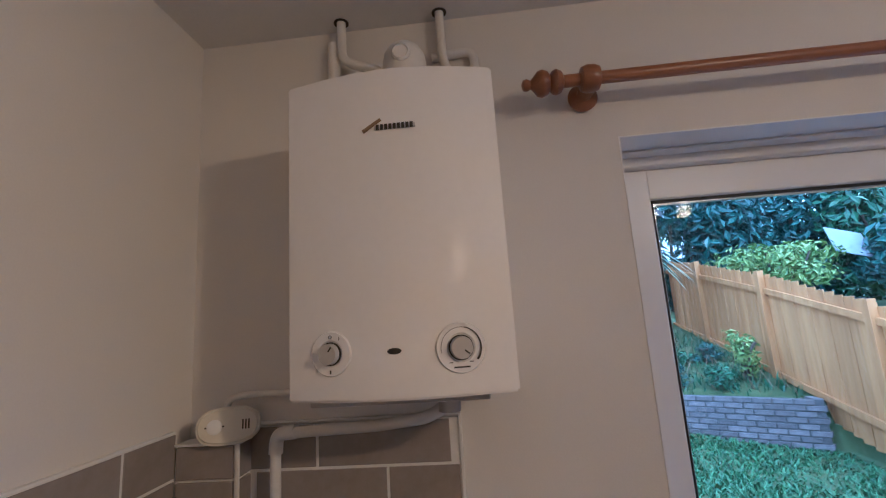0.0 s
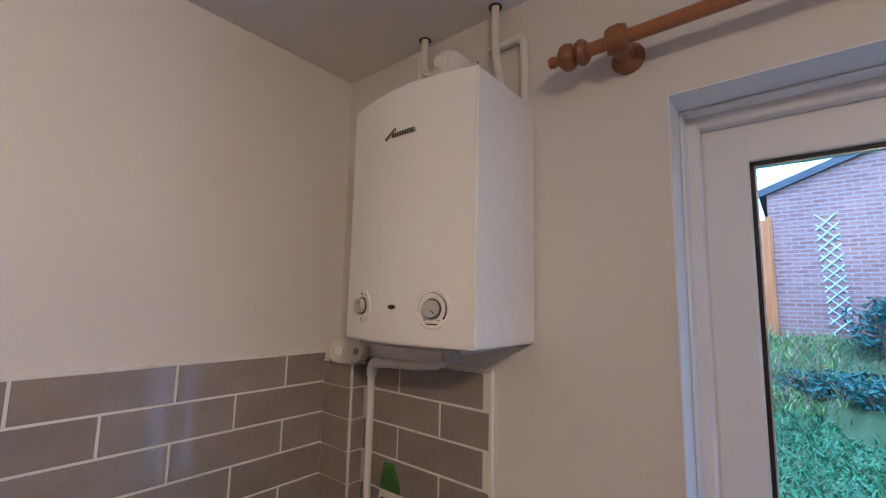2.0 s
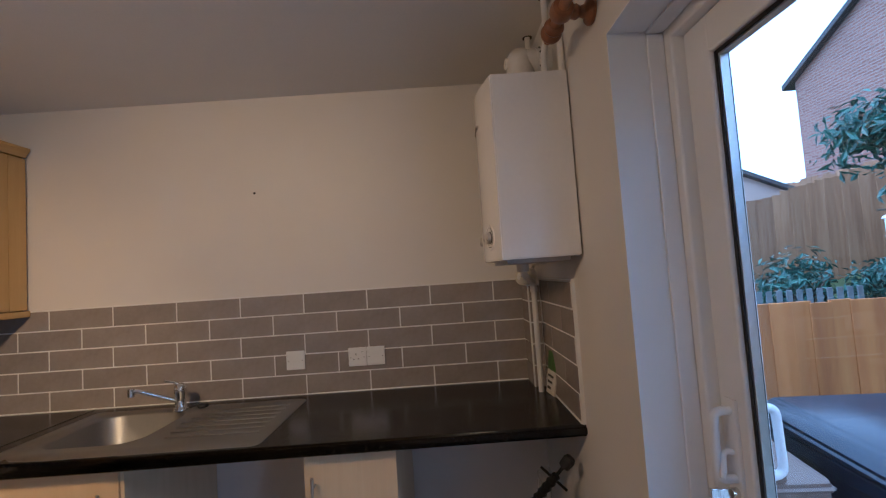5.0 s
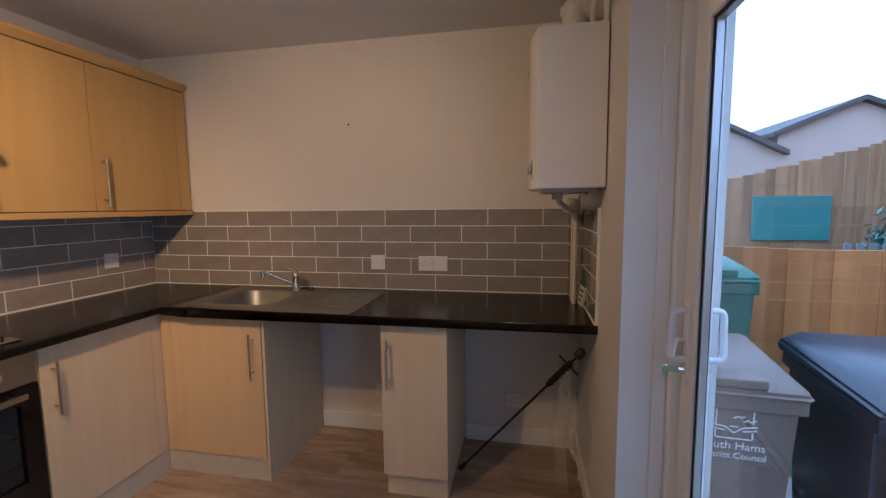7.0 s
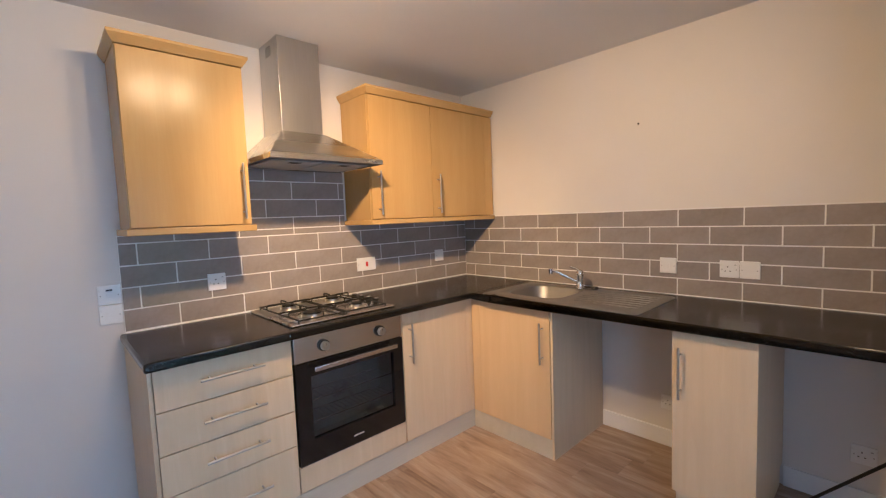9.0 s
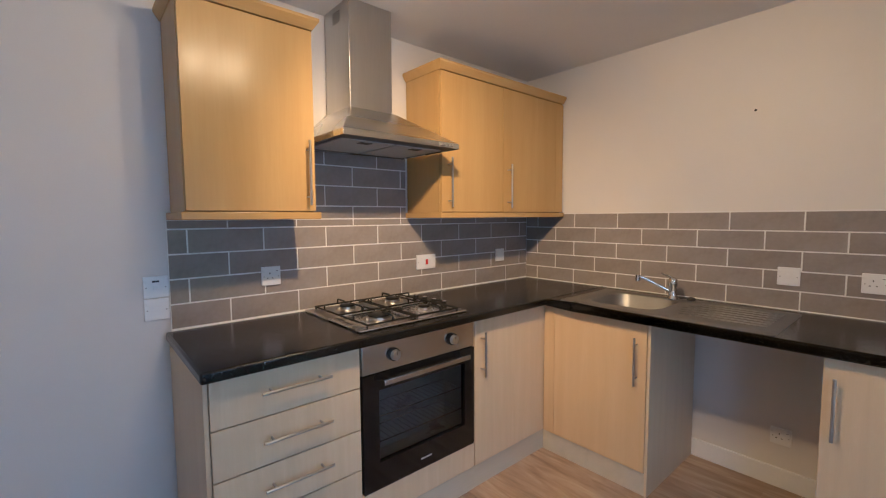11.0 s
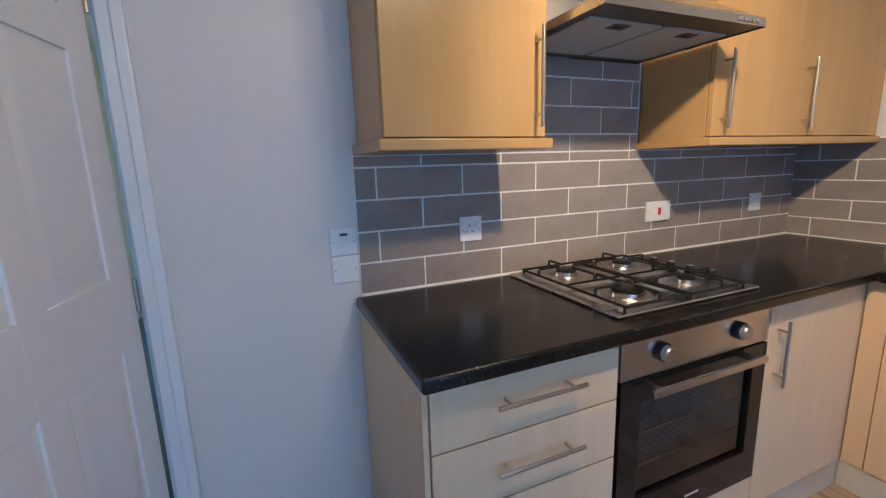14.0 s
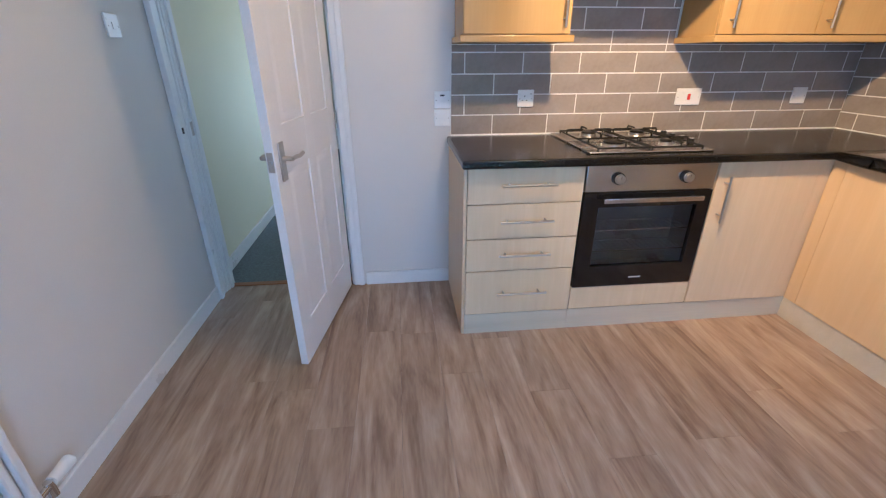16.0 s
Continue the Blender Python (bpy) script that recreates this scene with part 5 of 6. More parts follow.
def brick_mat():
    m, nt, n, l, b = nodes_of("red_brickwork")
    tc = n.new("ShaderNodeTexCoord")
    sp = n.new("ShaderNodeSeparateXYZ")
    l.new(tc.outputs["Object"], sp.inputs[0])
    su = n.new("ShaderNodeMath")
    l.new(sp.outputs[0], su.inputs[0])
    l.new(sp.outputs[1], su.inputs[1])
    cx = n.new("ShaderNodeCombineXYZ")
    l.new(su.outputs[0], cx.inputs[0])
    l.new(sp.outputs[2], cx.inputs[1])
    br = n.new("ShaderNodeTexBrick")
    br.inputs["Scale"].default_value = 1.0
    br.inputs["Brick Width"].default_value, br.inputs["Row Height"].default_value = 0.225, 0.075
    br.inputs["Mortar Size"].default_value = 0.011
    br.inputs["Color1"].default_value = (0.27, 0.125, 0.09, 1)
    br.inputs["Color2"].default_value = (0.38, 0.195, 0.145, 1)
    br.inputs["Mortar"].default_value = (0.38, 0.30, 0.265, 1)
    l.new(cx.outputs[0], br.inputs["Vector"])
    no = n.new("ShaderNodeTexNoise")
    no.inputs["Scale"].default_value, no.inputs["Detail"].default_value = 0.8, 6
    l.new(tc.outputs["Object"], no.inputs["Vector"])
    mx = n.new("ShaderNodeMix")
    mx.data_type, mx.blend_type = "RGBA", "MULTIPLY"
    mx.inputs[0].default_value = 0.35
    l.new(br.outputs[0], mx.inputs[6])
    l.new(no.outputs[0], mx.inputs[7])
    l.new(mx.outputs[2], b.inputs["Base Color"])
    b.inputs["Roughness"].default_value = 0.9
    bp = n.new("ShaderNodeBump")
    bp.inputs["Strength"].default_value, bp.inputs["Distance"].default_value = 0.6, 0.008
    bp.invert = True
    l.new(br.outputs["Fac"], bp.inputs["Height"])
    l.new(bp.outputs[0], b.inputs["Normal"])
    return m


M_BRICK = brick_mat()


def leaf_mat(name, c1, c2, rough=0.5):
    m, nt, n, l, b = nodes_of(name)
    ge = n.new("ShaderNodeNewGeometry")
    rp = n.new("ShaderNodeValToRGB")
    rp.color_ramp.elements[0].color, rp.color_ramp.elements[1].color = (*c1, 1), (*c2, 1)
    l.new(ge.outputs["Random Per Island"], rp.inputs[0])
    l.new(rp.outputs[0], b.inputs["Base Color"])
    b.inputs["Roughness"].default_value = rough
    return m


M_LEAF = leaf_mat("laurel_leaf", (0.024, 0.08, 0.038), (0.09, 0.21, 0.095), 0.35)
M_LEAF2 = leaf_mat("light_green_leaf", (0.06, 0.115, 0.045), (0.21, 0.285, 0.125))
M_LEAF3 = leaf_mat("dark_blue_green_leaf", (0.014, 0.055, 0.045), (0.055, 0.145, 0.11), 0.4)
M_LEAFV = leaf_mat("variegated_leaf", (0.10, 0.19, 0.04), (0.34, 0.42, 0.12))
M_BLADE = leaf_mat("grass_blade", (0.032, 0.09, 0.034), (0.125, 0.255, 0.10), 0.6)
M_PALM = leaf_mat("palm_blade", (0.06, 0.12, 0.07), (0.20, 0.30, 0.17), 0.5)
M_DRY = leaf_mat("dry_stem", (0.16, 0.11, 0.06), (0.33, 0.25, 0.15), 0.8)


def lerp_steps(v, steps):
    for (a, za), (b, zb) in zip(steps, steps[1:]):
        if v <= b:
            return za + (zb - za) * max(0.0, (v - a)) / (b - a)
    return steps[-1][1]


LAWN = [(3.0, -0.35), (7.5, -0.40), (9.6, -0.15), (10.6, 0.35), (11.6, 1.05), (14.0, 1.3), (30.0, 2.0)]
NEXT = [(3.0, -0.1), (6.0, 0.1), (12.0, 1.2), (30.0, 2.0)]


def bed_line(x):
    return 7.95 + max(0.0, 5.05 - x) * 0.55


def ground_z(x, y):
    if x < -0.62:
        return lerp_steps(y, NEXT)
    if x < 3.8 and y < 4.65:
        return -0.48
    z = lerp_steps(y, LAWN)
    if 1.6 < x < 5.3 and y > bed_line(x) + 0.2:
        z = max(z, 0.24 + (y - bed_line(x) - 0.2) * 0.24)
    if x >= 5.3:
        z = max(z, 0.5 + (y - 8) * 0.1)
    return z


def ground_sheet():
    xs = sorted({-400, -120, -60, -30, 30, 60, 120, 400} | {-20 + k for k in range(41)} | {-0.63 + 0.16 * k for k in range(40)})
    ys = sorted({3.02, 40, 60, 120, 500} | {3.2 + 0.16 * k for k in range(62)} | {14 + k for k in range(20)})
    vs, fs = [], []
    for x in xs:
        for y in ys:
            n = noise.noise(Vector((x * 1.3, y * 1.3, 0))) * 0.05 + noise.noise(Vector((x * 5, y * 5, 3))) * 0.02
            vs.append((x, y, ground_z(x, y) + n))
    ny = len(ys)
    for i in range(len(xs) - 1):
        for j in range(ny - 1):
            a = i * ny + j
            fs.append((a, a + ny, a + ny + 1, a + 1))
    me = bpy.data.meshes.new("ground")
    me.from_pydata(vs, [], fs)
    me.materials.append(M_SOIL)
    me.shade_smooth()
    return tagged(new("ground", me), "rough sloping garden ground with lawn and soil", "ground", kind="structure")


ground_sheet()
single("ground_behind", rbox(-400, 400, -400, 3.0, -0.8, -0.5, 0), M_SOIL, "rough ground on the far side of the house", "ground", kind="structure", smooth=0)


def blades(name, n, area, h0, h1, w, mat, label, seed, keep=lambda x, y: True, lean=0.5):
    rg = random.Random(seed)
    vs, fs = [], []
    for _ in range(n):
        x, y = rg.uniform(area[0], area[1]), rg.uniform(area[2], area[3])
        if not keep(x, y):
            continue
        z = ground_z(x, y)
        a, h = rg.uniform(0, 6.28), rg.uniform(h0, h1)
        dx, dy = math.cos(a) * w, math.sin(a) * w
        lx, ly = rg.uniform(-lean, lean) * h, rg.uniform(-lean, lean) * h
        k = len(vs)
        vs += [(x - dx, y - dy, z - 0.02), (x + dx, y + dy, z - 0.02), (x + lx * 0.4 + dx * 0.7, y + ly * 0.4 + dy * 0.7, z + h * 0.6), (x + lx * 0.4 - dx * 0.7, y + ly * 0.4 - dy * 0.7, z + h * 0.6), (x + lx, y + ly, z + h)]
        fs += [(k, k + 1, k + 2, k + 3), (k + 3, k + 2, k + 4)]
    me = bpy.data.meshes.new(name)
    me.from_pydata(vs, [], fs)
    me.materials.append(mat)
    return tagged(new(name, me), label, name.replace("_", " "), kind="stuff")


def on_lawn(x, y):
    return not (x > 1.6 and y > bed_line(x) - 0.08) and y < 10.4 and not (x < 3.7 and y < 4.6)


blades("grass", 34000, (-0.5, 5.1, 4.2, 10.4), 0.03, 0.075, 0.013, M_BLADE, "uneven green lawn grass", 11, on_lawn, 1.5)
blades("weeds", 2200, (1.3, 5.1, 8.0, 11.6), 0.05, 0.16, 0.012, M_LEAF, "weeds growing in the raised bed", 12, lambda x, y: y > bed_line(x) + (0.3 if x > 2.45 else -0.1), 0.9)
blades("dry_stems", 500, (1.6, 5.1, 8.2, 11.6), 0.15, 0.4, 0.006, M_DRY, "dry brown stems in the raised bed", 13, lambda x, y: y > bed_line(x) + 0.3, 1.2)
blades("bank_weeds", 1500, (-0.5, 1.8, 10.0, 11.7), 0.05, 0.18, 0.014, M_LEAFV, "yellowing grass and weeds on the bank", 14, lean=1.2)
blades("bank_stems", 700, (-0.5, 1.8, 10.0, 11.7), 0.12, 0.4, 0.006, M_DRY, "dry grey stems on the bank", 15, lean=1.0)


def leaf_cloud(bm_lists, centre, radii, n, size, rg, flat=0.25):
    """Adds n leaves, mostly near the outside of lumpy clumps."""
    vs, fs = bm_lists
    c = Vector(centre)
    lumps = [(Vector((rg.uniform(-0.6, 0.6) * radii[0], rg.uniform(-0.6, 0.6) * radii[1], rg.uniform(-0.6, 0.6) * radii[2])), rg.uniform(0.35, 0.6)) for _ in range(16)]
    for _ in range(n):
        o, k = rg.choice(lumps)
        d = Vector((rg.gauss(0, 1), rg.gauss(0, 1), rg.gauss(0, 1))).normalized()
        r = k * rg.uniform(0.55, 1.05)
        p = c + o + Vector((d.x * radii[0] * r, d.y * radii[1] * r, d.z * radii[2] * r))
        nrm = (d + Vector((rg.uniform(-0.6, 0.6), rg.uniform(-0.6, 0.6), rg.uniform(-0.2, 0.9)))).normalized()
        t = nrm.orthogonal().normalized()
        t.rotate(Matrix.Rotation(rg.uniform(0, 6.28), 3, nrm))
        b = nrm.cross(t)
        s = size * rg.uniform(0.6, 1.25)
        j = len(vs)
        vs += [p - t * s, p + b * s * 0.38 + nrm * s * flat * 0.3, p + t * s - nrm * s * flat, p - b * s * 0.38 + nrm * s * flat * 0.3]
        fs += [(j, j + 1, j + 2), (j, j + 2, j + 3)]


def shrub(name, base, centre, radii, n, size, mat, label, seed, category="shrub", stems=5):
    rg = random.Random(seed)
    ob = thing(name, base, label, category)
    vs, fs = [], []
    leaf_cloud((vs, fs), centre, radii, n, size, rg)
    at = ORIGIN[ob.name]
    me = bpy.data.meshes.new("crown")
    me.from_pydata([v - at for v in vs], [], fs)
    me.materials.append(mat)
    cr = new("crown", me)
    cr.parent = ob
    bm = bmesh.new()
    b, c = Vector(base), Vector(centre)
    for k in range(stems):
        a = 6.28 * k / stems + 0.4
        e = c + Vector((math.cos(a) * radii[0] * 0.55, math.sin(a) * radii[1] * 0.55, radii[2] * 0.35))
        m = b.lerp(e, 0.5) + Vector((rg.uniform(-0.08, 0.08), rg.uniform(-0.08, 0.08), 0.1))
        join(bm, tube([b + Vector((math.cos(a), math.sin(a), 0)) * 0.03 - Vector((0, 0, 0.1)), m, e], 0.018 + 0.012 * radii[2], 6, 0.2))
    part("trunk", bm, M_BARK, ob)
    return ob


shrub("laurel_bush", (-3.0, 8.6, 0.5), (-3.0, 8.75, 2.55), (0.8, 1.35, 0.75), 3400, 0.085, M_LEAF3, "dark glossy laurel bush behind the fence", 21)
shrub("light_green_bush", (-3.2, 10.6, 0.7), (-3.0, 10.9, 1.9), (0.95, 1.35, 1.2), 5200, 0.085, M_LEAF2, "dense light green bush behind the fence", 22)
for k, (x, y, z, rx, ry, rz) in enumerate(((-4.2, 7.6, 0.85, 0.6, 0.8, 0.55), (-3.9, 8.8, 0.9, 0.6, 0.8, 0.5), (-2.4, 8.3, 0.85, 0.5, 0.6, 0.35))):
    shrub("low_shrub", (x, y, 0.2), (x, y, z), (rx, ry, rz), 1300, 0.07, M_LEAF3, "low dark shrub growing behind the grey pickets", 60 + k)
shrub("variegated_bush", (8.6, 13.8, 1.1), (8.6, 13.8, 2.55), (1.7, 1.0, 0.75), 2600, 0.10, M_LEAFV, "rounded yellow-green bush behind the garden fence", 23)
shrub("small_bush", (2.3, 11.2, 0.9), (2.3, 11.1, 1.35), (0.55, 0.4, 0.45), 700, 0.06, M_LEAF3, "small blue-green bush against the garage", 24)
shrub("small_bush", (4.75, 9.0, 0.5), (4.75, 9.0, 0.85), (0.28, 0.3, 0.38), 420, 0.055, M_LEAFV, "small yellowing bush beside the fence", 25)
shrub("ivy_clump", (0.2, 10.3, 0.1), (0.25, 10.2, 0.3), (0.7, 0.5, 0.3), 900, 0.06, M_LEAF, "low ivy clump on the bank", 26)
shrub("ivy_clump", (1.5, 10.6, 0.2), (1.5, 10.5, 0.42), (0.8, 0.4, 0.3), 800, 0.06, M_LEAF3, "low dark ivy on the bank", 27)
for k, (x, y, r) in enumerate(((4.3, 8.9, 0.3), (3.7, 9.3, 0.38), (3.2, 9.9, 0.42), (4.0, 10.1, 0.4), (4.6, 9.9, 0.3), (2.6, 10.3, 0.4), (3.4, 10.9, 0.4), (2.0, 10.0, 0.35))):
    gz = ground_z(x, y)
    shrub("bed_plant", (x, y, gz), (x, y, gz + 0.16), (r, r * 0.8, 0.2), 420, 0.045, (M_LEAF, M_LEAF3, M_PALM)[k % 3], "low leafy plant in the raised bed", 80 + k, stems=3)
for k, (x, y, z, r, h, n, mt) in enumerate(((7.2, 17.0, 3.6, 2.6, 2.8, 5200, M_LEAF3), (11.0, 18.5, 4.0, 3.0, 3.2, 5600, M_LEAF3), (14.6, 17.0, 3.8, 2.8, 2.8, 4600, M_LEAF), (17.5, 15.0, 3.4, 2.6, 2.8, 3600, M_LEAF3), (12.4, 13.6, 2.2, 1.6, 1.3, 2200, M_LEAF3))):
    shrub("garden_tree", (x, y, 0.9), (x, y, z), (r, r * 0.8, h), int(n * 1.7), 0.19, mt, "dark leafy garden tree beyond the fence", 40 + k, "tree", 6)


def cordyline():
    rg = random.Random(31)
    ob = thing("palm", (3.82, 10.5, 0.75), "tall cabbage palm with long arching blade leaves", "palm")
    part("trunk", tube([(3.82, 10.5, 0.6), (3.77, 10.48, 1.6), (3.82, 10.5, 2.75)], 0.075, 12, 0.3), M_BARK, ob)
    vs, fs = [], []
    c = Vector((3.82, 10.5, 2.8)) - Vector((3.82, 10.5, 0.75))
    for _ in range(300):
        d = Vector((rg.gauss(0, 1), rg.gauss(0, 1), rg.uniform(-0.55, 1.5))).normalized()
        ln = rg.uniform(0.8, 1.25)
        side = d.cross(Vector((0, 0, 1))).normalized() * 0.022
        k = len(vs)
        for j in range(6):
            u = j / 5
            p = c + d * ln * u + Vector((0, 0, -0.55 * ln * u * u * (1 - max(0, d.z) * 0.6)))
            w = side * (0.6 + 1.2 * u * (1 - u) * 2) * (1 - u ** 3)
            vs += [p - w, p + w]
        for j in range(5):
            a = k + 2 * j
            fs.append((a, a + 1, a + 3, a + 2))
    me = bpy.data.meshes.new("crown")
    me.from_pydata(vs, [], fs)
    me.materials.append(M_PALM)
    cr = new("crown", me)
    cr.parent = ob
    return ob


cordyline()

# boundary fences: upright boards, rails and posts
BOARDS = {}


def board_mesh(w, t, h, mat):
    key = (round(w, 3), round(t, 3), round(h, 1), mat.name)
    if key not in BOARDS:
        BOARDS[key] = mesh_of(rbox(-w / 2, w / 2, -t / 2, t / 2, 0, key[2], 0.003, 1), "board", mat, 0)
    return BOARDS[key]


def fence(name, a, b, top, bottom, mat, label, width=0.15, rails=0, posts=(), jag=0.03, seed=1):
    """A boarded fence from a to b on plan; top and bottom give heights along it; rails on the side of that sign."""
    rg = random.Random(seed)
    a, b = Vector((*a, 0)), Vector((*b, 0))
    u = (b - a).normalized()
    ln = (b - a).length
    side = Vector((-u.y, u.x, 0))
    ang = math.atan2(u.y, u.x)
    ob = thing(name, (a.x, a.y, bottom(0)), label, "fence", kind="structure")
    at = ORIGIN[ob.name]
    s, k = width / 2, 0
    while s < ln:
        p = a + u * s + side * (0.007 if k % 2 else 0.0)
        z0, z1 = bottom(s) - 0.05, top(s) + rg.uniform(-jag, jag) * 0.4
        m = new("board", board_mesh(width * 1.12, 0.016, z1 - z0, mat))
        m.parent = ob
        m.matrix_basis = Matrix.Translation(p + Vector((0, 0, z0)) - at) @ Matrix.Rotation(ang + rg.uniform(-0.012, 0.012), 4, "Z") @ Matrix.Diagonal((1, 1, (z1 - z0) / round(z1 - z0, 1), 1))
        s += width
        k += 1
    if rails:
        for f in (0.12, 0.86):
            n = max(1, int(ln / 1.8))
            for j in range(n):
                s0, s1 = ln * j / n, ln * (j + 1) / n
                p0 = a + u * s0 + side * rails * 0.045 + Vector((0, 0, bottom(s0) + (top(s0) - bottom(s0)) * f))
                p1 = a + u * s1 + side * rails * 0.045 + Vector((0, 0, bottom(s1) + (top(s1) - bottom(s1)) * f))
                bm = bmesh.new()
                vv = []
                for q in (p0, p1):
                    for dy, dz in ((-0.02, -0.045), (0.02, -0.045), (0.02, 0.045), (-0.02, 0.045)):
                        vv.append(bm.verts.new(q + side * dy + Vector((0, 0, dz))))
                for fc in ((3, 2, 1, 0), (4, 5, 6, 7), (0, 1, 5, 4), (1, 2, 6, 5), (2, 3, 7, 6), (3, 0, 4, 7)):
                    bm.faces.new([vv[i] for i in fc])
                bmesh.ops.recalc_face_normals(bm, faces=bm.faces)
                part("rail", bm, mat, ob, smooth=0)
    for s0 in posts:
        p = a + u * s0 + side * (rails or 1) * 0.06
        part("post", rbox(p.x - 0.05, p.x + 0.05, p.y - 0.05, p.y + 0.05, bottom(s0) - 0.2, top(s0) + 0.06, 0.006), mat, ob)
    return ob


WTOP = [(3.0, 1.13), (5.95, 1.08), (6.8, 1.34), (9.8, 2.14), (11.8, 2.98), (13, 3.1)]
fence("fence_west", (-0.6, 3.1), (-0.45, 11.75), lambda s: lerp_steps(3.1 + s, WTOP), lambda s: ground_z(-0.5, 3.1 + s), M_FENCE, "new orange-brown boarded fence stepping up the slope", 0.125, 0, seed=3)
fence("fence_back", (-0.45, 11.8), (1.0, 11.8), lambda s: 3.0 + s * 0.16, lambda s: 1.0, M_FENCE, "new boarded fence at the end of the garden", 0.14, 0, posts=(1.4,), seed=4)
fence("fence_east", (5.25, 3.2), (5.15, 12.2), lambda s: lerp_steps(3.2 + s, [(3, 1.25), (7.05, 1.45), (8.8, 1.98), (11.1, 2.48), (13, 2.8)]), lambda s: lerp_steps(3.2 + s, [(3, -0.3), (7.4, -0.2), (9.1, 0.35), (11.8, 0.95), (13, 1.1)]), M_FENCEPALE, "new pale boarded garden fence with rails and posts", 0.14, 1, posts=(2.2, 3.95, 5.75, 7.6), seed=5)
fence("neighbour_fence", (-10.5, 11.9), (-0.7, 11.9), lambda s: 3.22, lambda s: 1.0, M_FENCEOLD, "old brown boarded fence before the brick house", 0.17, 0, jag=0.12, seed=6)
fence("neighbour_fence", (-6.0, 4.0), (-6.0, 11.8), lambda s: 1.35 + s * 0.24, lambda s: -0.1 + s * 0.12, M_FENCEOLD, "old brown boarded fence beside the outbuildings", 0.17, 0, jag=0.06, seed=7)
picket = thing("picket_fence", (-2.9, 6.6, 0.1), "low grey picket edging in the next garden", "fence")
for k in range(12):
    y = 5.9 + k * 0.12
    bm = rbox(-2.93, -2.915, y - 0.035, y + 0.035, 0.12, 0.96, 0.004)
    part("picket", bm, M_PICKET, picket)
part("rail", rbox(-2.915, -2.90, 5.85, 7.3, 0.72, 0.78, 0.002), M_PICKET, picket)

# gate post with a ball finial, feeder post
gp = thing("gate_post", (-1.6, 9.3, 0.6), "dark turned post with a ball finial", "post")
part("post", rbox(-1.66, -1.54, 9.24, 9.36, 0.5, 1.95, 0.006), M_BARK, gp)
part("ball_finial", lathe([(0.05, 0), (0.06, 0.02), (0.03, 0.04), (0.055, 0.07), (0.06, 0.1), (0.04, 0.14), (0.003, 0.155)], (-1.6, 9.3, 1.95), "Z", 18), M_BARK, gp)
fp = thing("bird_feeder_post", (-2.5, 7.55, 0.2), "wooden post with hanging bird feeders", "feeder post")
part("post", rbox(-2.55, -2.45, 7.5, 7.6, 0.2, 1.98, 0.008), M_FENCE, fp)
part("arm", tube([(-2.5, 7.1, 1.80), (-2.5, 8.1, 1.78)], 0.012, 8), M_BARK, fp)
for y in (7.22, 7.95):
    f = part("feeder", lathe([(0.045, -0.12), (0.05, -0.1), (0.04, -0.095), (0.04, 0.08), (0.065, 0.085), (0.05, 0.11), (0.01, 0.13)], (-2.5, y, 1.62), "Z", 18), M_FAR, fp, "white hanging bird feeder")

# brick house, garage and outbuildings
def window_of(parent, x0, x1, y0, y1, z0, z1, axis):
    """A far window: frame, panes and sill; axis is the wall's facing axis."""
    fr = bmesh.new()
    t = 0.05
    if axis == "y":
        for b in ((x0, x1, z0, z0 + t), (x0, x1, z1 - t, z1), (x0, x0 + t, z0 + t, z1 - t), (x1 - t, x1, z0 + t, z1 - t)):
            box(fr, b[0], b[1], y0, y1, b[2], b[3])
        w = part("window", fr, M_FAR, parent, "white framed window", smooth=0)
        part("pane", rbox(x0 + t, x1 - t, y0 + 0.02, y0 + 0.03, z0 + t, z1 - t, 0), M_WINDOW, w, smooth=0)
        part("sill", rbox(x0 - 0.06, x1 + 0.06, y0 - 0.06, y1, z0 - 0.1, z0 - 0.002, 0.004), M_BRICK, w)
    else:
        for b in ((y0, y1, z0, z0 + t), (y0, y1, z1 - t, z1), (y0, y0 + t, z0 + t, z1 - t), (y1 - t, y1, z0 + t, z1 - t)):
            box(fr, x0, x1, b[0], b[1], b[2], b[3])
        w = part("window", fr, M_FAR, parent, "white framed window", smooth=0)
        part("pane", rbox(x0 + 0.02, x0 + 0.03, y0 + t, y1 - t, z0 + t, z1 - t, 0), M_WINDOW, w, smooth=0)
        part("sill", rbox(x0, x1 + 0.06, y0 - 0.06, y1 + 0.06, z0 - 0.1, z0 - 0.002, 0.004), M_BRICK, w)
    return w


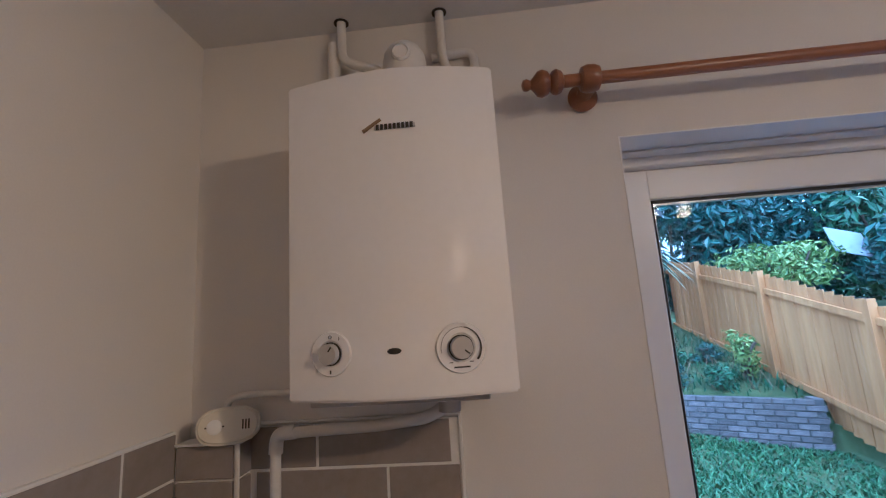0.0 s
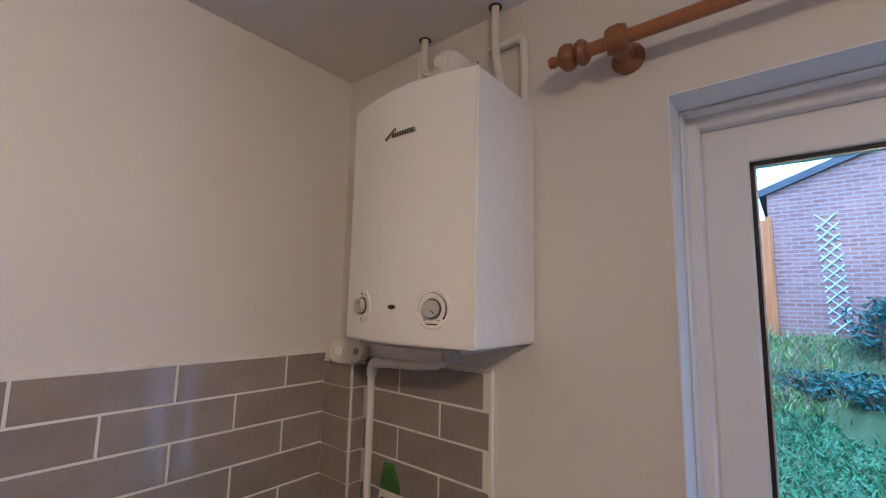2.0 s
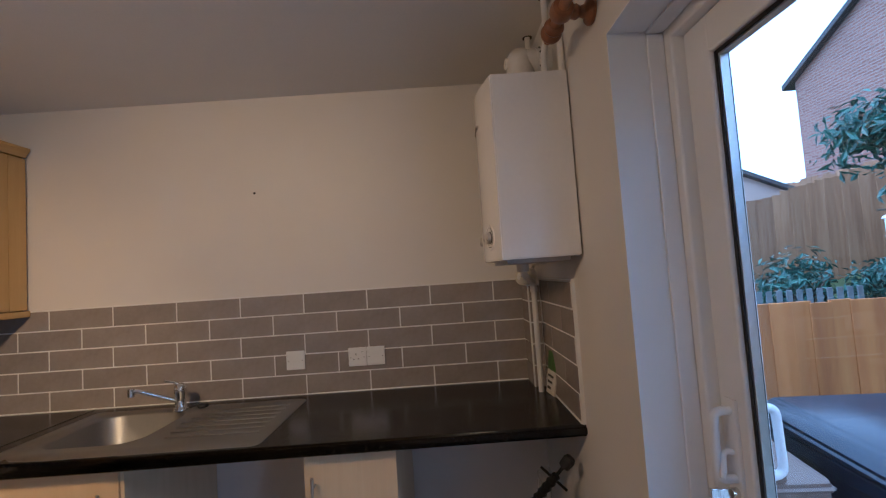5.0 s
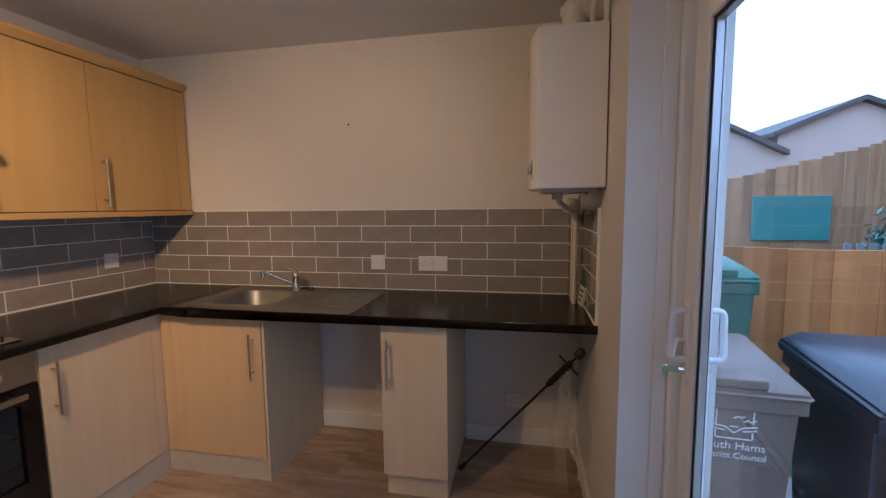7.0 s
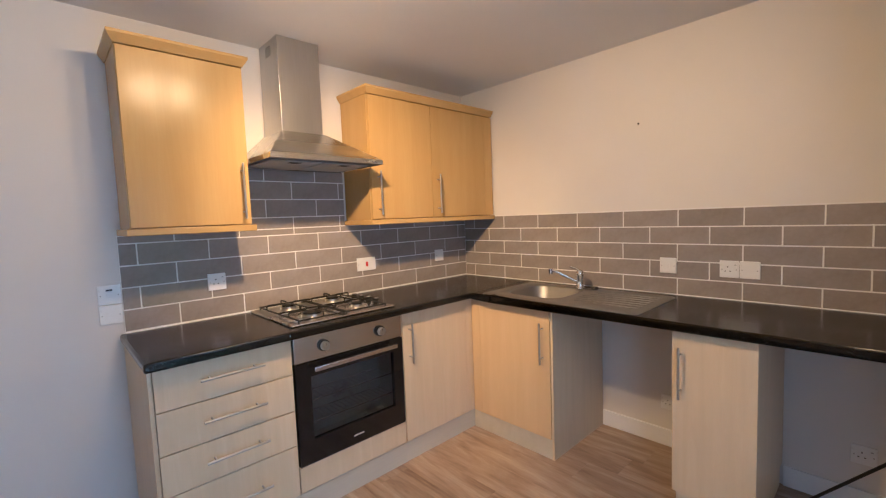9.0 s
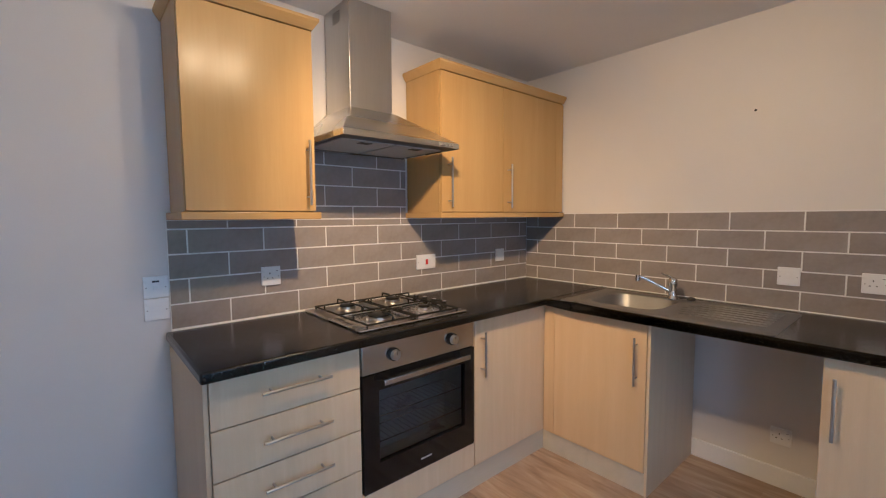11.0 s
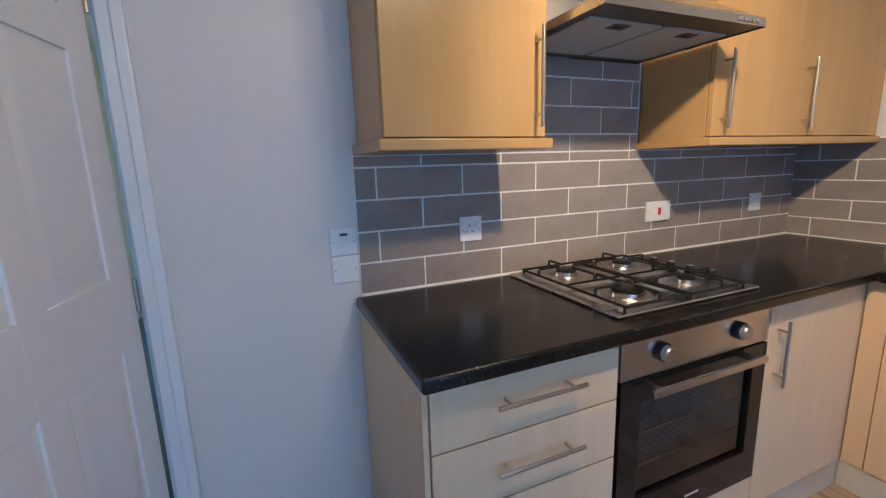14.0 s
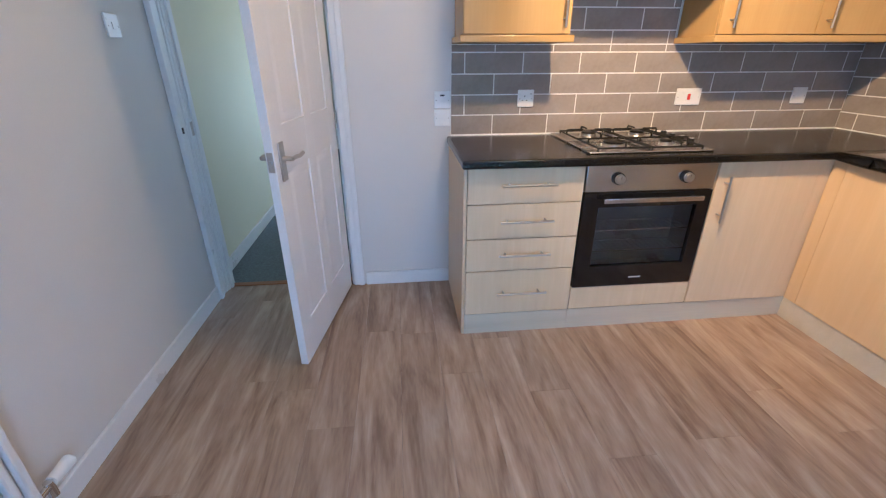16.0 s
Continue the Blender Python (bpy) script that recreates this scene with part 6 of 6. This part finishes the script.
def gabled(name, x0, x1, y0, y1, z0, ze, zr, label, verge=0.25, wall_mat=None):
    """A building with its gable towards -y."""
    ob = thing(name, ((x0 + x1) / 2, y0, z0), label, "building")
    bm = bmesh.new()
    xm = (x0 + x1) / 2
    f = [bm.verts.new(p) for p in ((x0, y0, z0), (x1, y0, z0), (x1, y0, ze), (xm, y0, zr), (x0, y0, ze))]
    g = [bm.verts.new((v.co.x, y1, v.co.z)) for v in f]
    bm.faces.new(f)
    bm.faces.new(g[::-1])
    for k in (0, 1, 4):
        bm.faces.new((f[k], f[(k + 1) % 5], g[(k + 1) % 5], g[k]))
    bmesh.ops.recalc_face_normals(bm, faces=bm.faces)
    part("wall", bm, wall_mat or M_BRICK, ob, smooth=0)
    for sx, xe in ((-1, x0), (1, x1)):
        bm = bmesh.new()
        sl = (zr - ze) / abs(xm - xe)
        xo = xe + sx * verge
        zo = ze - sl * verge
        v = []
        for y in (y0 - verge * 0.7, y1 + verge):
            for x, z in ((xo, zo), (xm, zr), (xm, zr + 0.14), (xo, zo + 0.14)):
                v.append(bm.verts.new((x, y, z + 0.01)))
        for fc in ((0, 1, 2, 3), (4, 5, 6, 7), (0, 1, 5, 4), (1, 2, 6, 5), (2, 3, 7, 6), (3, 0, 4, 7)):
            bm.faces.new([v[i] for i in fc])
        bmesh.ops.recalc_face_normals(bm, faces=bm.faces)
        part("roof", bm, M_ROOF, ob, "dark slate roof slope", smooth=0)
    return ob


house = gabled("brick_house", -9.35, -0.55, 12.4, 21.0, 0.8, 6.0, 8.4, "red brick house with a slate gable roof")
window_of(house, -5.0, -4.42, 12.34, 12.41, 4.62, 5.57, "y")
window_of(house, -0.56, -0.49, 12.95, 13.5, 4.35, 5.3, "x")
window_of(house, -0.56, -0.49, 14.6, 15.4, 4.35, 5.3, "x")
garage = gabled("brick_garage", 0.95, 4.95, 11.95, 18.0, 0.7, 3.72, 4.5, "red brick garage with a low gable roof", 0.12)
trellis = thing("trellis", (1.75, 11.9, 1.3), "grey wooden lattice trellis on the garage wall", "trellis")
for k in range(-1, 12):
    for s in (1, -1):
        z = 1.12 + k * 0.185
        xa = 1.60 + (3.2 - z) * 0.05
        xb = xa + 0.30
        za, zb = (z, z + 0.30) if s > 0 else (z + 0.30, z)
        if min(za, zb) < 1.0 or max(za, zb) > 3.3:
            continue
        part("slat", cyl((xa, 11.93 - 0.012 * s, za), (xb, 11.93 - 0.012 * s, zb), 0.013, seg=6), M_TRELLIS, trellis)
for zz, a, b in ((0.95, 5.2, 7.3), (1.0, 7.3, 10.0)):
    gy = (a + b) / 2
    ob = thing("outbuilding", (-8.0, gy, 0), "pale rendered outbuilding with a low dark roof", "building")
    bm = bmesh.new()
    zr = 2.95 if a < 6 else 3.3
    ze = zr - 0.55
    f = [bm.verts.new(p) for p in ((-7.2, a, 0), (-7.2, b, 0), (-7.2, b, ze), (-7.2, gy, zr), (-7.2, a, ze))]
    g = [bm.verts.new((-12, v.co.y, v.co.z)) for v in f]
    bm.faces.new(f)
    bm.faces.new(g[::-1])
    for k in (0, 1, 4):
        bm.faces.new((f[k], f[(k + 1) % 5], g[(k + 1) % 5], g[k]))
    bmesh.ops.recalc_face_normals(bm, faces=bm.faces)
    part("wall", bm, M_RENDER, ob, smooth=0)
    for y0, z0, y1, z1 in ((a - 0.15, ze - 0.07, gy, zr + 0.005), (gy, zr + 0.005, b + 0.15, ze - 0.07)):
        bm = bmesh.new()
        v = [bm.verts.new(p) for x in (-7.05, -12) for p in ((x, y0, z0), (x, y1, z1), (x, y1, z1 + 0.09), (x, y0, z0 + 0.09))]
        for fc in ((0, 1, 2, 3), (4, 5, 6, 7), (0, 1, 5, 4), (1, 2, 6, 5), (2, 3, 7, 6), (3, 0, 4, 7)):
            bm.faces.new([v[i] for i in fc])
        bmesh.ops.recalc_face_normals(bm, faces=bm.faces)
        part("roof", bm, M_ROOF, ob, smooth=0)
single("teal_hatch", rbox(-5.97, -5.94, 6.35, 7.55, 0.75, 1.52, 0.01), M_TEAL, "teal painted panel on the old boarded fence", "panel", at=(-5.95, 6.9, 0.75))
single("metal_sheet", lay(rbox(-0.55, 0.55, -0.01, 0.01, -0.4, 0.4, 0.002), pose(10.6, 13.9, 3.0, -25, 12, 10)), M_LEAD, "pale corrugated metal sheet among the trees", "metal sheet", at=(10.6, 13.9, 2.6))
single("stone_slab", lay(rbox(-0.2, 0.2, -0.12, 0.12, -0.04, 0.04, 0.012), pose(-0.1, 8.9, -0.2, 4, 8, 30)), M_OLDBRICK, "flat grey stone slab at the lawn edge", "stone", at=(-0.1, 8.9, -0.2))
single("stone_slab", lay(rbox(-0.16, 0.16, -0.12, 0.12, -0.04, 0.04, 0.012), pose(-0.15, 8.3, -0.31, 2, 6, 50)), M_OLDBRICK, "flat grey stone slab at the lawn edge", "stone", at=(-0.15, 8.3, -0.3))
single("stone_pier", rbox(0.0, 0.42, 9.9, 10.2, -0.1, 0.36, 0.02), M_STONE, "short pale stone pier on the bank", "stone", at=(0.2, 10, -0.1))

# ---- wheeled bins ----


def wheelie_bin(name, m, w, d, h, mat, label, words=False):
    """Local: front faces +x, base at z = 0, hinge at -x."""
    ob = thing(name, (0, 0, 0), label, "wheeled bin", group="wheeled bins")
    bm = bmesh.new()
    lo = [bm.verts.new(p) for p in ((-d * 0.36, -w * 0.38, 0.06), (d * 0.36, -w * 0.38, 0.0), (d * 0.36, w * 0.38, 0.0), (-d * 0.36, w * 0.38, 0.06))]
    hi = [bm.verts.new(p) for p in ((-d * 0.44, -w * 0.46, h * 0.9), (d * 0.46, -w * 0.46, h * 0.9), (d * 0.46, w * 0.46, h * 0.9), (-d * 0.44, w * 0.46, h * 0.9))]
    bm.faces.new(lo[::-1])
    bm.faces.new(hi)
    for k in range(4):
        bm.faces.new((lo[k], lo[(k + 1) % 4], hi[(k + 1) % 4], hi[k]))
    bmesh.ops.bevel(bm, geom=list(bm.edges), offset=0.03, segments=3, affect="EDGES")
    join(bm, rbox(-d * 0.46, d * 0.48, -w * 0.485, w * 0.485, h * 0.86, h * 0.915, 0.01))
    body = part("body", bm, mat, ob)
    bm = bmesh.new()
    a = [bm.verts.new(p) for p in ((-d * 0.5, -w * 0.5, h * 0.918), (d * 0.52, -w * 0.5, h * 0.918), (d * 0.52, w * 0.5, h * 0.918), (-d * 0.5, w * 0.5, h * 0.918))]
    b = [bm.verts.new(p) for p in ((-d * 0.5, -w * 0.5, h * 0.965), (d * 0.52, -w * 0.5, h * 0.94), (d * 0.52, w * 0.5, h * 0.94), (-d * 0.5, w * 0.5, h * 0.965))]
    c = [bm.verts.new(p) for p in ((-d * 0.42, -w * 0.4, h * 1.02), (d * 0.36, -w * 0.38, h * 0.985), (d * 0.36, w * 0.38, h * 0.985), (-d * 0.42, w * 0.4, h * 1.02))]
    bm.faces.new(a[::-1])
    bm.faces.new(c)
    for r, s in ((a, b), (b, c)):
        for k in range(4):
            bm.faces.new((r[k], r[(k + 1) % 4], s[(k + 1) % 4], s[k]))
    bmesh.ops.bevel(bm, geom=list(bm.edges), offset=0.012, segments=2, affect="EDGES")
    lid = part("lid", bm, mat, ob, "hinged bin lid")
    part("grip", rbox(d * 0.40, d * 0.505, -w * 0.2, w * 0.2, h * 0.95, h * 0.985, 0.008), mat, lid, "moulded lid grip")
    part("hinge_bar", tube([(-d * 0.54, -w * 0.45, h * 0.95), (-d * 0.54, w * 0.45, h * 0.95)], 0.014, 10), mat, ob, "rear handle bar")
    for s in (-1, 1):
        wh = part("wheel", lathe([(0.1, -0.022), (0.1, 0.022), (0.085, 0.026), (0.001, 0.026)], (0, 0, 0), "Y", 24), M_GASKET, ob, "black rubber wheel")
        wh.location = (-d * 0.36, s * w * 0.42, 0.1)
    if words:
        def slope(b):
            return lay(b, pose(d * 0.36 + d * 0.10 * 0.82 + 0.004, 0, h * 0.76, 90 + 3.2, 0, 90))
        wb = text_bm("South Hams", 0.047)
        bmesh.ops.translate(wb, verts=wb.verts, vec=(0, -0.058, 0))
        part("lettering", slope(wb), M_SOCKET, body, "pale printed lettering", smooth=0)
        wb = text_bm("District Council", 0.037)
        bmesh.ops.translate(wb, verts=wb.verts, vec=(0, -0.098, 0))
        part("lettering", slope(wb), M_SOCKET, body, smooth=0)
        em = bmesh.new()

        def stroke(xa, ya, xb, yb, w=0.0055):
            b = bmesh.new()
            box(b, 0, math.hypot(xb - xa, yb - ya), -w / 2, w / 2, -0.0006, 0.0006)
            join(em, lay(b, Matrix.Translation((xa, ya, 0)) @ Matrix.Rotation(math.atan2(yb - ya, xb - xa), 4, "Z")))

        for q in ((-0.065, 0.125, 0.065, 0.125), (-0.065, 0.045, -0.065, 0.125), (0.065, 0.055, 0.065, 0.125), (-0.06, -0.012, 0.06, -0.012), (-0.065, -0.012, -0.065, 0.02), (0.065, -0.012, 0.065, 0.02),
                  (-0.08, 0.045, -0.03, 0.036), (-0.03, 0.036, 0.0, 0.012), (0.0, 0.012, 0.03, 0.036), (0.03, 0.036, 0.08, 0.045), (-0.08, 0.03, -0.03, 0.02), (0.03, 0.02, 0.08, 0.03),
                  (-0.015, 0.04, 0.015, 0.04), (-0.005, 0.075, 0.015, 0.085), (0.015, 0.085, 0.022, 0.078), (0.022, 0.078, 0.035, 0.086), (0.03, 0.062, 0.048, 0.07), (0.048, 0.07, 0.056, 0.063), (0.056, 0.063, 0.076, 0.072)):
            stroke(*q)
        part("emblem", slope(em), M_SOCKET, body, "pale printed emblem", smooth=0)
    ob.matrix_world = m
    return ob


wheelie_bin("wheeled_bin", pose(0.47, 3.99, -0.36, 0, 0, -6), 0.60, 0.76, 1.12, M_BIN_K, "black wheeled rubbish bin by the fence")
wheelie_bin("wheeled_bin", pose(0.37, 3.32, -0.36, 0, 0, -4), 0.50, 0.58, 1.10, M_BIN_B, "brown wheeled garden waste bin with pale lettering", True)
# eastern stretch is unseen, added to bounce light up to the door reveal
single("paving", rbox(-0.58, 3.6, 3.06, 4.5, -0.45, -0.355, 0.004), M_STONE, "grey concrete paving beside the house, extended unseen to bounce light", "paving", kind="structure")
single("concrete_block", rbox(-0.55, -0.03, 3.2, 3.85, -0.355, -0.06, 0.01), M_STONE, "rough concrete block under a bin", "block", at=(-0.3, 3.5, -0.35))
wheelie_bin("wheeled_bin", pose(-0.29, 3.53, -0.06, 0, 0, 0), 0.40, 0.38, 1.12, M_BIN_G, "green wheeled recycling bin by the fence")

# retaining brick wall of the raised bed
bw = thing("garden_wall", (3.5, 8.4, -0.3), "low grey brick retaining wall round the raised bed", "garden wall", kind="structure")
BR = mesh_of(rbox(-0.103, 0.103, -0.05, 0.05, 0, 0.063, 0.005, 1), "brick", M_OLDBRICK, 0)
rg = random.Random(9)
x, along = 5.02, []
u = Vector((-1, 0.55, 0)).normalized()
a0 = Vector((5.02, 7.93, 0))
yaw = math.atan2(u.y, u.x)
at = ORIGIN[bw.name]
for row in range(8):
    for k in range(13):
        s = 0.11 + k * 0.225 + (0.1125 if row % 2 else 0)
        p = a0 + u * s + Vector((rg.uniform(-0.004, 0.004), rg.uniform(-0.006, 0.006), -0.32 + row * 0.078))
        ob = new("brick", BR)
        ob.parent = bw
        ob.matrix_basis = Matrix.Translation(p - at) @ Matrix.Rotation(yaw + rg.uniform(-0.02, 0.02), 4, "Z")
for row in range(8):
    p = Vector((5.0, 8.05 + (0.05 if row % 2 else 0), -0.32 + row * 0.078))
    ob = new("brick", BR)
    ob.parent = bw
    ob.matrix_basis = Matrix.Translation(p - at) @ Matrix.Rotation(radians(90), 4, "Z")
core = bmesh.new()
v = box(core, 0.02, 2.95, -0.038, 0.04, -0.4, 0.29)
part("mortar", lay(core, Matrix.Translation(a0) @ Matrix.Rotation(yaw, 4, "Z")), M_MORTAR, bw, smooth=0)

# ---- pieces of walls and floor ----
CACHE = {}


def piece(name, dims, material, parent, m, r=0.0012):
    key = (name, material.name) + tuple(round(v, 3) for v in dims)
    if key not in CACHE:
        bm = bmesh.new()
        a, b, c = dims[0] / 2, dims[1] / 2, dims[2]
        lo = [bm.verts.new(p) for p in ((-a, -b, 0), (a, -b, 0), (a, b, 0), (-a, b, 0))]
        md = [bm.verts.new((v.co.x, v.co.y, c - r)) for v in lo]
        hi = [bm.verts.new((v.co.x * (1 - r / a), v.co.y * (1 - r / b), c)) for v in lo]
        bm.faces.new(hi)
        for p, q in ((lo, md), (md, hi)):
            for k in range(4):
                bm.faces.new((p[k], p[(k + 1) % 4], q[(k + 1) % 4], q[k]))
        CACHE[key] = mesh_of(bm, name, material, 0)
    ob = new(name, CACHE[key])
    ob.parent = parent
    ob.matrix_basis = m
    return ob


def tile_field(owner, origin, u, w0, w1, rows, pitch, phases, thick=0.009, gap=0.0065, z0=0.0, holes=()):
    """Brick-bonded tiles: origin and unit direction u along the wall; rows of (z0, z1) with the joint phase of each."""
    o, u = Vector(origin), Vector(u)
    nrm = u.cross(Vector((0, 0, 1)))
    if nrm.dot(Vector((1.8, 1.4, 0)) - o) < 0:
        nrm = -nrm
    rot = Matrix((u, Vector((0, 0, 1)) if u.cross(Vector((0, 0, 1))).dot(nrm) > 0 else Vector((0, 0, -1)), nrm)).transposed().to_4x4()
    for (za, zb, a0, a1), ph in zip(rows, phases):
        k = math.floor((a0 - ph) / pitch)
        s = ph + k * pitch
        while s < a1:
            p, q = max(s, a0) + gap / 2, min(s + pitch, a1) - gap / 2
            if q - p > 0.012:
                c = o + u * ((p + q) / 2) + Vector((0, 0, (za + zb) / 2))
                piece("tile", (q - p, zb - za - gap, thick), M_TILE, owner, Matrix.Translation(c) @ rot)
            s += pitch


def grout_bed(name, bm):
    return single(name, bm, M_GROUT, "grey brick-bonded wall tiles with pale grout", "tiling", kind="structure", smooth=0)


bed = bmesh.new()
box(bed, 0.0, 0.0085, 0.0, 2.71, WT, 1.3855)
tw = grout_bed("tiling_west", bed)
P = 0.0965
rows = [(0.903 + P * k, 0.903 + P * (k + 1), 0.0, 2.71) for k in range(5)]
tile_field(tw, (0.001, 0, 0), (0, 1, 0), 0, 2.69, rows, 0.3065, [1.95, 2.108, 1.95, 2.108, 1.953], 0.0095)
bed = bmesh.new()
box(bed, 0.0085, 2.34, 0.0, 0.0085, WT, 1.3625)
box(bed, 1.14, 1.83, 0.0, 0.0085, 1.3625, 1.735)
ts = grout_bed("tiling_south", bed)
P = 0.1035
rows = []
for k in range(8):
    za, zb = 0.91 + P * k, 0.91 + P * (k + 1)
    if k < 4:
        rows.append((za, zb, 0.011, 2.34))
    elif k == 4:
        rows.append((za, 1.3615, 0.011, 2.34))
        rows.append((1.3615, zb, 1.14, 1.83))
    else:
        rows.append((za, zb, 1.14, 1.83))
ph = []
kk = 0
for r in rows:
    idx = int(round((r[0] - 0.91) / P)) if abs(r[0] - 1.3615) > 0.001 else 4
    ph.append(1.80 if idx % 2 == 0 else 1.9575)
tile_field(ts, (0, 0.001, 0), (1, 0, 0), 0, 2.34, rows, 0.31, ph, 0.0095)
bed = bmesh.new()
box(bed, 0.15, 0.632, RY - 0.0085, RY, WT, 1.3795)
tn = grout_bed("tiling_north", bed)
P = 0.0955
rows = [(0.903 + P * k, 0.903 + P * (k + 1), 0.15, 0.632) for k in range(5)]
tile_field(tn, (0, RY - 0.001, 0), (1, 0, 0), 0, 0.632, rows, 0.305, [0.31, 0.47, 0.31, 0.47, 0.31], 0.0095)
rows = [(0.903 + P * k, min(BOXTOP, 0.903 + P * (k + 1)), 0.011, 0.147) for k in range(5)]
tile_field(boxing, (0, 2.711, 0), (1, 0, 0), 0, 0.12, rows, 0.4, [0.0] * 5, 0.008)
rows = [(0.903 + P * k, min(BOXTOP, 0.903 + P * (k + 1)), 2.704, 2.76) for k in range(5)]
tile_field(boxing, (0.149, 0, 0), (0, 1, 0), 0, 0.12, rows, 0.4, [2.66] * 5, 0.008)
trim = bmesh.new()
for b in ((0.6325, 0.639, RY - 0.012, RY, WT, 1.3855), (0.0, 0.011, 0.011, 2.704, 1.3858, 1.3895), (0.1505, 0.639, RY - 0.012, RY, 1.3855, 1.389), (0.0115, 0.1595, 2.7005, 2.7045, BOXTOP - 0.001, BOXTOP + 0.004), (0.155, 0.1595, 2.7045, RY - 0.013, BOXTOP - 0.001, BOXTOP + 0.004)):
    box(trim, *b)
corner = bmesh.new()
box(corner, 0.1502, 0.1572, 2.7035, 2.7095, WT, BOXTOP - 0.0012)
single("boxing_corner_bead", corner, M_GROUT, "pale grouted corner of the tiled boxing", "trim", kind="structure", smooth=0)
single("tile_edge_trim", trim, M_SOCKET, "thin white tile edging strip", "trim", kind="structure", smooth=0)
bead = bmesh.new()
join(bead, tube([(0.012, 0.012, WT + 0.001), (2.34, 0.012, WT + 0.001)], 0.004, 8))
join(bead, tube([(0.012, 0.012, WT + 0.001), (0.012, 2.704, WT + 0.001)], 0.004, 8))
join(bead, tube([(0.16, RY - 0.012, WT + 0.001), (0.635, RY - 0.012, WT + 0.001)], 0.004, 8))
single("sealant_bead", bead, M_SOCKET, "white sealant bead along the worktop", "sealant", kind="structure")

# floor planks
rng = random.Random(5)
PW, PL = 0.182, 1.22
x = 0.0 - 0.07
while x < RX:
    y = -0.06 - rng.uniform(0.0, 1.1)
    while y < 3.04:
        x0, x1, y0, y1 = max(x, 0.0), min(x + PW, RX), max(y, -0.06), min(y + PL, 3.04)
        if y0 < 0 and not (HX0 < (x0 + x1) / 2 < HX1):
            y0 = 0.0
        if y1 > RY and not (DOOR_X0 < x0 and x1 < DOOR_X1):
            y1 = RY
        if x1 - x0 > 0.02 and y1 - y0 > 0.03:
            piece("plank", (x1 - x0 - 0.0008, y1 - y0 - 0.0008, 0.006), M_FLOOR, floor, Matrix.Translation(((x0 + x1) / 2, (y0 + y1) / 2, -0.006)), 0.0004)
        y += PL
    x += PW
